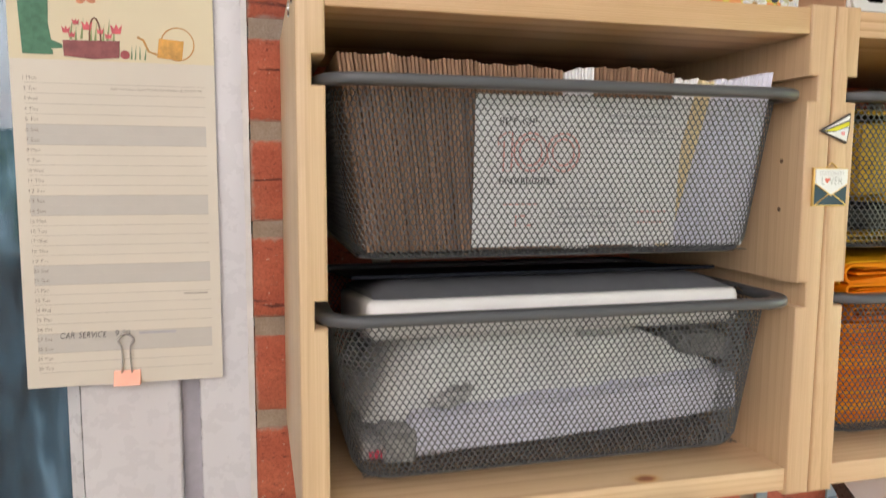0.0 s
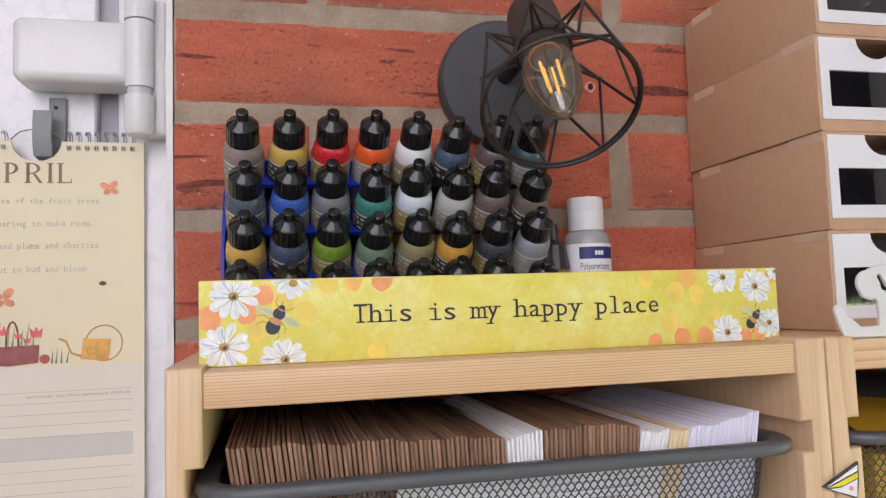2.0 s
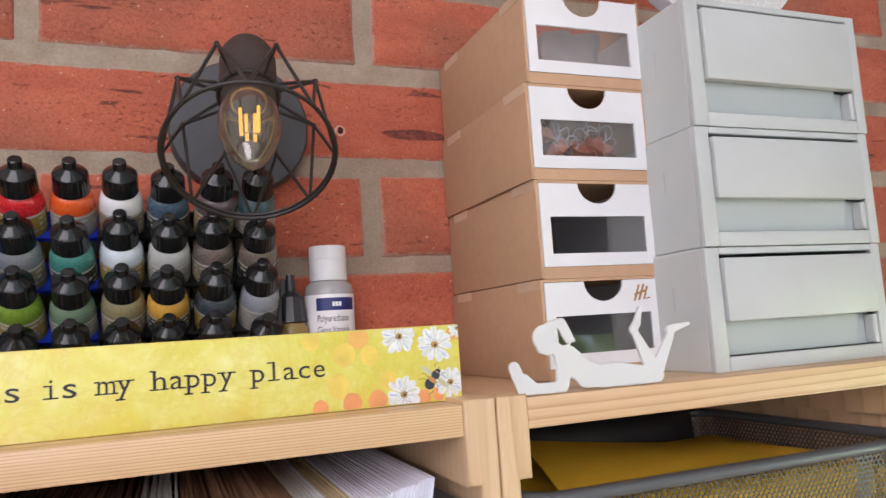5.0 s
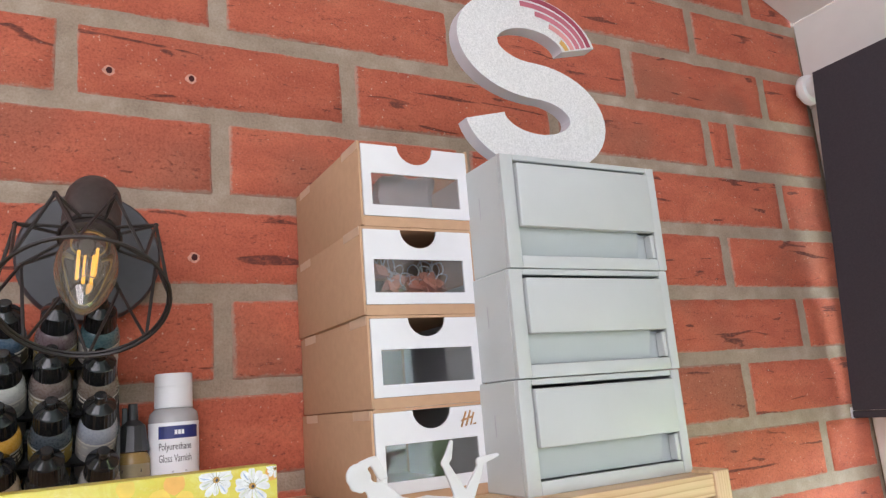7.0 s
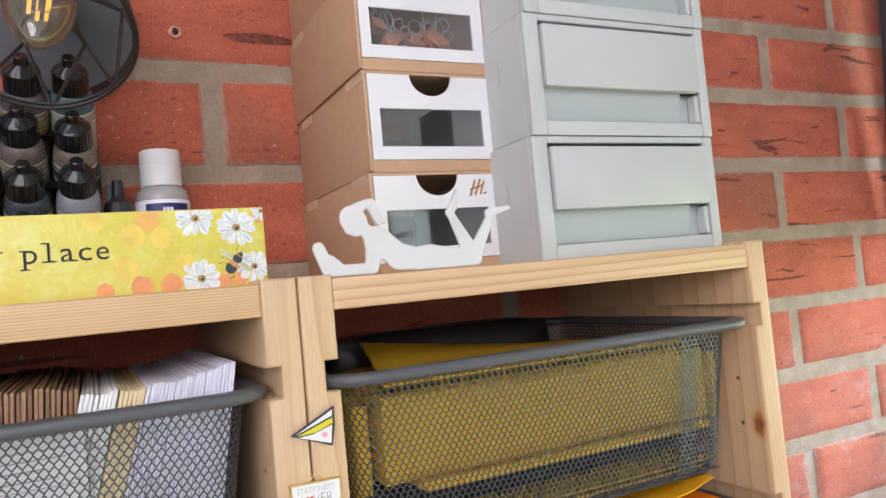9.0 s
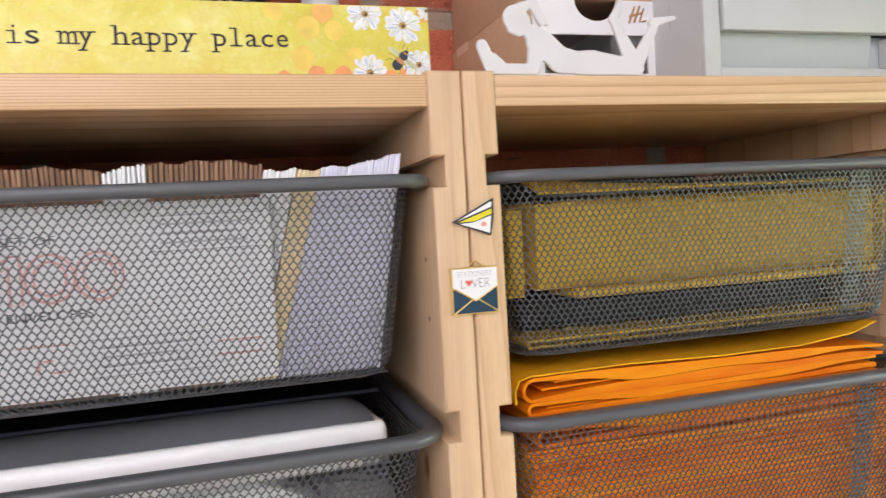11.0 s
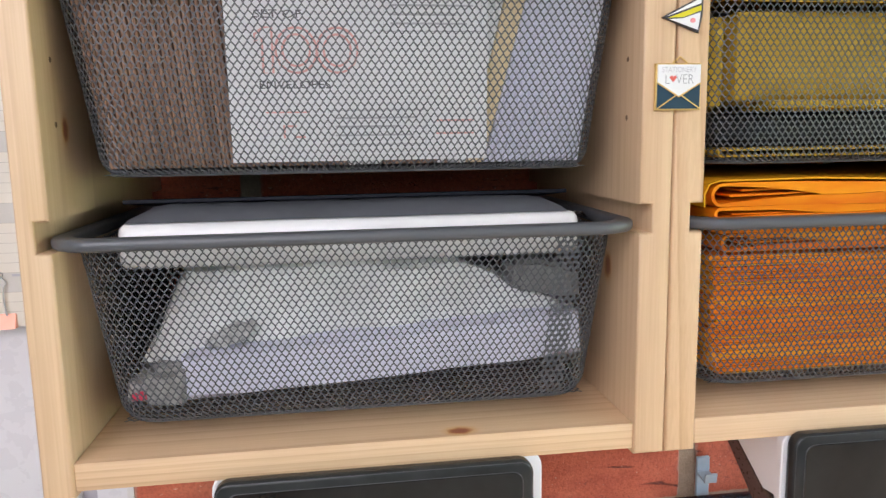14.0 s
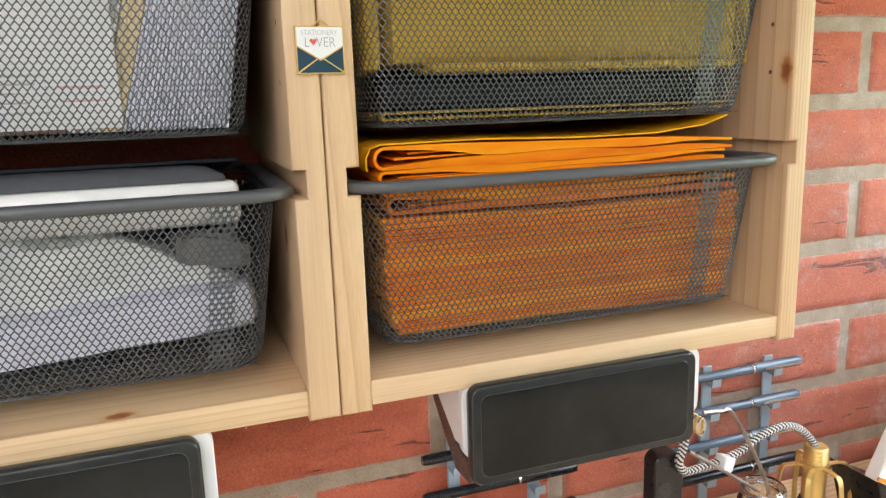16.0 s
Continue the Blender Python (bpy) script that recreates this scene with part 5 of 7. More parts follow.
PAINTS = [
    [("mauve grey", (0.27, 0.21, 0.20)), ("ochre", (0.60, 0.40, 0.09)), ("red", (0.62, 0.02, 0.03)), ("orange red", (0.75, 0.11, 0.02)), ("white", (0.82, 0.82, 0.83)), ("blue grey", (0.06, 0.10, 0.15)), ("plum grey", (0.14, 0.10, 0.11)), ("petrol grey", (0.06, 0.12, 0.14))],
    [("slate grey", (0.09, 0.11, 0.14)), ("blue", (0.04, 0.12, 0.50)), ("mid grey", (0.21, 0.22, 0.25)), ("sea green", (0.05, 0.23, 0.20)), ("bluish white", (0.72, 0.78, 0.86)), ("silver grey", (0.50, 0.50, 0.49)), ("brown grey", (0.16, 0.12, 0.11)), ("umber grey", (0.18, 0.14, 0.11))],
    [("mustard", (0.62, 0.39, 0.08)), ("navy grey", (0.06, 0.09, 0.16)), ("leaf green", (0.18, 0.30, 0.03)), ("sage green", (0.16, 0.25, 0.16)), ("khaki", (0.30, 0.26, 0.14)), ("golden ochre", (0.66, 0.36, 0.06)), ("charcoal", (0.05, 0.065, 0.08)), ("pale grey", (0.30, 0.32, 0.37))],
    [("brown", (0.2, 0.1, 0.04)), ("grey green", (0.14, 0.17, 0.12)), ("olive", (0.16, 0.17, 0.04)), ("dark green", (0.04, 0.1, 0.05)), ("tan", (0.35, 0.24, 0.13)), ("beige", (0.5, 0.4, 0.28)), ("black", (0.02, 0.02, 0.02)), ("stone grey", (0.3, 0.29, 0.27))],
]
rnd = random.Random(3)
for r, z in enumerate((1.8276, 1.7962, 1.7653, 1.7343)):
    for c, (word, rgb) in enumerate(PAINTS[r]):
        x = -0.2752 + 0.0272 * c
        a = radians(TILT)
        b = thing("paint_bottle", (0, 0, 0), "dropper bottle of %s paint with a black cap" % word, "paint bottle", "paint bottles in the racks")
        b.matrix_basis = pose(x + rnd.uniform(-0.0005, 0.0005), TIP_Y + LEN * math.sin(a) + rnd.uniform(-0.001, 0.001), z - LEN * math.cos(a) + rnd.uniform(-0.001, 0.001), TILT + rnd.uniform(-1.5, 1.5), 0, rnd.uniform(-2, 2)) @ pose(0, 0, 0, 0, 0, rnd.uniform(0, 360))
        part("bottle", lathe(BODY_PROF, 24), paint(rgb, word.replace(" ", "_") + "_paint"), b)
        ob = part("cap", CAP_MESH, None, b, "black ribbed dropper cap")
        part("label", LABELS[(c + r * 2) % 4 if c else 0], None, b)
        part("label_edge", BAND_MESH, None, b)
        part("label_print", PRINT_MESH, None, b, "lines of print too small to read")

BLUE_RACK = painted("blue_rack_plastic", (0.010, 0.035, 0.42), 0.35, vary=0.1)
for x0, x1, mat, word in ((-0.2895, -0.1808, BLUE_RACK, "blue"), (-0.1803, -0.0715, BLACK, "black")):
    k = thing("bottle_rack", ((x0 + x1) / 2, 0.2, TOP), word + " plastic rack that holds paint bottles aslant", "bottle rack", "bottle racks")
    w = (x1 - x0) / 2
    part("back_panel", box(-w, w, 0.0080, 0.0105, 0.0, 0.108, 0.0006), mat, k)
    for x in ((-w,) if word == "blue" else (w - 0.002,)):
        part("side_panel", prism([(-0.032, 0), (0.0078, 0), (0.0078, 0.104), (-0.002, 0.104), (-0.032, 0.060)], "x", x, x + 0.002), mat, k)
    for z in (1.8276, 1.7962, 1.7653, 1.7343):
        zz = z - TOP - 0.0475
        part("ledge", prism([(-0.0224, zz + 0.0241), (0.0036, zz + 0.0022), (0.0028, zz + 0.0012), (-0.0232, zz + 0.0231)], "x", -w + 0.002, w - 0.002), mat, k)
        bm = bmesh.new()
        for c in range(4):
            xc = -0.2752 + 0.0272 * (c + (0.5 if word == "blue" else 3.5))
            arc = [radians(a) for a in range(-60, 61, 12)]
            web = [(-0.0136 + 0.0132 * math.cos(a), 0.0132 * math.sin(a)) for a in arc] + [(0.0136 - 0.0132 * math.cos(a), 0.0132 * math.sin(a)) for a in reversed(arc)]
            if word == "blue" and c == 3 or word == "black" and c == 0:
                web = [(min(p, -0.0003), q) if word == "blue" else (max(p, 0.0003), q) for p, q in web]
            place = Matrix.Translation((-(x0 + x1) / 2, -0.2, -TOP)) @ pose(xc, TIP_Y + LEN * math.sin(radians(TILT)), z - LEN * math.cos(radians(TILT)), TILT, 0, 0)
            ring = [[bm.verts.new(place @ Vector((p, q, h))) for p, q in web] for h in (0.0225, 0.0255)]
            n = len(web) // 2
            for i in range(2 * n):
                j = (i + 1) % (2 * n)
                bm.faces.new((ring[0][i], ring[0][j], ring[1][j], ring[1][i]))
            for i in range(n - 1):
                for side in ring:
                    bm.faces.new((side[i], side[i + 1], side[2 * n - 2 - i], side[2 * n - 1 - i]))
        bmesh.ops.recalc_face_normals(bm, faces=bm.faces)
        part("cradle", bm, mat, k, "scalloped web between the bottles")

# varnish bottle and a small dropper
v = thing("varnish_bottle", (-0.0350, 0.190, TOP), "clear plastic varnish bottle with white cap and printed label", "bottle")
part("bottle", lathe([(0, 0), (0.0155, 0), (0.0168, 0.002), (0.0168, 0.066), (0.0160, 0.0700), (0.0125, 0.0732), (0, 0.0732)], 32), painted("milky_clear_plastic", (0.42, 0.41, 0.41), 0.18, vary=0.05), v)
cap = [(0, 0.0975), (0.0122, 0.0975), (0.0128, 0.0968), (0.0130, 0.0735), (0, 0.0735)]
part("cap", lathe(cap, 32), WHITE_CARD, v, "white flip-top cap")
part("cap_seam", lathe([(0.01305, 0.0878), (0.01312, 0.0884), (0.01305, 0.0890)], 32), WHITE_CARD, v)
part("label", lathe([(0.01705, 0.004), (0.01705, 0.0635)], 32), WHITE_PAPER, v, "white printed label")


def wrap(me, r, a0):
    """Bend flat lettering round an upright bottle."""
    for q in me.vertices:
        a = a0 + q.co.x / r
        q.co = (r * math.sin(a), -r * math.cos(a), q.co.z)
    return me


bm = bmesh.new()
n = 14
for i in range(n):
    a, b = -0.75 + 1.7 * i / n, -0.75 + 1.7 * (i + 1) / n
    p = [(0.01715 * math.sin(t), -0.01715 * math.cos(t)) for t in (a, b)]
    f = bm.faces.new([bm.verts.new((*p[0], 0.0525)), bm.verts.new((*p[1], 0.0525)), bm.verts.new((*p[1], 0.0610)), bm.verts.new((*p[0], 0.0610))])
part("blue_band", bm, painted("navy_print", (0.02, 0.03, 0.16), 0.45), v, "dark blue band on the label")
for i in range(3):
    bm = bmesh.new()
    a = -0.05 + 0.13 * i
    box(0.0173 * math.sin(a) - 0.0009, 0.0173 * math.sin(a) + 0.0009, -0.01735 * math.cos(a) - 0.00005, -0.0171 * math.cos(a), 0.0552, 0.0582, bm=bm)
    part("emblem", bm, WHITE_PAPER, v)
part("print", wrap(lettering("Polyurethane", 0.0225, 0.0062), 0.01725, -0.72), INK, v, "", (0, 0, 0.0435))
part("print", wrap(lettering("Gloss Varnish", 0.0225, 0.0050), 0.01725, -0.72), INK, v, "", (0, 0, 0.0370))
part("print_line", wrap(finish(box(0, 0.010, 0, 0.0001, 0, 0.0012)), 0.01725, -0.2), GREY_INK, v, "", (0, 0, 0.030))

d = thing("dropper_bottle", (-0.0622, 0.186, TOP), "small amber dropper bottle with a dark twist cap", "bottle")
part("bottle", lathe([(0, 0), (0.0105, 0), (0.0113, 0.001), (0.0113, 0.041), (0.009, 0.0455), (0, 0.0455)], 24), painted("amber_plastic", (0.30, 0.20, 0.07), 0.25), d)
part("label", lathe([(0.0115, 0.020), (0.0115, 0.038)], 24), LABEL_MATS[0], d, "cream paper label")
for k, (z0, n) in enumerate(((0.0325, 0.013), (0.0275, 0.016), (0.0235, 0.012))):
    part("print_line", wrap(finish(box(0, n, 0, 0.0001, 0, 0.0022 - 0.0006 * (k > 0))), 0.0117, -0.7), INK, d, "", (0, 0, z0))
part("cap", lathe([(0, 0.078), (0.0030, 0.078), (0.0036, 0.067), (0.0082, 0.063), (0.0108, 0.046), (0, 0.046)], 12), painted("charcoal_cap", (0.03, 0.032, 0.035), 0.4), d, "dark grey twist cap", smooth=20)
part("cap_wing", box(-0.0070, -0.0035, -0.001, 0.001, 0.060, 0.0755, 0.0004), painted("charcoal_wing", (0.03, 0.032, 0.035), 0.4), d)

# kraft drawer boxes
HAZY = clear_film("hazy_clear_plastic", (0.92, 0.92, 0.93), 0.05)
hnt = HAZY.node_tree
milk = node(hnt, "BsdfDiffuse", Color=(0.80, 0.80, 0.82, 1))
veil = node(hnt, "MixShader", Fac=0.5)
hnt.links.new(hnt.nodes["Material Output"].inputs[0].links[0].from_socket, veil.inputs[1])
hnt.links.new(milk.outputs[0], veil.inputs[2])
hnt.links.new(veil.outputs[0], hnt.nodes["Material Output"].inputs[0])
GOLD_INK = painted("brown_gold_ink", (0.42, 0.22, 0.09), 0.45)


def thumb_front(w, h):
    """The outline of a drawer front with a half-round thumb cut in its top edge."""
    r, c = 0.0140, w / 2
    pts = [(0, 0), (w, 0), (w, h), (c + r, h)]
    pts += [(c + r * math.cos(radians(a)), h - 0.0125 * math.sin(radians(a))) for a in range(15, 180, 15)]
    return pts + [(c - r, h), (0, h)]


def drawer_front(w, h):
    """A card front with a thumb cut and a window, as one ring of faces with thickness."""
    outer = thumb_front(w, h)
    x0, x1, z0, z1 = 0.0065, w - 0.0075, 0.0078, 0.0305
    bm = bmesh.new()
    t = 0.0016
    top = [(0, z1)] + [(w, z1)] + outer[2:]
    prism(top, "y", 0, t, bm=bm)
    box(0, x0, 0, t, 0, z1, bm=bm)
    box(x1, w, 0, t, 0, z1, bm=bm)
    box(x0, x1, 0, t, 0, z0, bm=bm)
    return bm


def clip_thing(parent, at, turn, s=1.0):
    bm = prism([(-0.0045, 0), (0.0045, 0), (0.0010, 0.008), (-0.0010, 0.008)], "x", -0.0055 * s, 0.0055 * s, 0.0004)
    o = part("binder_clip", bm, ROSE, parent, "rose gold binder clip")
    o.matrix_basis = Matrix.Translation(at) @ turn
    for q in (1, -1):
        path = arc_path([(-0.003, 0, 0.0075), (-0.0032, 0.002 * q, 0.012), (-0.0044, 0.005 * q, 0.0165), (0, 0.0065 * q, 0.0200), (0.0044, 0.005 * q, 0.0165), (0.0032, 0.002 * q, 0.012), (0.003, 0, 0.0075)], 5)
        part("clip_wire", tube(path, 0.00045, 6), STEEL_WIRE, o, "grey wire handle")


def loose_turns(count, rnd):
    """Places and turns of clips thrown together, each wholly inside its tray."""
    found = []
    while len(found) < count:
        at = Vector((rnd.uniform(0.010, 0.066), rnd.uniform(0.005, 0.014), rnd.uniform(0.006, 0.022)))
        turn = Matrix.Rotation(radians(rnd.uniform(-120, 120)), 4, "Y") @ Matrix.Rotation(radians(rnd.uniform(-30, 30)), 4, "X") @ Matrix.Rotation(radians(rnd.uniform(-50, 50)), 4, "Z")
        ends = [at + turn @ Vector((x, y, z)) for x in (-0.006, 0.006) for y in (-0.0065, 0.0065) for z in (0.0, 0.0205)]
        if all(0.003 < e.x < 0.078 and 0.0028 < e.y < 0.05 and 0.002 < e.z < 0.042 for e in ends):
            found.append((at, turn))
    return found


STEEL_WIRE = painted("grey_steel_wire", (0.74, 0.74, 0.75), 0.30, 0.6, vary=0.08)
KX0, KW, KD, KP = 0.0652, 0.0870, 0.142, 0.0604
for k in range(4):
    z = TOP + k * KP
    top_open = k == 3
    b = thing("drawer_box", (KX0 + (0.0, 0.0012, -0.0004, 0.0014)[k], 0.0680 - 0.0004 * k, z), ("kraft card drawer box with white front and copper clips inside" if k == 2 else "small kraft card drawer box with a windowed white front"), "drawer box", "kraft drawer boxes")
    t = 0.0022
    part("sleeve_side", box(0, t, 0, KD, 0.0003, KP - 0.0003, 0.0009, 2), KRAFT, b)
    part("sleeve_side", box(KW - t, KW, 0, KD, 0.0003, KP - 0.0003, 0.0009, 2), KRAFT, b)
    part("sleeve_base", box(t, KW - t, 0.0005, KD, 0, 0.0070), KRAFT, b)
    part("sleeve_back", box(t, KW - t, KD - t, KD, 0.0070, KP - 0.0002), KRAFT, b)
    if not top_open:
        part("sleeve_top", box(t, KW - t, 0.0005, KD - t, KP - 0.0020, KP - 0.0002), KRAFT, b)
    d = part("drawer", drawer_front(KW - 0.0048, KP - 0.0095), WHITE_CARD, b, "white card drawer front", (0.0024, -0.0003, 0.0072))
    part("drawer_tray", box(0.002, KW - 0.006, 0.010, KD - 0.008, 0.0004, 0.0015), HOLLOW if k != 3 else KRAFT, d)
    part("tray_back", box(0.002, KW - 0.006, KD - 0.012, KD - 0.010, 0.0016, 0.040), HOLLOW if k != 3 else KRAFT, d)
    part("window_film", box(0.0060, KW - 0.0118, 0.0018, 0.0021, 0.0070, 0.0320), GLOSSY_FILM, d, "clear glossy film window")
    for y0, y1 in ((0.0006, 0.030), (0.104, 0.130)):
        part("tape", box(-0.00025, -0.00002, y0, y1, KP - 0.0062, KP - 0.0003), TAPE, b, "strip of pale tape")
    if k == 2:
        for at, turn in loose_turns(12, rnd):
            clip_thing(d, at, turn)
    if k == 3:
        part("clear_bag", lumpy(0.018, 0.064, 0.014, 0.03, 0.0016, 0.034, 0.004, 90, 8, 0.004), HAZY, d, "folded clear plastic bag")
    if k == 0:
        for x, zz in ((0.0625, 0.0375), (0.0660, 0.0380)):
            part("copper_mark", tube([(x, -0.0002, zz), (x + 0.0042, -0.0002, zz + 0.0098)], 0.00065, 5), GOLD_INK, d)
        part("copper_mark", tube([(0.0628, -0.0002, 0.0415), (0.0720, -0.0002, 0.0440)], 0.00065, 5), GOLD_INK, d)
        part("copper_mark", tube([(0.0728, -0.0002, 0.0465), (0.0698, -0.0002, 0.0385), (0.0738, -0.0002, 0.0392)], 0.00065, 5), GOLD_INK, d)

# grey plastic drawer units
GX0, GW, GD = 0.1470, 0.1400, 0.17
GP = (0.0722, 0.0722, 0.0800)
z = TOP
for k in range(3):
    h = GP[k]
    u = thing("drawer_unit", (GX0 + 0.0018 * k, 0.0205, z), "pale grey plastic drawer unit with a drop-front drawer", "drawer unit", "stacked grey drawers")
    e, w = 0.0105, GW
    part("case_side", box(0, 0.0030, 0.004, GD, 0, h - 0.0006, 0.0008), GREY_PLASTIC, u)
    part("case_side", box(w - 0.0030, w, 0.004, GD, 0, h - 0.0006, 0.0008), GREY_PLASTIC, u)
    part("case_top", box(0.0030, w - 0.0030, 0.004, GD, h - 0.0036, h - 0.0006), GREY_PLASTIC, u)
    part("case_base", box(0.0030, w - 0.0030, 0.004, GD, 0, 0.003), GREY_PLASTIC, u)
    part("case_back", box(0.0030, w - 0.0030, GD - 0.003, GD, 0.003, h - 0.0036), GREY_PLASTIC, u)
    part("rim_upright", box(0, e, 0, 0.0042, 0, h - 0.0006, 0.0008, 2), GREY_PLASTIC, u)
    part("rim_upright", box(w - e * 0.75, w, 0, 0.0042, 0, h - 0.0006, 0.0008, 2), GREY_PLASTIC, u)
    part("rim_bar", box(e, w - e * 0.75, 0.0002, 0.0042, 0, 0.0085, 0.0008, 2), GREY_PLASTIC, u)
    part("rim_bar", box(e, w - e * 0.75, 0.0002, 0.0042, h - 0.0046, h - 0.0006, 0.0006, 1), GREY_PLASTIC, u)
    # slot drawn as a thin grey strip, its shade in the colour
    part("side_slot", box(-0.00015, 0.0001, 0.0304, 0.0311, h * 0.50, h * 0.70), SHADE_GREY, u)
    d = part("drawer", box(e + 0.001, w - e * 0.75 - 0.001, -0.0022, 0.004, 0.0285, h - 0.0068, 0.0010, 2), GREY_PLASTIC, u, "pale grey drawer front")
    part("grip_recess", prism([(0.0290, 0.0300), (0.0045, 0.0300), (0.0080, 0.0090), (0.0290, 0.0090)], "x", e + 0.001, w - e * 0.75 - 0.0125), GREY_SHADED, d, "sloping recess below the drawer front")
    part("recess_end", box(w - e * 0.75 - 0.0122, w - e * 0.75 - 0.0005, 0.008, 0.03, 0.0090, 0.0285), GREY_SHADED, d)
    part("recess_block", box(w - e * 0.75 - 0.0042, w - e * 0.75 - 0.0006, 0.0008, 0.0078, 0.0092, 0.0270, 0.0006), GREY_PLASTIC, d)
    z += h
GTOP = z

# cardboard letter S with a rainbow on its end
GLITTER = painted("white_glitter_card", (0.74, 0.73, 0.72), 0.55, vary=0.16, scale=900, relief=0.5)
S_EDGE = painted("pale_lilac_card", (0.66, 0.65, 0.70), 0.6, vary=0.04)


S_R, S_W, S_HALF = 0.0295, 0.0480, 0.0150


def s_spine(t):
    """The middle line of the letter: two bowls that turn against each other."""
    r, wide = S_R, S_W
    if t < 0.5:
        a = radians(8 + (270 - 8) * t / 0.5)
        return Vector((wide * math.cos(a), 0, r + r * math.sin(a)))
    a = radians(90 - (270 - 8) * (t - 0.5) / 0.5)
    return Vector((wide * math.cos(a), 0, -r + r * math.sin(a)))


S_AT = (0.2100, 0.050, GTOP + S_R * 2 + S_HALF)
letter = thing("letter_ornament", S_AT, "white glittery card letter S with a painted rainbow", "letter")
bm = bmesh.new()
n, depth = 72, 0.0120
rings = []
for i in range(n + 1):
    t = i / n
    p, q = s_spine(max(0, t - 0.004)), s_spine(min(1, t + 0.004))
    d = (q - p).normalized()
    side = Vector((d.z, 0, -d.x)) * (S_HALF + 0.0028 * (1 - d.x ** 2))
    c = s_spine(t)
    rings.append([bm.verts.new(c + side), bm.verts.new(c - side), bm.verts.new(c - side + Vector((0, depth, 0))), bm.verts.new(c + side + Vector((0, depth, 0)))])
for A, B in zip(rings, rings[1:]):
    for j in range(4):
        bm.faces.new((A[j], A[(j + 1) % 4], B[(j + 1) % 4], B[j]))
bm.faces.new(rings[0][::-1])
bm.faces.new(rings[-1])
bmesh.ops.recalc_face_normals(bm, faces=bm.faces)
for f in bm.faces:
    f.material_index = 0 if abs(f.normal.y) > 0.9 else 1
me = finish(bm, 30)
me.materials.append(GLITTER)
me.materials.append(S_EDGE)
part("letter_body", me, None, letter)
for k, c in enumerate(((0.62, 0.36, 0.10), (0.70, 0.30, 0.30), (0.55, 0.17, 0.22), (0.48, 0.13, 0.18), (0.33, 0.05, 0.09))):
    bm = bmesh.new()
    o = -0.0122 + 0.0061 * k
    pts = []
    for i in range(13):
        t = 0.004 + (0.055, 0.100, 0.135, 0.165, 0.190)[k] * i / 12
        p, q = s_spine(max(0, t - 0.004)), s_spine(t + 0.004)
        d = (q - p).normalized()
        side = Vector((d.z, 0, -d.x))
        cpt = s_spine(t)
        pts.append((cpt + side * (o - 0.0022), cpt + side * (o + 0.0022)))
    for (a, b), (a2, b2) in zip(pts, pts[1:]):
        f = bm.faces.new([bm.verts.new(x + Vector((0, -0.0004, 0))) for x in (a, b, b2, a2)])
    bmesh.ops.recalc_face_normals(bm, faces=bm.faces)
    part("rainbow_band", bm, painted("rainbow_paint_%s" % "abcde"[k], c, 0.5), letter, "painted rainbow stripe")


# white cut-out figure lying on its front with a book, one plain flat shape
def limb(bm, x0, z0, x1, z1, r0, r1):
    d = math.atan2(z1 - z0, x1 - x0)
    pts = [(x0 + r0 * math.cos(d + a), z0 + r0 * math.sin(d + a)) for a in [math.pi / 2 + math.pi * k / 8 for k in range(9)]]
    pts += [(x1 + r1 * math.cos(d + a), z1 + r1 * math.sin(d + a)) for a in [-math.pi / 2 + math.pi * k / 8 for k in range(9)]]
    prism(pts, "y", -0.0011, 0.0011, bm=bm)


bm = bmesh.new()
limb(bm, 0.0300, 0.0270, 0.0315, 0.0252, 0.0064, 0.0062)
limb(bm, 0.0290, 0.0226, 0.0314, 0.0204, 0.0036, 0.0022)
limb(bm, 0.0330, 0.0316, 0.0370, 0.0338, 0.0030, 0.0020)
limb(bm, 0.0370, 0.0338, 0.0400, 0.0336, 0.0021, 0.0028)
limb(bm, 0.0400, 0.0334, 0.0436, 0.0262, 0.0029, 0.0027)
limb(bm, 0.0436, 0.0258, 0.0466, 0.0246, 0.0022, 0.0007)
limb(bm, 0.0348, 0.0222, 0.0400, 0.0178, 0.0030, 0.0044)
limb(bm, 0.0418, 0.0160, 0.0520, 0.0082, 0.0070, 0.0060)
limb(bm, 0.0520, 0.0076, 0.0610, 0.0062, 0.0066, 0.0056)
limb(bm, 0.0610, 0.0060, 0.0700, 0.0064, 0.0057, 0.0062)
limb(bm, 0.0700, 0.0062, 0.0945, 0.0041, 0.0061, 0.0040)
limb(bm, 0.0925, 0.0065, 0.0832, 0.0258, 0.0046, 0.0022)
limb(bm, 0.0818, 0.0278, 0.0845, 0.0310, 0.0022, 0.0024)
limb(bm, 0.0845, 0.0310, 0.0873, 0.0392, 0.0024, 0.0010)
limb(bm, 0.0942, 0.0060, 0.1050, 0.0242, 0.0040, 0.0022)
limb(bm, 0.1045, 0.0266, 0.1080, 0.0275, 0.0024, 0.0021)
limb(bm, 0.1080, 0.0275, 0.1170, 0.0292, 0.0021, 0.0010)
limb(bm, 0.0395, 0.0120, 0.0382, 0.0040, 0.0040, 0.0036)
limb(bm, 0.0385, 0.0028, 0.0165, 0.0028, 0.0028, 0.0026)
limb(bm, 0.0178, 0.0085, 0.0215, 0.0045, 0.0020, 0.0026)
limb(bm, 0.0125, 0.0138, 0.0165, 0.0034, 0.0030, 0.0032)
fig = part("figurine", fuse(bm, 0.0006), painted("white_cut_board", (0.68, 0.68, 0.69), 0.5, vary=0.02), at=(0.0, 0.0045, TOP + 0.0002))
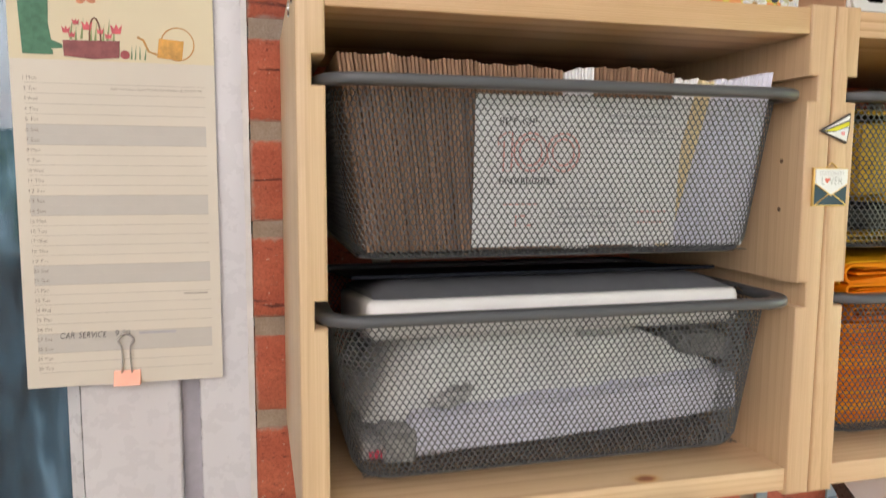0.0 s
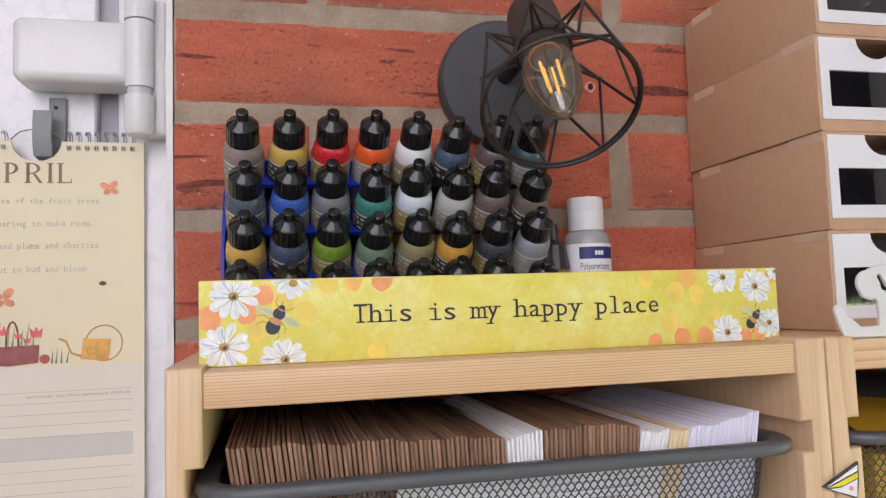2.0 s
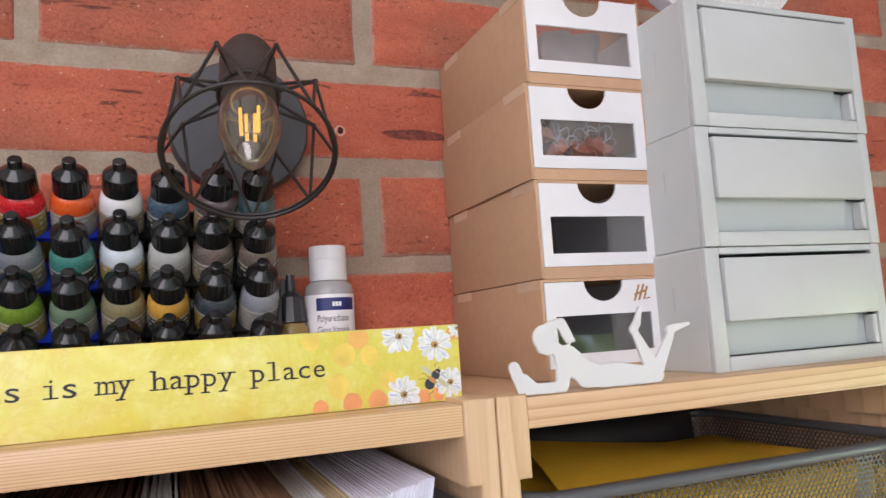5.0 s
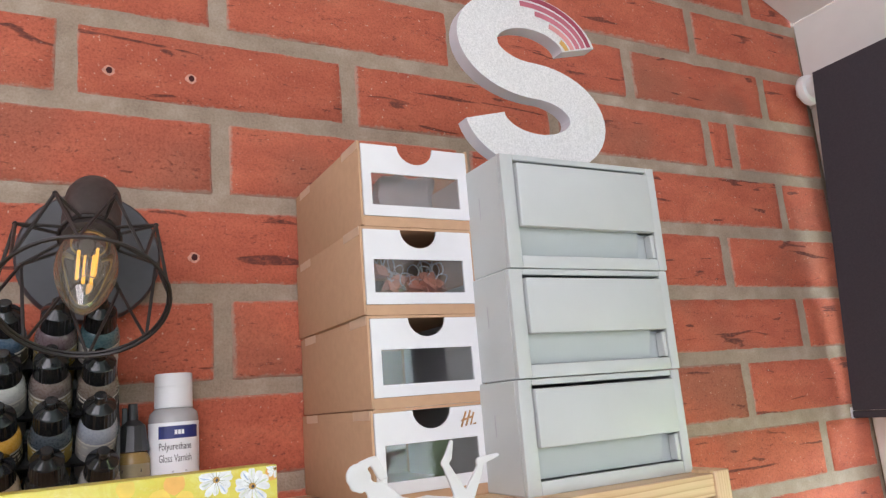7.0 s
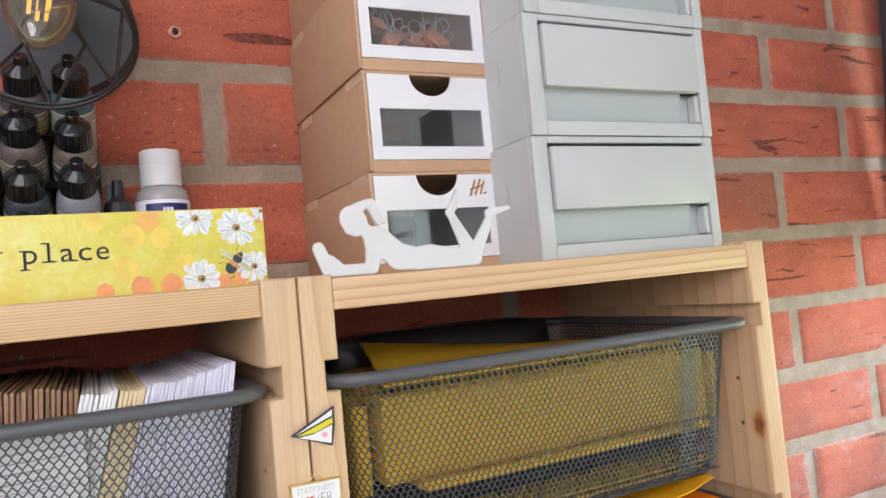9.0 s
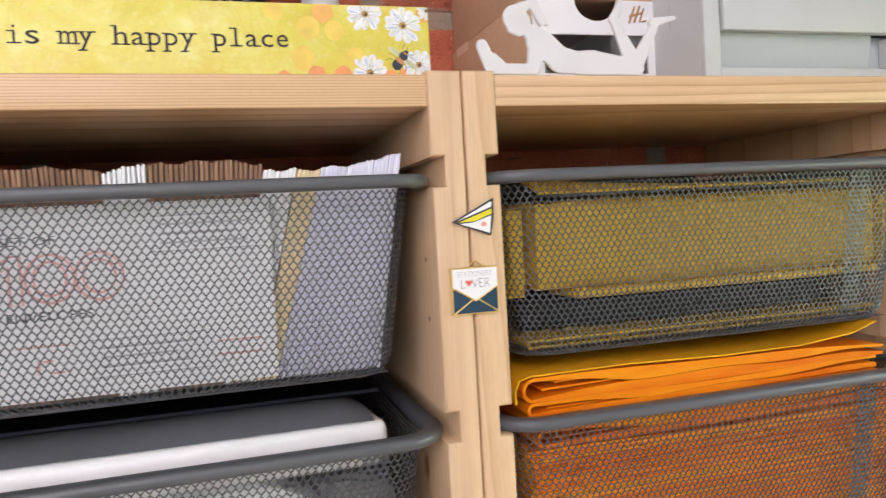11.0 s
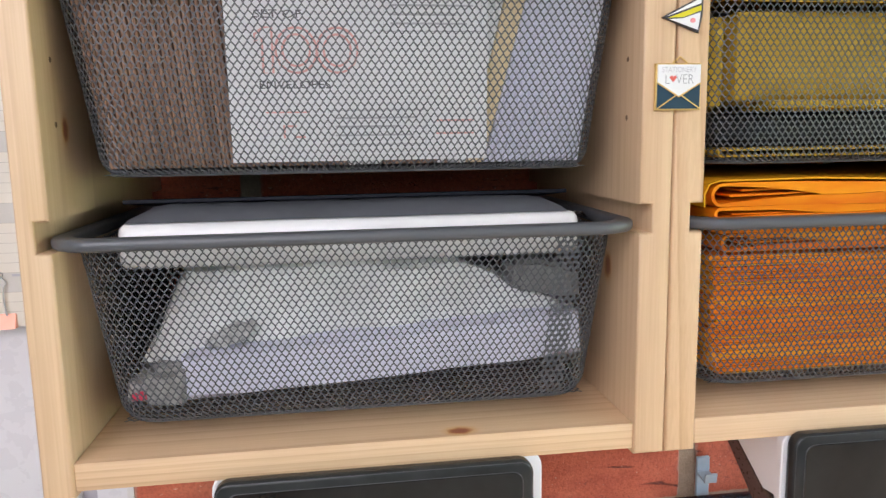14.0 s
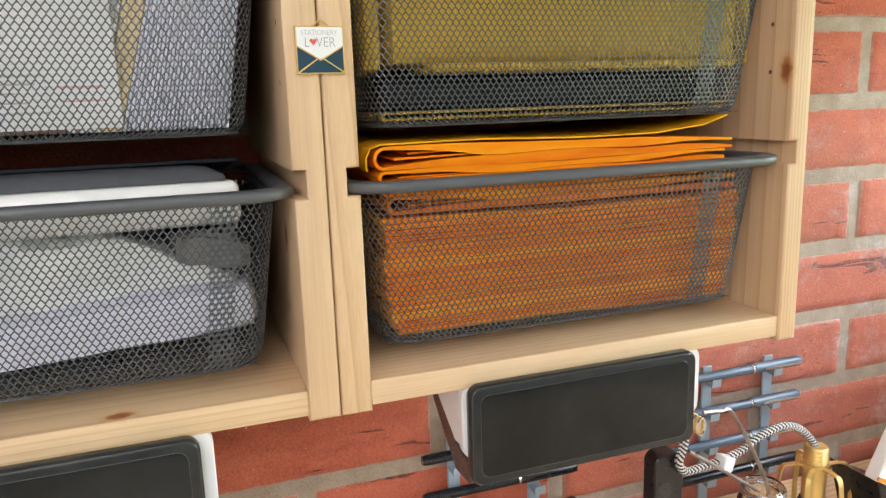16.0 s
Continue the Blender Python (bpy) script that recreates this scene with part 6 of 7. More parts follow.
tagged(fig, "flat white cut-out ornament of a reclining reader", "ornament")


# ---- wall lamp with a wire cage ----
lamp = thing("wall_lamp", (-0.0905, 0.212, 1.868), "black wall lamp with a wire cage and clear filament bulb", "wall lamp")
part("back_plate", lathe([(0, 0.0), (0.0465, 0.0), (0.0478, 0.002), (0.0478, 0.0125), (0.0460, 0.0152), (0, 0.0160)], 64, m=pose(0, 0, 0, 90, 0, 0)), PLATE_METAL, lamp, "round charcoal back plate")
part("arm", tube(arc_path([(0, -0.010, 0.004), (0, -0.050, 0.008), (0, -0.078, 0.016)], 6), 0.0065, 10), BLACK_METAL, lamp)
AX_TOP, AX_TIP = Vector((-0.0015, -0.0830, 0.0190)), Vector((-0.0095, -0.1500, -0.0680))
axis = (AX_TIP - AX_TOP).normalized()
AX_TOP, AX_TIP = AX_TOP - axis * 0.009, AX_TIP - axis * 0.009
AXM = Matrix.Translation(AX_TOP) @ axis.to_track_quat("Z", "Y").to_matrix().to_4x4()
BL = (AX_TIP - AX_TOP).length
part("socket", lathe([(0, -0.0110), (0.0055, -0.0102), (0.0104, -0.0076), (0.0142, -0.0036), (0.0163, 0.0020), (0.0170, 0.0080), (0.0170, 0.030), (0.0150, 0.036), (0.0165, 0.0365), (0.0165, 0.0400), (0.0148, 0.0405), (0.0148, 0.0440), (0.0160, 0.0445), (0.0160, 0.0480), (0.0140, 0.0490), (0.0125, 0.049), (0, 0.045)], 32, m=AXM), painted("brown_black_metal", (0.042, 0.030, 0.027), 0.6, vary=0.15, scale=22, relief=0.1), lamp, "dark brown domed metal bulb holder")
b0 = 0.047
blen = BL - b0
prof = [(0.0095, b0 - 0.006)] + [(max(0.0, 0.0171 * math.sin(math.pi * (0.22 + 0.78 * k / 18)) ** 0.72 * (1.0 if k < 18 else 0)), b0 + blen * (k / 18) ** 0.97) for k in range(19)]
prof[-1] = (0, BL)
BULB = clear_film("bulb_glass", (0.95, 0.92, 0.86), 0.20)
bnt = BULB.node_tree
# pale haze mixed into the glass in place of reflected light
haze = node(bnt, "BsdfDiffuse", Color=(0.75, 0.68, 0.55, 1))
hazed = node(bnt, "MixShader", Fac=0.08)
out = bnt.nodes["Material Output"]
bnt.links.new(out.inputs[0].links[0].from_socket, hazed.inputs[1])
bnt.links.new(haze.outputs[0], hazed.inputs[2])
bnt.links.new(hazed.outputs[0], out.inputs[0])
part("bulb", lathe(prof, 32, m=AXM), BULB, lamp, "clear glass filament bulb")
# unlit lamp: glow added so the yellow filament rods read brighter
FIL, fnt, fb = material("filament", 0.5, 0, (0.90, 0.52, 0.03))
fb.inputs["Emission Color"].default_value = (1.0, 0.55, 0.1, 1)
fb.inputs["Emission Strength"].default_value = 0.8
for dx, dy, z0, z1 in ((-0.0050, 0.001, 0.010, 0.035), (-0.0018, -0.0040, 0.009, 0.033), (0.0030, -0.0030, 0.010, 0.035), (0.0052, 0.0025, 0.010, 0.034)):
    p = [AXM @ Vector((dx, dy, b0 + z0)), AXM @ Vector((dx * 0.9, dy, b0 + z1))]
    part("filament", tube(p, 0.0010, 6), FIL, lamp, "yellow filament rod")
part("stem", tube([AXM @ Vector((0, 0, b0 - 0.004)), AXM @ Vector((0, 0, b0 + 0.030))], 0.0009, 6), CHROME, lamp)
part("stem_wire", tube([AXM @ Vector((-0.006, 0.001, b0 + 0.035)), AXM @ Vector((0, 0, b0 + 0.031)), AXM @ Vector((0.006, 0.001, b0 + 0.035))], 0.0004, 5), CHROME, lamp)
part("collar", lathe([(0.0093, b0 - 0.004), (0.0105, b0 - 0.004), (0.0105, b0 + 0.003), (0.0093, b0 + 0.003)], 20, m=AXM), painted("brass_collar", (0.5, 0.36, 0.12), 0.35, 1.0), lamp, "brass screw collar")
N = 8


def cage(i, r, h, off=0.0):
    a = 2 * math.pi * (i + off) / N
    return AXM @ Vector((r * math.cos(a), r * math.sin(a), h))


H0, H1, H2 = 0.044, 0.050, 0.099
R0, R1, R2 = 0.0165, 0.0405, 0.0452
for i in range(N):
    for way in (-0.22, 0.22):
        part("cage_wire", tube([cage(i, R0, H0, 0.5 + way), cage(i, R1, H1, 0.5)], 0.0010, 6), BLACK_METAL, lamp)
    for way in (0.0, 1.0):
        part("cage_wire", tube([cage(i, R1, H1, 0.5), cage(i, R2, H2, way)], 0.0010, 6), BLACK_METAL, lamp)
    part("weld_bead", lathe([(0, -0.0017), (0.0013, -0.0010), (0.0017, 0), (0.0013, 0.0010), (0, 0.0017)], 8, m=Matrix.Translation(cage(i, R1, H1, 0.5))), BLACK_METAL, lamp)
for r, h, w in ((R0 + 0.0006, H0, 0.0012), (R2, H2, 0.0012), (R2 - 0.0011, H2 - 0.0018, 0.0009)):
    part("cage_ring", tube([AXM @ Vector((r * math.cos(2 * math.pi * k / 48), r * math.sin(2 * math.pi * k / 48), h)) for k in range(48)], w, 6, closed=True), BLACK_METAL, lamp)

# drilled holes in the bricks
for x, z in ((-0.0795, 2.0205), (-0.0175, 2.0225), (-0.0165, 1.8715)):
    h = thing("drill_hole", (x, WALL_Y - 0.0012, z), "old drill hole with a chipped pale rim in the brick", "hole", "drill holes")
    part("chip", flat([(0.0046 * (1 + 0.12 * math.sin(k * 2.1 + x * 90)) * math.cos(k * math.pi / 7), 0.0042 * (1 + 0.10 * math.cos(k * 1.7)) * math.sin(k * math.pi / 7)) for k in range(14)], 0.0), painted("chipped_brick", (0.60, 0.30, 0.23), 0.9, scale=300, vary=0.3), h)
    part("hole", flat(disc(0.0004, 0.0003, 0.0023, 0.0028, 12), -0.0002), painted("dark_red_plug", (0.05, 0.004, 0.004), 0.8), h)

# ---- enamel pins on the uprights ----
pin = thing("enamel_pin", (0.0, -0.0022, 1.6), "paper plane enamel pin, white with a yellow fold", "pin", "enamel pins")
DARK_LINE = painted("dark_enamel_line", (0.05, 0.05, 0.055), 0.3)
ENAMEL = painted("white_enamel", (0.82, 0.83, 0.84), 0.2, vary=0.02)
YEL_EN = painted("yellow_enamel", (0.72, 0.66, 0.03), 0.2)
part("backing", prism([(-0.0088, 0.0155), (0.0115, 0.0258), (0.0112, 0.0165), (0.0095, 0.0085)], "y", 0, 0.0020, 0.0003), DARK_LINE, pin)
for pts, mt in (([(-0.0068, 0.0158), (0.0103, 0.0244), (0.0100, 0.0218)], ENAMEL), ([(-0.0060, 0.0152), (0.0100, 0.0209), (0.0103, 0.0187), (0.0015, 0.0155)], YEL_EN), ([(-0.0055, 0.0145), (0.0012, 0.0150), (0.0098, 0.0178), (0.0088, 0.0098)], ENAMEL)):
    part("enamel", prism(pts, "y", -0.0004, 0.0002), mt, pin)
part("heart", prism(disc(0.0060, 0.0140, 0.0013, 0.0011, 10), "y", -0.0007, 0.0), painted("pink_enamel", (0.75, 0.30, 0.32), 0.25), pin)
pin = thing("enamel_pin", (0.0, -0.0022, 1.6), "open envelope enamel pin in navy, white and gold", "pin", "enamel pins")
NAVY = painted("navy_enamel", (0.02, 0.055, 0.09), 0.35, spec=0.3)
X0, X1, Z0, Z1 = -0.0112, 0.0115, -0.0272, -0.0055
part("backing", prism([(X0, Z0), (X1, Z0), (X1, Z1), (X0, Z1)], "y", 0, 0.0020, 0.0003), GOLD, pin, "gold metal outline")
part("enamel", prism(rect(X0 + 0.0007, X1 - 0.0007, Z0 + 0.0007, Z0 + 0.0125), "y", -0.0004, 0.0002), NAVY, pin)
part("enamel", prism([(X0 + 0.0007, Z0 + 0.0127), (0, Z0 + 0.0062), (X1 - 0.0007, Z0 + 0.0127), (X1 - 0.0007, Z1 - 0.0006), (X0 + 0.0007, Z1 - 0.0006)], "y", -0.0008, 0.0002), ENAMEL, pin, "white enamel letter")
for a, b in (((X0 + 0.0008, Z0 + 0.0008), (-0.0012, Z0 + 0.0070)), ((X1 - 0.0008, Z0 + 0.0008), (0.0012, Z0 + 0.0070)), ((X0 + 0.0008, Z0 + 0.0125), (0, Z0 + 0.0062)), ((0, Z0 + 0.0062), (X1 - 0.0008, Z0 + 0.0125))):
    part("gold_line", tube([(a[0], -0.0007, a[1]), (b[0], -0.0007, b[1])], 0.00035, 5), GOLD, pin)
# lettering paled to grey, the glare on the enamel put into its colour
part("print", lettering("STATIONERY", 0.0170, 0.0025, bold=-0.005), GREY_INK, pin, "", (-0.0085, -0.0010, Z1 - 0.0042))
part("print", lettering("L  VER", 0.0140, 0.0042, bold=-0.02), painted("glare_grey_enamel", (0.20, 0.21, 0.23), 0.3), pin, "", (-0.0068, -0.0010, Z1 - 0.0094))
part("heart", prism([(-0.0030, Z1 - 0.0088), (-0.0048, Z1 - 0.0066), (-0.0040, Z1 - 0.0056), (-0.0030, Z1 - 0.0063), (-0.0020, Z1 - 0.0056), (-0.0012, Z1 - 0.0066)], "y", -0.0010, -0.0006), painted("red_enamel", (0.75, 0.15, 0.12), 0.25), pin, "red heart")
part("loop", tube([(-0.0026, 0.0008, Z1 + 0.0002), (0.0008, 0.0008, Z1 + 0.0032), (0.0046, 0.0008, Z1 + 0.0002)], 0.0004, 5), GOLD, pin)

# ---- calendar, its hook and the door hinge ----
CX0, CX1, CZ0, CZ1, CMID, CY = -0.4937, -0.3488, 1.4215, 1.8322, 1.6730, 0.2590
CREAM_PRINT = painted("cream_calendar_print", (0.79, 0.705, 0.495), 0.6, vary=0.04, scale=12, relief=0.05)
OFF_WHITE = painted("calendar_paper", (0.77, 0.72, 0.62), 0.65, vary=0.04, scale=12, relief=0.05)
LINE_INK = painted("pale_brown_rule", (0.50, 0.45, 0.38), 0.7)
SHADE_INK = painted("grey_weekend_tint", (0.635, 0.61, 0.555), 0.7, vary=0.02)
BROWN_INK = painted("soft_brown_ink", (0.24, 0.18, 0.12), 0.7)
cal = thing("wall_calendar", (0, 0, 0), "slim spiral-bound April wall calendar on cream paper", "calendar")
HC = -0.4205
hole = [(HC + 0.0165 * math.cos(radians(a)), CZ1 - 0.0145 * math.sin(radians(a))) for a in range(0, 181, 15)]
bm = prism([(CX0, CMID), (CX1, CMID), (CX1, CZ1)] + hole + [(CX0, CZ1)], "y", CY, CY + 0.0016)
part("picture_part", bm, CREAM_PRINT, cal, "pale yellow printed upper part")
part("diary_part", box(CX0, CX1, CY, CY + 0.0016, CZ0, CMID), OFF_WHITE, cal, "ruled lower part")
part("under_sheets", box(CX0 + 0.0008, CX1 - 0.0008, CY + 0.0018, CY + 0.0040, CZ0 + 0.001, CZ1 - 0.017), WHITE_PAPER, cal)


def cx(px):
    return CX1 - (347 - px) * 0.000432


def cz(py):
    return CZ1 - (py - 68) * 0.0004135


def words(body, x0, x1, zc, h, mat):
    part("print", slab_lettering(body, x1 - x0, h, 0.00045), mat, cal, "", (x0 + 0.0035, CY - 0.0003, zc - h / 2 - 0.0030))


def capital(bm, c, x, w, h, y):
    """One capital of thick and thin strokes with hairline feet."""
    k, t = 0.15 * h, 0.055 * h

    def foot(xc, z):
        flat(rect(xc - 0.15 * h, xc + 0.15 * h, z, z + t * 0.8), y + 0.00002, bm)

    def bowl(z0, z1, reach):
        a = [radians(-90 + 15 * i) for i in range(13)]
        zc, rz = (z0 + z1) / 2, (z1 - z0) / 2
        outer = [(x + k + (reach - k) * math.cos(q), zc + rz * math.sin(q)) for q in a]
        inner = [(x + k + (reach - 2 * k) * math.cos(q), zc + (rz - t) * math.sin(q)) for q in a]
        for i in range(12):
            flat([outer[i], outer[i + 1], inner[i + 1], inner[i]], y, bm)
    if c == "A":
        flat([(x, 0), (x + t, 0), (x + w / 2 + t * 0.6, h), (x + w / 2 - t * 0.4, h)], y, bm)
        flat([(x + w - k, 0), (x + w, 0), (x + w / 2 + t, h), (x + w / 2 - k * 0.7, h)], y - 0.00001, bm)
        flat(rect(x + w * 0.20, x + w * 0.76, h * 0.32, h * 0.32 + t), y + 0.00001, bm)
        foot(x + t / 2, 0)
        foot(x + w - k / 2, 0)
        return
    flat(rect(x, x + k, 0, h), y - 0.00001, bm)
    foot(x + k / 2, 0)
    foot(x + k / 2, h - t * 0.8)
    if c in "PR":
        bowl(h * 0.44, h, w * 0.92)
    if c == "R":
        flat([(x + w * 0.42, h * 0.46), (x + w * 0.62, h * 0.46), (x + w + k * 0.4, 0), (x + w - k * 0.7, 0)], y - 0.00003, bm)
    if c == "L":
        flat(rect(x + k, x + w, 0, t), y + 0.00001, bm)
        flat([(x + w - t, t), (x + w, t), (x + w, h * 0.28)], y, bm)


bm = bmesh.new()
at = cx(96)
for c, wide in zip("APRIL", (0.92, 0.62, 0.70, 0.15, 0.62)):
    capital(bm, c, at, wide * 0.0140, 0.0145, CY - 0.0003)
    at += wide * 0.0140 + 0.0045
part("print", bm, BROWN_INK, cal, "month in thin brown capitals", (0, 0, cz(122) - 0.0078))
words("The branches of the fruit trees", cx(51), cx(270), cz(164), 0.0038, LINE_INK)
words("are preparing to make room", cx(65), cx(255), cz(203), 0.0042, LINE_INK)
words("for pears and plums and cherries", cx(50), cx(269), cz(241), 0.0042, LINE_INK)
words("all about to bud and bloom", cx(70), cx(250), cz(281), 0.0042, LINE_INK)
DAYS = ["Mon", "Tue", "Wed", "Thu", "Fri", "Sat", "Sun"]
for i in range(30):
    z = 1.6600 - i * 0.00766
    day = DAYS[i % 7]
    if day in ("Sat", "Sun"):
        part("weekend_tint", flat(rect(CX0 + 0.009, CX1 - 0.0075, z - 0.0044, z + 0.0032), CY - 0.0002), SHADE_INK, cal, "grey weekend row")
    if day != "Sat":
        part("rule", flat(rect(CX0 + 0.009, CX1 - 0.0075, z - 0.00455, z - 0.00425), CY - 0.0003), LINE_INK, cal)
    body = "%d %s" % (i + 1, day)
    part("print", lettering(body, 0.0016 * len(body) + 0.001, 0.0028, bold=-0.015), BROWN_INK, cal, "", (CX0 + 0.0085, CY - 0.0004, z - 0.0022))
part("print", lettering("April Fool's Day - Easter Monday Bank Holiday (E, NI, ROI, W)", 0.0670, 0.0024, bold=-0.01), BROWN_INK, cal, "line of small print", (CX1 - 0.0765, CY - 0.0003, 1.6512))
part("print_line", flat(rect(CX1 - 0.028, CX1 - 0.010, 1.4920, 1.4932), CY - 0.0003), LINE_INK, cal, "line of small print")
for body, x, w in (("CAR", 0.0245, 0.0105), ("SERVICE", 0.0380, 0.0195), ("9.30", 0.0640, 0.0110)):
    me = lettering(body, w, 0.0048, bold=-0.01)
    for v in me.vertices:
        v.co.x += 0.18 * v.co.z
        v.co.z += 0.0003 * math.sin(v.co.x * 900)
    part("print", me, INK, cal, "handwritten note", (CX0 + x, CY - 0.0006, 1.4598))
part("pen_line", flat(rect(CX0 + 0.082, CX0 + 0.110, 1.4612, 1.4630), CY - 0.0006), GREY_INK, cal, "handwriting that cannot be read")


def paint_on(name, pts, colour, y=-0.0003, label=""):
    key = name + "_watercolour"
    m = bpy.data.materials.get(key) or painted(key, colour, 0.6, vary=0.22, scale=160)
    part(name, flat([(cx(a), cz(b)) for a, b in pts], CY + y), m, cal, label)


paint_on("boot", [(29, 333), (77, 338), (75, 390), (79, 418), (95, 425), (97, 432), (77, 434), (49, 424)], (0.07, 0.22, 0.13), -0.0003, "painted green boot")
paint_on("boot", [(29, 352), (49, 352), (51, 420), (81, 436), (81, 444), (33, 444)], (0.04, 0.16, 0.10), -0.0006, "painted green boot")
paint_on("basket_picture", [(97, 418), (189, 416), (187, 446), (145, 450), (98, 446)], (0.30, 0.09, 0.09), -0.0006, "painted brown flower basket")
paint_on("pear", [(x, y) for x, y in disc(197, 440, 8, 8, 10)], (0.45, 0.10, 0.10), -0.0008)
for x, y, s in ((137, 392, 9), (184, 396, 10), (103, 400, 7), (119, 385, 6), (158, 400, 6), (112, 408, 6), (171, 408, 6)):
    paint_on("tulip", [(x - s, y - s), (x - s * .3, y - s * .2), (x, y - s * 1.1), (x + s * .4, y - s * .2), (x + s, y - s), (x + s * .7, y + s * .7), (x - s * .7, y + s * .7)], (0.72, 0.14, 0.16), -0.0008, "painted pink tulip")
for x, y, l in ((108, 400, 30), (116, 404, 18), (125, 398, 36), (140, 404, 22), (147, 402, 30), (160, 402, 24), (167, 400, 36), (177, 404, 20)):
    paint_on("leaf", [(x, y + 16), (x + 4, y + 16), (x + l * .2, y - l * .7)], (0.30, 0.38, 0.17), -0.0005, "painted leaf")
part("basket_handle", tube([(cx(149 + 9 * math.sin(radians(a))), CY - 0.0003, cz(412 - 36 * math.cos(radians(a)))) for a in range(-100, 101, 20)], 0.0006, 5), painted("umber_print", (0.22, 0.10, 0.06), 0.6), cal)
paint_on("watering_can", [(254, 408), (296, 411), (292, 447), (250, 443)], (0.72, 0.38, 0.09), -0.0006, "painted orange watering can")
CAN = painted("can_line_print", (0.66, 0.36, 0.12), 0.6)
part("can_handle", tube([(cx(285 + 28 * math.cos(2 * math.pi * k / 24)), CY - 0.0002, cz(417 + 30 * math.sin(2 * math.pi * k / 24))) for k in range(24)], 0.0005, 5, closed=True), CAN, cal)
part("can_spout", tube([(cx(a), CY - 0.0002, cz(b)) for a, b in ((218, 407), (228, 412), (236, 432), (252, 438))], 0.0008, 5), CAN, cal)
for x in (206, 212, 220, 228):
    paint_on("grass_blade", [(x, 448), (x + 3, 448), (x + 2 + (x % 5), 418 + x % 7)], (0.16, 0.28, 0.14), -0.0005)
for x, y, s, c in ((135, 338, 20, (0.72, 0.30, 0.16)), (294, 150, 15, (0.75, 0.16, 0.08))):
    for dx, dy, rx, ry, turn in ((-0.55, -0.30, 0.55, 0.36, 0.5), (0.35, -0.45, 0.58, 0.34, -0.9), (-0.30, 0.38, 0.42, 0.30, -0.5), (0.45, 0.30, 0.46, 0.30, 0.5)):
        paint_on("butterfly_wing", disc(x + dx * s, y + dy * s, rx * s, ry * s, 12, turn), c, -0.0005 - 0.00002 * dx, "painted butterfly")
for x, y in ((18, 172), (283, 315)):
    paint_on("speck_picture", disc(x, y, 6, 4, 10), (0.12, 0.08, 0.03), -0.0005, "tiny painted insect")
for i in range(24):
    x = CX0 + 0.004 + i * 0.00605
    if abs(x - HC) < 0.0185 or x > CX1 - 0.002:
        continue
    for s in (-0.0008, 0.0008):
        path = [(x + s, CY + 0.001 + 0.0042 * math.cos(radians(a)), CZ1 + 0.0002 + 0.0072 * math.sin(radians(a))) for a in range(-150, 151, 25)]
        part("binding_ring", tube(path, 0.00045, 5), CHROME, cal)
    part("binding_hole", box(x - 0.0017, x + 0.0017, CY - 0.0003, CY - 0.0001, CZ1 - 0.0062, CZ1 - 0.0036), GREY_INK, cal)
part("binding_wire", tube([(HC - 0.0165, CY, CZ1 + 0.0010), (HC - 0.010, CY - 0.001, CZ1 + 0.0065), (HC, CY - 0.0018, CZ1 + 0.0085), (HC + 0.010, CY - 0.001, CZ1 + 0.0065), (HC + 0.0165, CY, CZ1 + 0.0010)], 0.0005, 5), CHROME, cal)

clip = thing("bulldog_clip", (-0.4215, CY - 0.0012, 1.4215), "rose gold bulldog clip gripping the calendar's lower edge", "clip")
part("jaw", prism([(-0.0035, -0.001), (0.0060, -0.001), (0.0060, 0.0005), (0.0030, 0.0105), (0.0008, 0.0105)], "x", -0.0100, 0.0100, 0.0004), ROSE, clip)
path = arc_path([(-0.0038, -0.0006, 0.009), (-0.0030, -0.0010, 0.020), (-0.0034, -0.0012, 0.030), (-0.0056, -0.0012, 0.036), (0, -0.0012, 0.0412), (0.0056, -0.0012, 0.036), (0.0034, -0.0012, 0.030), (0.0030, -0.0010, 0.020), (0.0038, -0.0006, 0.009)], 6)
part("handle", tube(path, 0.00075, 6), CHROME, clip, "bent steel wire handle")

HOOK_GREY = painted("grey_hook_plastic", (0.22, 0.23, 0.24), 0.45, vary=0.05)
hook = thing("door_hook", (-0.4120, 0.2718, 1.8), "grey plastic hook on the door holding the calendar", "hook")
part("back_strip", box(-0.0030, 0.0085, -0.0042, -0.0002, 0.020, 0.0665, 0.0006), HOOK_GREY, hook)
part("screw_hole", lathe([(0, 0), (0.0016, 0)], 10, m=pose(0.0018, -0.0044, 0.0590, 90, 0, 0)), DARK, hook)
part("hook_flap", prism([(-0.0042, 0.020), (-0.0150, 0.021), (-0.0190, 0.034), (-0.0175, 0.0535), (-0.0155, 0.0535), (-0.0168, 0.034), (-0.0135, 0.0235), (-0.0042, 0.0225)], "x", -0.0098, 0.0028, 0.0005), HOOK_GREY, hook)


HW = painted("white_hinge_cover", (0.72, 0.71, 0.71), 0.25, vary=0.02, relief=0.02)
bm = box(-0.0815, -0.0060, -0.022, 0.0140, -0.0150, 0.0300, 0.0065, 4)
hinge = part("hinge", bm, HW, door, "white plastic flag hinge on the door", (-0.349, 0.2575, 1.885))
part("knuckle", lathe([(0.0, -0.0175), (0.0098, -0.0175), (0.0098, 0.0310), (0.0, 0.0310)], 28, m=Matrix.Translation((0, -0.0155, 0))), HW, hinge)
part("knuckle", lathe([(0.0, 0.0318), (0.0104, 0.0318), (0.0104, 0.0510), (0.0095, 0.0525), (0.0, 0.0525)], 28, m=Matrix.Translation((0, -0.0155, 0))), HW, hinge)
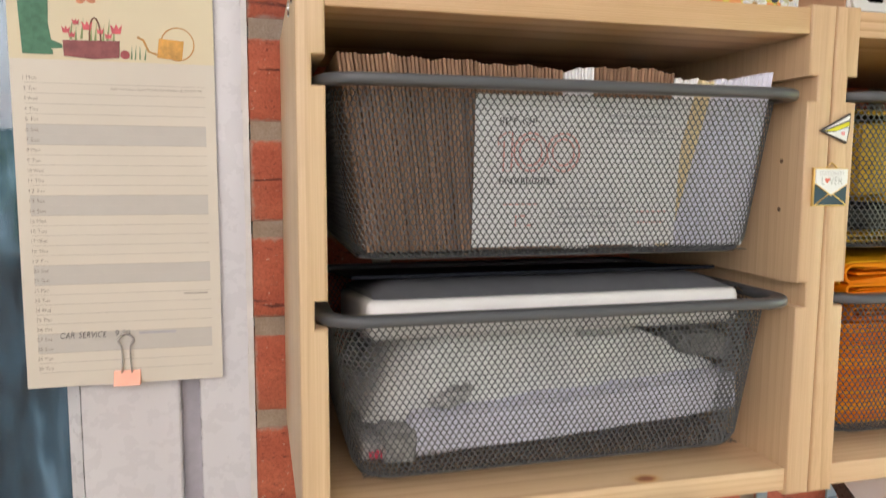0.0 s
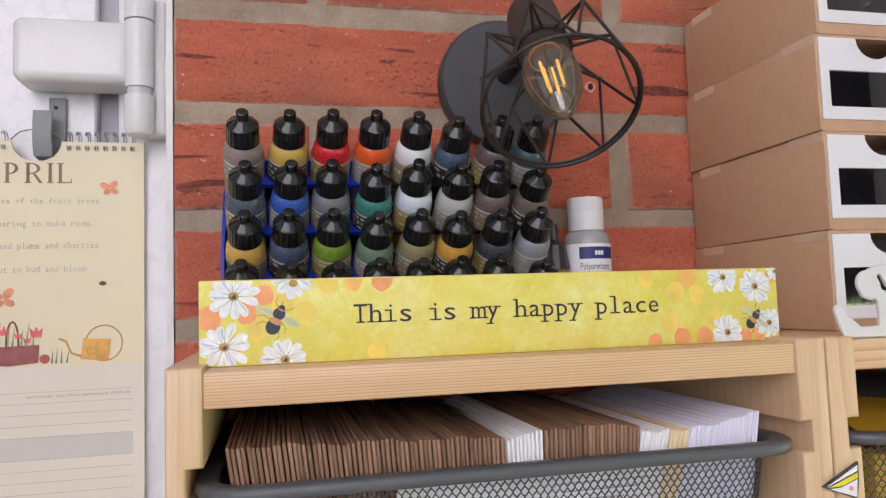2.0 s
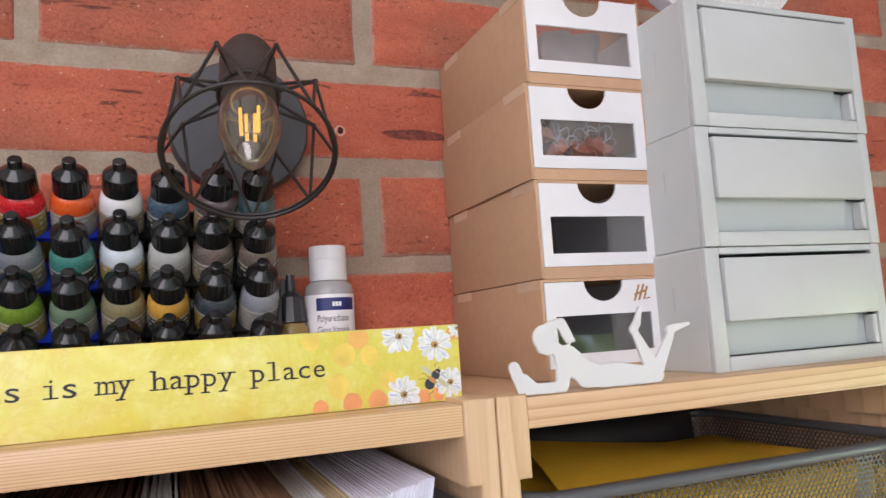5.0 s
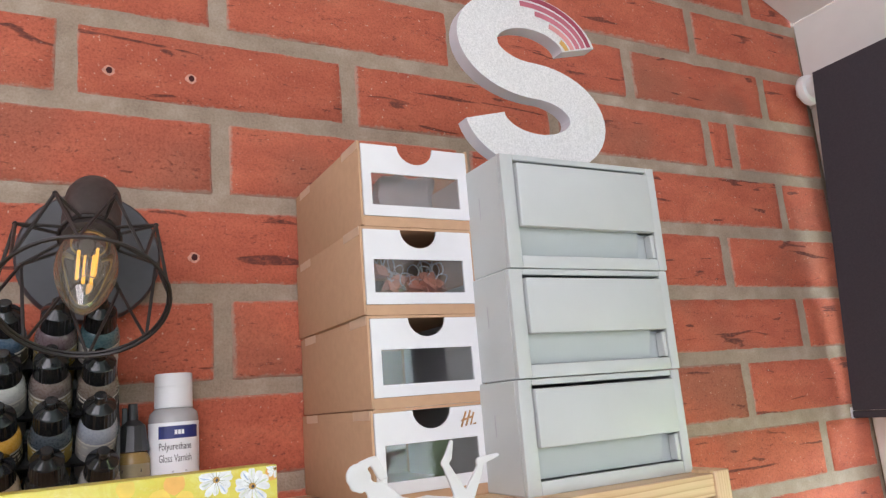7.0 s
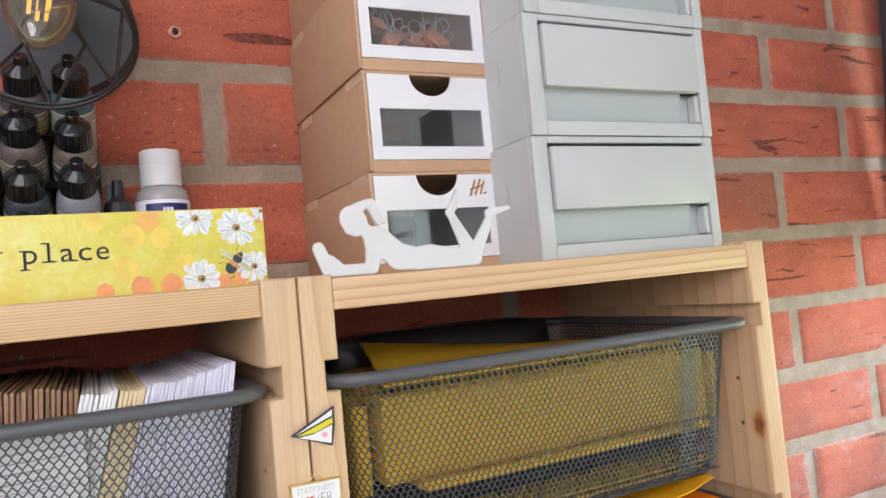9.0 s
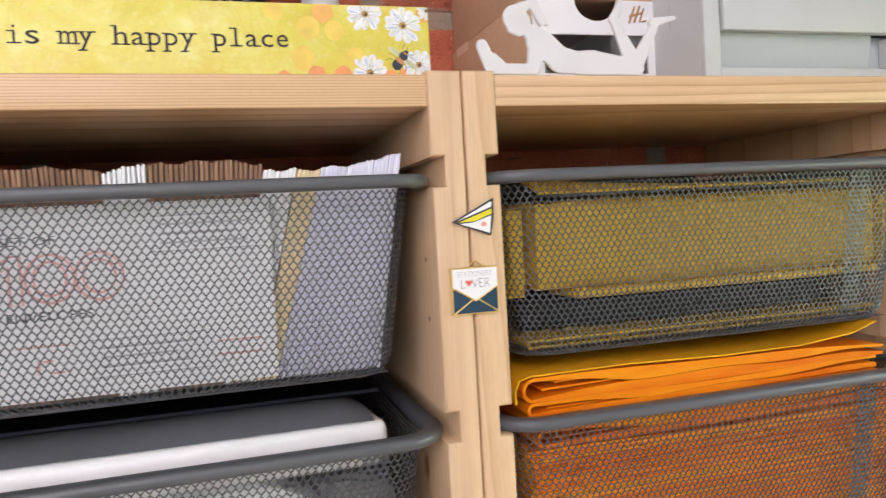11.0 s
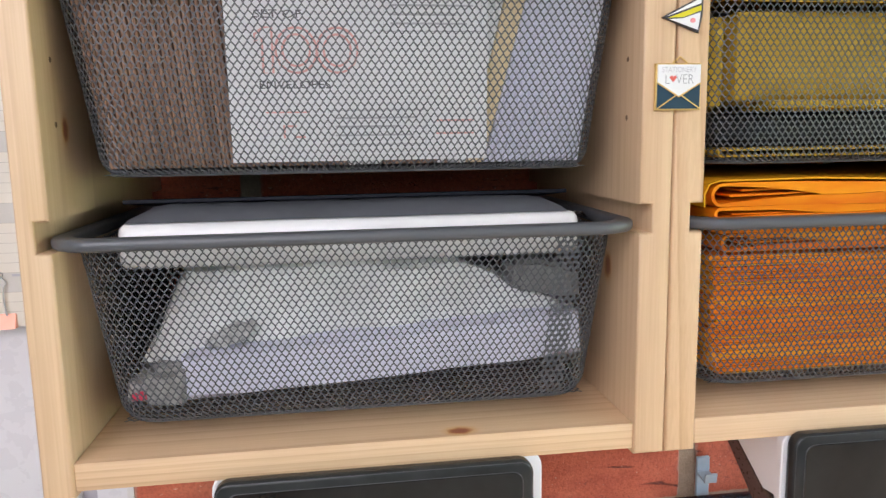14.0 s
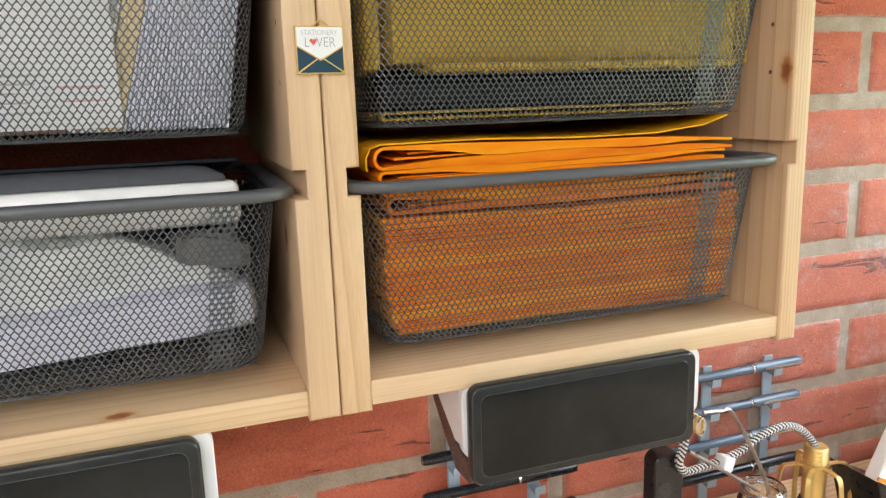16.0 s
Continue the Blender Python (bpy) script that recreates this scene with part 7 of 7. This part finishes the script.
part("knuckle", lathe([(0.0, -0.0520), (0.0080, -0.0510), (0.0102, -0.0470), (0.0104, -0.0232), (0.0, -0.0232)], 28, m=Matrix.Translation((0, -0.0155, 0))), HW, hinge)
part("pin", lathe([(0.0, -0.0236), (0.0084, -0.0236), (0.0084, -0.0170), (0.0, -0.0170)], 24, m=Matrix.Translation((0, -0.0155, 0))), GREY_PLASTIC, hinge)
part("frame_plate", box(0.0, 0.0175, -0.0115, 0.0078, -0.050, 0.050, 0.003, 3), HW, hinge)

# ---- below the shelves ----
SMOKED = painted("smoked_tray_front", (0.014, 0.015, 0.015), 0.10, vary=0.8, scale=11, relief=0.02, spec=0.22)
SMOKED_EDGE = painted("smoked_tray_edge", (0.026, 0.028, 0.028), 0.16, vary=0.2, spec=0.3)
SMOKED_LINE = painted("smoked_tray_ridge", (0.055, 0.06, 0.062), 0.14, vary=0.1, spec=0.5)
BROWN_TRAY = painted("brown_tray_underside", (0.07, 0.05, 0.045), 0.3, vary=0.1)


def round_rect(x0, x1, z0, z1, r):
    return [(a, b) for a, b in rounded(x0, x1, z0, z1, r, 6)]


for x0, x1, zt in ((-0.2235, -0.0705, 1.4045), (0.0690, 0.2170, 1.4060)):
    t = thing("under_shelf_drawer", ((x0 + x1) / 2, 0.008, zt), "white stick-on drawer with a smoked front under the shelf", "drawer", "under-shelf drawers")
    w, up = (x1 - x0) / 2, 1.4053 - zt
    side = [(0.0, up), (0.0, -0.040), (0.012, -0.0415), (0.078, up)]
    part("housing_side", prism(side, "x", -w, -w + 0.002), WHITE_CARD, t, "white housing")
    part("housing_side", prism(side, "x", w - 0.002, w), WHITE_CARD, t, "white housing")
    part("housing_top", box(-w + 0.002, w - 0.002, 0.0, 0.078, up - 0.0015, up), WHITE_CARD, t, "white housing")
    part("housing_rim", prism(round_rect(-w - 0.0020, w + (0.0062 if x0 < 0 else 0.0090), -0.046, up - 0.0002, 0.008), "y", -0.0062, -0.0002, 0.0006), WHITE_CARD, t, "white rounded rim")
    fr = part("tray_front", prism(round_rect(-w, w, -0.0590, 0.0, 0.007), "y", -0.0145, -0.0064, 0.0020, 3), SMOKED_EDGE, t, "dark see-through drawer front")
    part("front_panel", prism(round_rect(-w + 0.0062, w - 0.0062, -0.0535, -0.0058, 0.005), "y", -0.0150, -0.0146), SMOKED, fr)
    part("front_ridge", tube([(a, -0.0147, b) for a, b in round_rect(-w + 0.0058, w - 0.0058, -0.0539, -0.0054, 0.0052)], 0.0003, 5, closed=True), SMOKED_LINE, fr)
    part("front_ridge", tube([(a, -0.0141, b) for a, b in round_rect(-w + 0.0010, w - 0.0010, -0.0580, -0.0010, 0.0062)], 0.0003, 5, closed=True), SMOKED_LINE, fr)
    part("tray", prism([(-0.0060, -0.0600), (-0.0060, -0.0465), (0.0125, -0.0430), (0.0800, up - 0.001), (0.0890, up - 0.001), (0.0140, -0.0615)], "x", -w + 0.0006, w - 0.0006, 0.0008), BROWN_TRAY, t, "brown tinted tray")

STRIP = painted("blue_grey_strip", (0.30, 0.37, 0.42), 0.4, vary=0.08)
PEN_BLUE = painted("steel_blue_pen", (0.105, 0.145, 0.195), 0.22, 0.0, vary=0.1)
PEN_BLACK = painted("black_pen", (0.012, 0.013, 0.017), 0.25, vary=0.2)
for x in (0.134, 0.212, 0.404, 0.480):
    s = thing("rack_strip", (x, 0.2085, 1.15), "narrow blue-grey strip on the brick that carries pens", "rack strip", "pen rack strips")
    part("strip", box(-0.0058, 0.0058, -0.0030, 0.0, 0, 0.144, 0.0008), STRIP, s)
    for z in (0.030, 0.0655, 0.101, 0.1365):
        part("clip", prism([(-0.0028, -0.003), (-0.016, -0.005), (-0.017, 0.003), (-0.0155, 0.003), (-0.0145, -0.0035), (-0.0028, -0.0005)], "x", -0.0052, 0.0052), STRIP, s, at=(0, 0, z - 0.0045))


def pen(x0, x1, z, mat, label):
    p = thing("pen", (x0, 0.1955, z), label, "pen", "pens on the rack")
    m = pose(0, 0, 0, 0, 90, 0)
    n = x1 - x0
    part("barrel", lathe([(0, 0), (0.0038, 0), (0.0046, 0.004), (0.0046, n * 0.62), (0, n * 0.62)], 14, m=m), mat, p)
    part("cap", lathe([(0, n * 0.621), (0.0052, n * 0.621), (0.0052, n - 0.003), (0.0042, n), (0, n)], 14, m=m), mat, p)
    part("pocket_clip", box(n * 0.68, n - 0.002, -0.0072, -0.0060, -0.001, 0.001), CHROME if mat is PEN_BLUE else PEN_BLACK, p)
    part("ring", lathe([(0.0050, n * 0.60), (0.0054, n * 0.605), (0.0050, n * 0.615)], 14, m=m), CHROME, p)


for z in (1.2880, 1.2515, 1.2160):
    pen(0.355, 0.510, z, PEN_BLUE, "steel blue capped pen lying level on the rack")
pen(0.360, 0.514, 1.1815, PEN_BLACK, "black capped pen lying level on the rack")
for z in (1.2600, 1.2245, 1.1890):
    pen(0.102, 0.250, z, PEN_BLACK, "black capped pen lying level on the rack")

desk = thing("desk", (0.2, -0.1, DESK_Z), "pale wood desk top against the brick wall", "desk")
part("desk_top", box(-0.52, 0.595, -0.42, 0.305, -0.03, 0, 0.002), PINE_X2, desk)
for x in (-0.50, 0.55):
    for y in (-0.40, 0.28):
        part("leg", box(x, x + 0.04, y, y + 0.02, FLOOR_Z - DESK_Z, -0.031), PINE_Z, desk)

holder = thing("lamp_stand", (0.2805, 0.105, DESK_Z), "black plastic stand with a round knob", "stand")
part("post", prism(round_rect(-0.0137, 0.0137, 0, 0.125, 0.008), "y", -0.006, 0.010, 0.001), BLACK, holder)
part("knob", lathe([(0, -0.002), (0.007, -0.002), (0.007, 0.0), (0, 0.0)], 18, m=pose(-0.004, -0.0062, 0.094, 90, 0, 0)), painted("dark_knob", (0.03, 0.03, 0.032), 0.3), holder)

# cage lamp in brushed gold with its woven cord
gold = thing("cage_lamp", (0.4300, 0.095, DESK_Z), "small gold cage lamp with a black and white woven cord", "lamp")
prof = [(0, 0.1055), (0.0086, 0.1055), (0.0096, 0.1040)]
for k in range(12):
    prof += [(0.0100, 0.1035 - k * 0.0014), (0.0095, 0.1028 - k * 0.0014)]
prof += [(0.0098, 0.086), (0.0098, 0.056), (0, 0.056)]
part("lamp_holder", lathe(prof, 28), GOLD, gold, "ribbed gold lamp holder")
part("bulb_cap", lathe([(0, 0.056), (0.0110, 0.056), (0.0140, 0.048), (0.0140, 0.020), (0, 0.006)], 20), PEN_BLACK, gold, "dark bulb below the holder")
for a in (-95, -20, 70, 160, 215):
    c, s_ = math.cos(radians(a)), math.sin(radians(a))
    path = arc_path([(0.009 * c, 0.009 * s_, 0.0875), (0.022 * c, 0.022 * s_, 0.0885), (0.0300 * c, 0.0300 * s_, 0.081), (0.0330 * c, 0.0330 * s_, 0.03), (0.025 * c, 0.025 * s_, 0.004)], 5)
    part("cage_bar", tube(path, 0, shape=[(-0.0022, -0.0006), (0.0022, -0.0006), (0.0022, 0.0006), (-0.0022, 0.0006)]), GOLD, gold)
part("collar", lathe([(0.0098, 0.085), (0.0112, 0.085), (0.0112, 0.090), (0.0098, 0.090)], 28), GOLD, gold)
part("foot_ring", tube([(0.026 * math.cos(2 * math.pi * k / 28), 0.026 * math.sin(2 * math.pi * k / 28), 0.0018) for k in range(28)], 0.0018, 6, closed=True), GOLD, gold)
CORD = [painted("black_cord_yarn", (0.02, 0.02, 0.022), 0.8), painted("white_cord_yarn", (0.74, 0.72, 0.68), 0.8)]


def woven(path, r, step=0.00085, seg=12):
    """A round cord whose yarns make chevrons of black and white."""
    P = [Vector(p) for p in path]
    even, left = [P[0]], step
    for a, b in zip(P, P[1:]):
        n, at = (b - a).length, 0.0
        while at + left <= n:
            at += left
            left = step
            even.append(a.lerp(b, at / n))
        left -= n - at
    me = finish(tube(even, r, seg), 60)
    for m in CORD:
        me.materials.append(m)
    for f in me.polygons:
        i, j = divmod(f.index, seg)
        f.material_index = 1 if (i + abs(j % 6 - 3)) % 4 < 2 else 0
    return me


C = lambda x, y, z: (x - 0.4300, y - 0.095, z - DESK_Z)
cord_way = ((0.2915, 1.2890), (0.2895, 1.2790), (0.2862, 1.2690), (0.2925, 1.2600), (0.3050, 1.2598), (0.3246, 1.2618), (0.3473, 1.2665), (0.3672, 1.2758), (0.3915, 1.2808), (0.4110, 1.2735), (0.4250, 1.2600), (0.4295, 1.2520))
path = arc_path([C(x, 0.095, z) for x, z in cord_way], 8)
part("cord", woven(path, 0.0034), None, gold, "black and white woven cord")
o = part("cord_clip", box(-0.0066, 0.0066, -0.0055, 0.0055, -0.0062, 0.0062, 0.001), WHITE_CARD, gold, "white plastic cord clip", C(0.3300, 0.0935, 1.2605))
o.rotation_euler = (0, radians(22), radians(12))

jar = thing("glass_jar", (0.3635, 0.085, DESK_Z), "clear glass jar with wire tools standing in it", "jar")
prof = [(0.0, 0.002), (0.0180, 0.002), (0.0195, 0.006), (0.0195, 0.074), (0.0165, 0.080), (0.0175, 0.082), (0.0175, 0.0865), (0.0158, 0.0885), (0.0158, 0.079), (0.0182, 0.073), (0.0182, 0.008), (0.0, 0.006)]
part("glass", lathe(prof, 28), glass("jar_glass"), jar)
for k in range(3):
    part("screw_thread", tube([(0.0180 * math.cos(2 * math.pi * j / 28), 0.0180 * math.sin(2 * math.pi * j / 28), 0.0815 + 0.0022 * k) for j in range(28)], 0.0005, 5, closed=True), CHROME, jar)
STEEL = painted("dull_steel", (0.36, 0.31, 0.28), 0.35, 0.85)
for pts in (((-0.061, 0.003, 0.1615), (-0.045, 0.003, 0.1600), (-0.0302, 0.003, 0.1534), (0.0056, 0.003, 0.0886), (0.012, 0.002, 0.050)), ((-0.0735, 0.003, 0.1310), (-0.040, 0.003, 0.108), (-0.002, 0.003, 0.0800), (0.010, 0.002, 0.060))):
    part("wire_tool", tube(arc_path(pts, 5), 0.0016, 6), STEEL, jar, "bent steel tool")
ring = thing("key_ring", (0.2960, 0.088, 1.3035), "brass and steel rings hanging by the stand", "ring")
for k in range(4):
    part("ring", tube([(0.0036 * math.cos(2 * math.pi * j / 16), -0.006 + 0.003 * k, 0.007 * math.sin(2 * math.pi * j / 16)) for j in range(16)], 0.0010, 6, closed=True), GOLD if k % 2 else CHROME, ring)

book = thing("picture_book", (0.4480, 0.05, DESK_Z), "white and yellow picture book leaning on a black stand", "book")
rise = 1.2400 - DESK_Z
tilt = pose(0, 0, rise, 0, 26.5, 0)


def leaning(name, x0, x1, y0, y1, z0, z1, mat, label=""):
    bm = box(x0, x1, y0, y1, z0, z1, 0.0008)
    bmesh.ops.transform(bm, matrix=tilt, verts=bm.verts)
    part(name, bm, mat, book, label)


leaning("cover", 0, 0.115, 0.0, 0.012, 0, 0.085, WHITE_CARD)
leaning("stripe", 0, 0.115, -0.0004, -0.0001, 0.0005, 0.0042, painted("orange_print", (0.78, 0.30, 0.03), 0.5), "orange printed stripe")
leaning("picture", 0.020, 0.055, -0.0004, -0.0001, 0.012, 0.034, painted("yellow_picture", (0.72, 0.58, 0.12), 0.5), "yellow printed picture")
leaning("picture", 0.030, 0.040, -0.0007, -0.0005, 0.010, 0.018, painted("blue_picture", (0.10, 0.22, 0.50), 0.5), "blue printed picture")
c, s_ = math.cos(radians(26.5)), math.sin(radians(26.5))
part("stand", prism([(0.030, 0), (0.112, 0), (0.115 * c, rise - 0.115 * s_ - 0.0006), (0.004 * c, rise - 0.004 * s_ - 0.0006)], "y", 0.001, 0.05, 0.0008), BLACK, book, "black stand")

# ---- roller blind at the end window ----
blind = thing("roller_blind", (0.786, 0.0, 2.12), "charcoal roller blind drawn down with a white end cap", "blind")
bm = box(-0.0305, -0.0290, -1.30, 0.170, -0.424, 0.008)
for v in bm.verts:
    if v.co.y > 0:
        v.co.y += 0.034 * (0.008 - v.co.z) / 0.432
part("fabric", bm, BLIND, blind)
part("roll", lathe([(0, -1.30), (0.0190, -1.30), (0.0190, 0.172), (0, 0.172)], 28, m=Matrix.Translation((-0.0100, 0, -0.004)) @ pose(0, 0, 0, -90, 0, 0)), BLIND, blind)
part("end_cap", lathe([(0, 0.1725), (0.0150, 0.1725), (0.0150, 0.1860), (0.0200, 0.1870), (0.0208, 0.1890), (0.0208, 0.1960), (0.0185, 0.1985), (0.0060, 0.1990), (0.0050, 0.2080), (0, 0.2085)], 28, m=Matrix.Translation((-0.0100, 0, -0.004)) @ pose(0, 0, 0, -90, 0, 0)), WHITE_CARD, blind, "white round end cap")
part("bottom_bar", box(-0.0330, -0.0270, -1.30, 0.2035, -0.4330, -0.4245, 0.001), BLIND, blind, "hem wrapped round the bottom bar")
part("bar_end", box(-0.0335, -0.0265, 0.2036, 0.2060, -0.4335, -0.4200, 0.001), WHITE_CARD, blind, "white plastic end of the bar")


# ---- bricks of the wall, one by one ----
def brick_mesh(length, seed):
    """A facing brick with worn edges and an uneven face."""
    rnd = random.Random(seed)
    bm = bmesh.new()
    h, d = 0.0625, 0.03
    e = 0.0026
    cols = max(4, round(length / 0.011))
    xs = [0.0, e] + [e + (length - 2 * e) * i / cols for i in range(1, cols)] + [length - e, length]
    zs = [0.0, e, h * 0.22, h * 0.42, h * 0.60, h * 0.79, h - e, h]
    nx, nz = len(xs) - 1, len(zs) - 1
    grid = []
    for j, z in enumerate(zs):
        row = []
        for i, x in enumerate(xs):
            rim = min(i, nx - i, j, nz - j)
            worn = Vector((x * 48, z * 48, seed * 3.7))
            chip = 0.0008 * noise.noise(worn) + 0.0004 * noise.noise(worn * 2.3) if rim < 2 else 0.0
            y = 0.0036 if rim == 0 else 0.0009 * noise.noise(Vector((x * 40, z * 60, seed * 1.3))) + (max(0.0, 1.3 * chip) if rim == 1 else 0.0) + rnd.uniform(-0.0002, 0.0002)
            sx = (1 if i < 2 else -1 if i > nx - 2 else 0)
            sz = (1 if j < 2 else -1 if j > nz - 2 else 0)
            row.append(bm.verts.new((x + sx * chip + rnd.uniform(-0.0003, 0.0003), y, z + sz * chip + rnd.uniform(-0.0003, 0.0003))))
        grid.append(row)
    for j in range(nz):
        for i in range(nx):
            bm.faces.new((grid[j][i], grid[j][i + 1], grid[j + 1][i + 1], grid[j + 1][i]))
    rim = [grid[0][i] for i in range(nx)] + [grid[j][nx] for j in range(nz)] + [grid[nz][i] for i in range(nx, 0, -1)] + [grid[j][0] for j in range(nz, 0, -1)]
    back = [bm.verts.new((v.co.x, d, v.co.z)) for v in rim]
    for i in range(len(rim)):
        k = (i + 1) % len(rim)
        bm.faces.new((rim[k], rim[i], back[i], back[k]))
    bm.faces.new(back)
    bmesh.ops.recalc_face_normals(bm, faces=bm.faces)
    me = finish(bm, 75)
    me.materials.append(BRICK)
    return me


BRICKS = {}


def lay(x0, x1, n, rest):
    length = round(x1 - x0, 3)
    key = (length, rest.randrange(4))
    if key not in BRICKS:
        BRICKS[key] = brick_mesh(length, hash(key[1]) + int(length * 1000))
    ob = new("brick", BRICKS[key])
    ob.parent = wall
    ob.location = (x0, WALL_Y + rest.uniform(-0.0012, 0.0012), BED + COURSE * n + 0.0058 + rest.uniform(-0.0006, 0.0006))


rest = random.Random(5)
for n in range(-14, 9):
    joints = [0.588 + 0.2325 * k for k in range(-3, 2)] if n % 2 == 0 else [0.7065 + 0.2335 * k for k in range(-3, 2)]
    if n % 2:
        joints = [-0.2245] + joints
    joints = [j for j in joints if WALL_L + 0.03 < j < WALL_R - 0.03]
    if n == 2:
        joints.append(0.634)
    edges = [WALL_L - 0.0055] + sorted(joints) + [WALL_R + 0.0055]
    for a, b in zip(edges, edges[1:]):
        lay(a + 0.0060, b - 0.0060, n, rest)
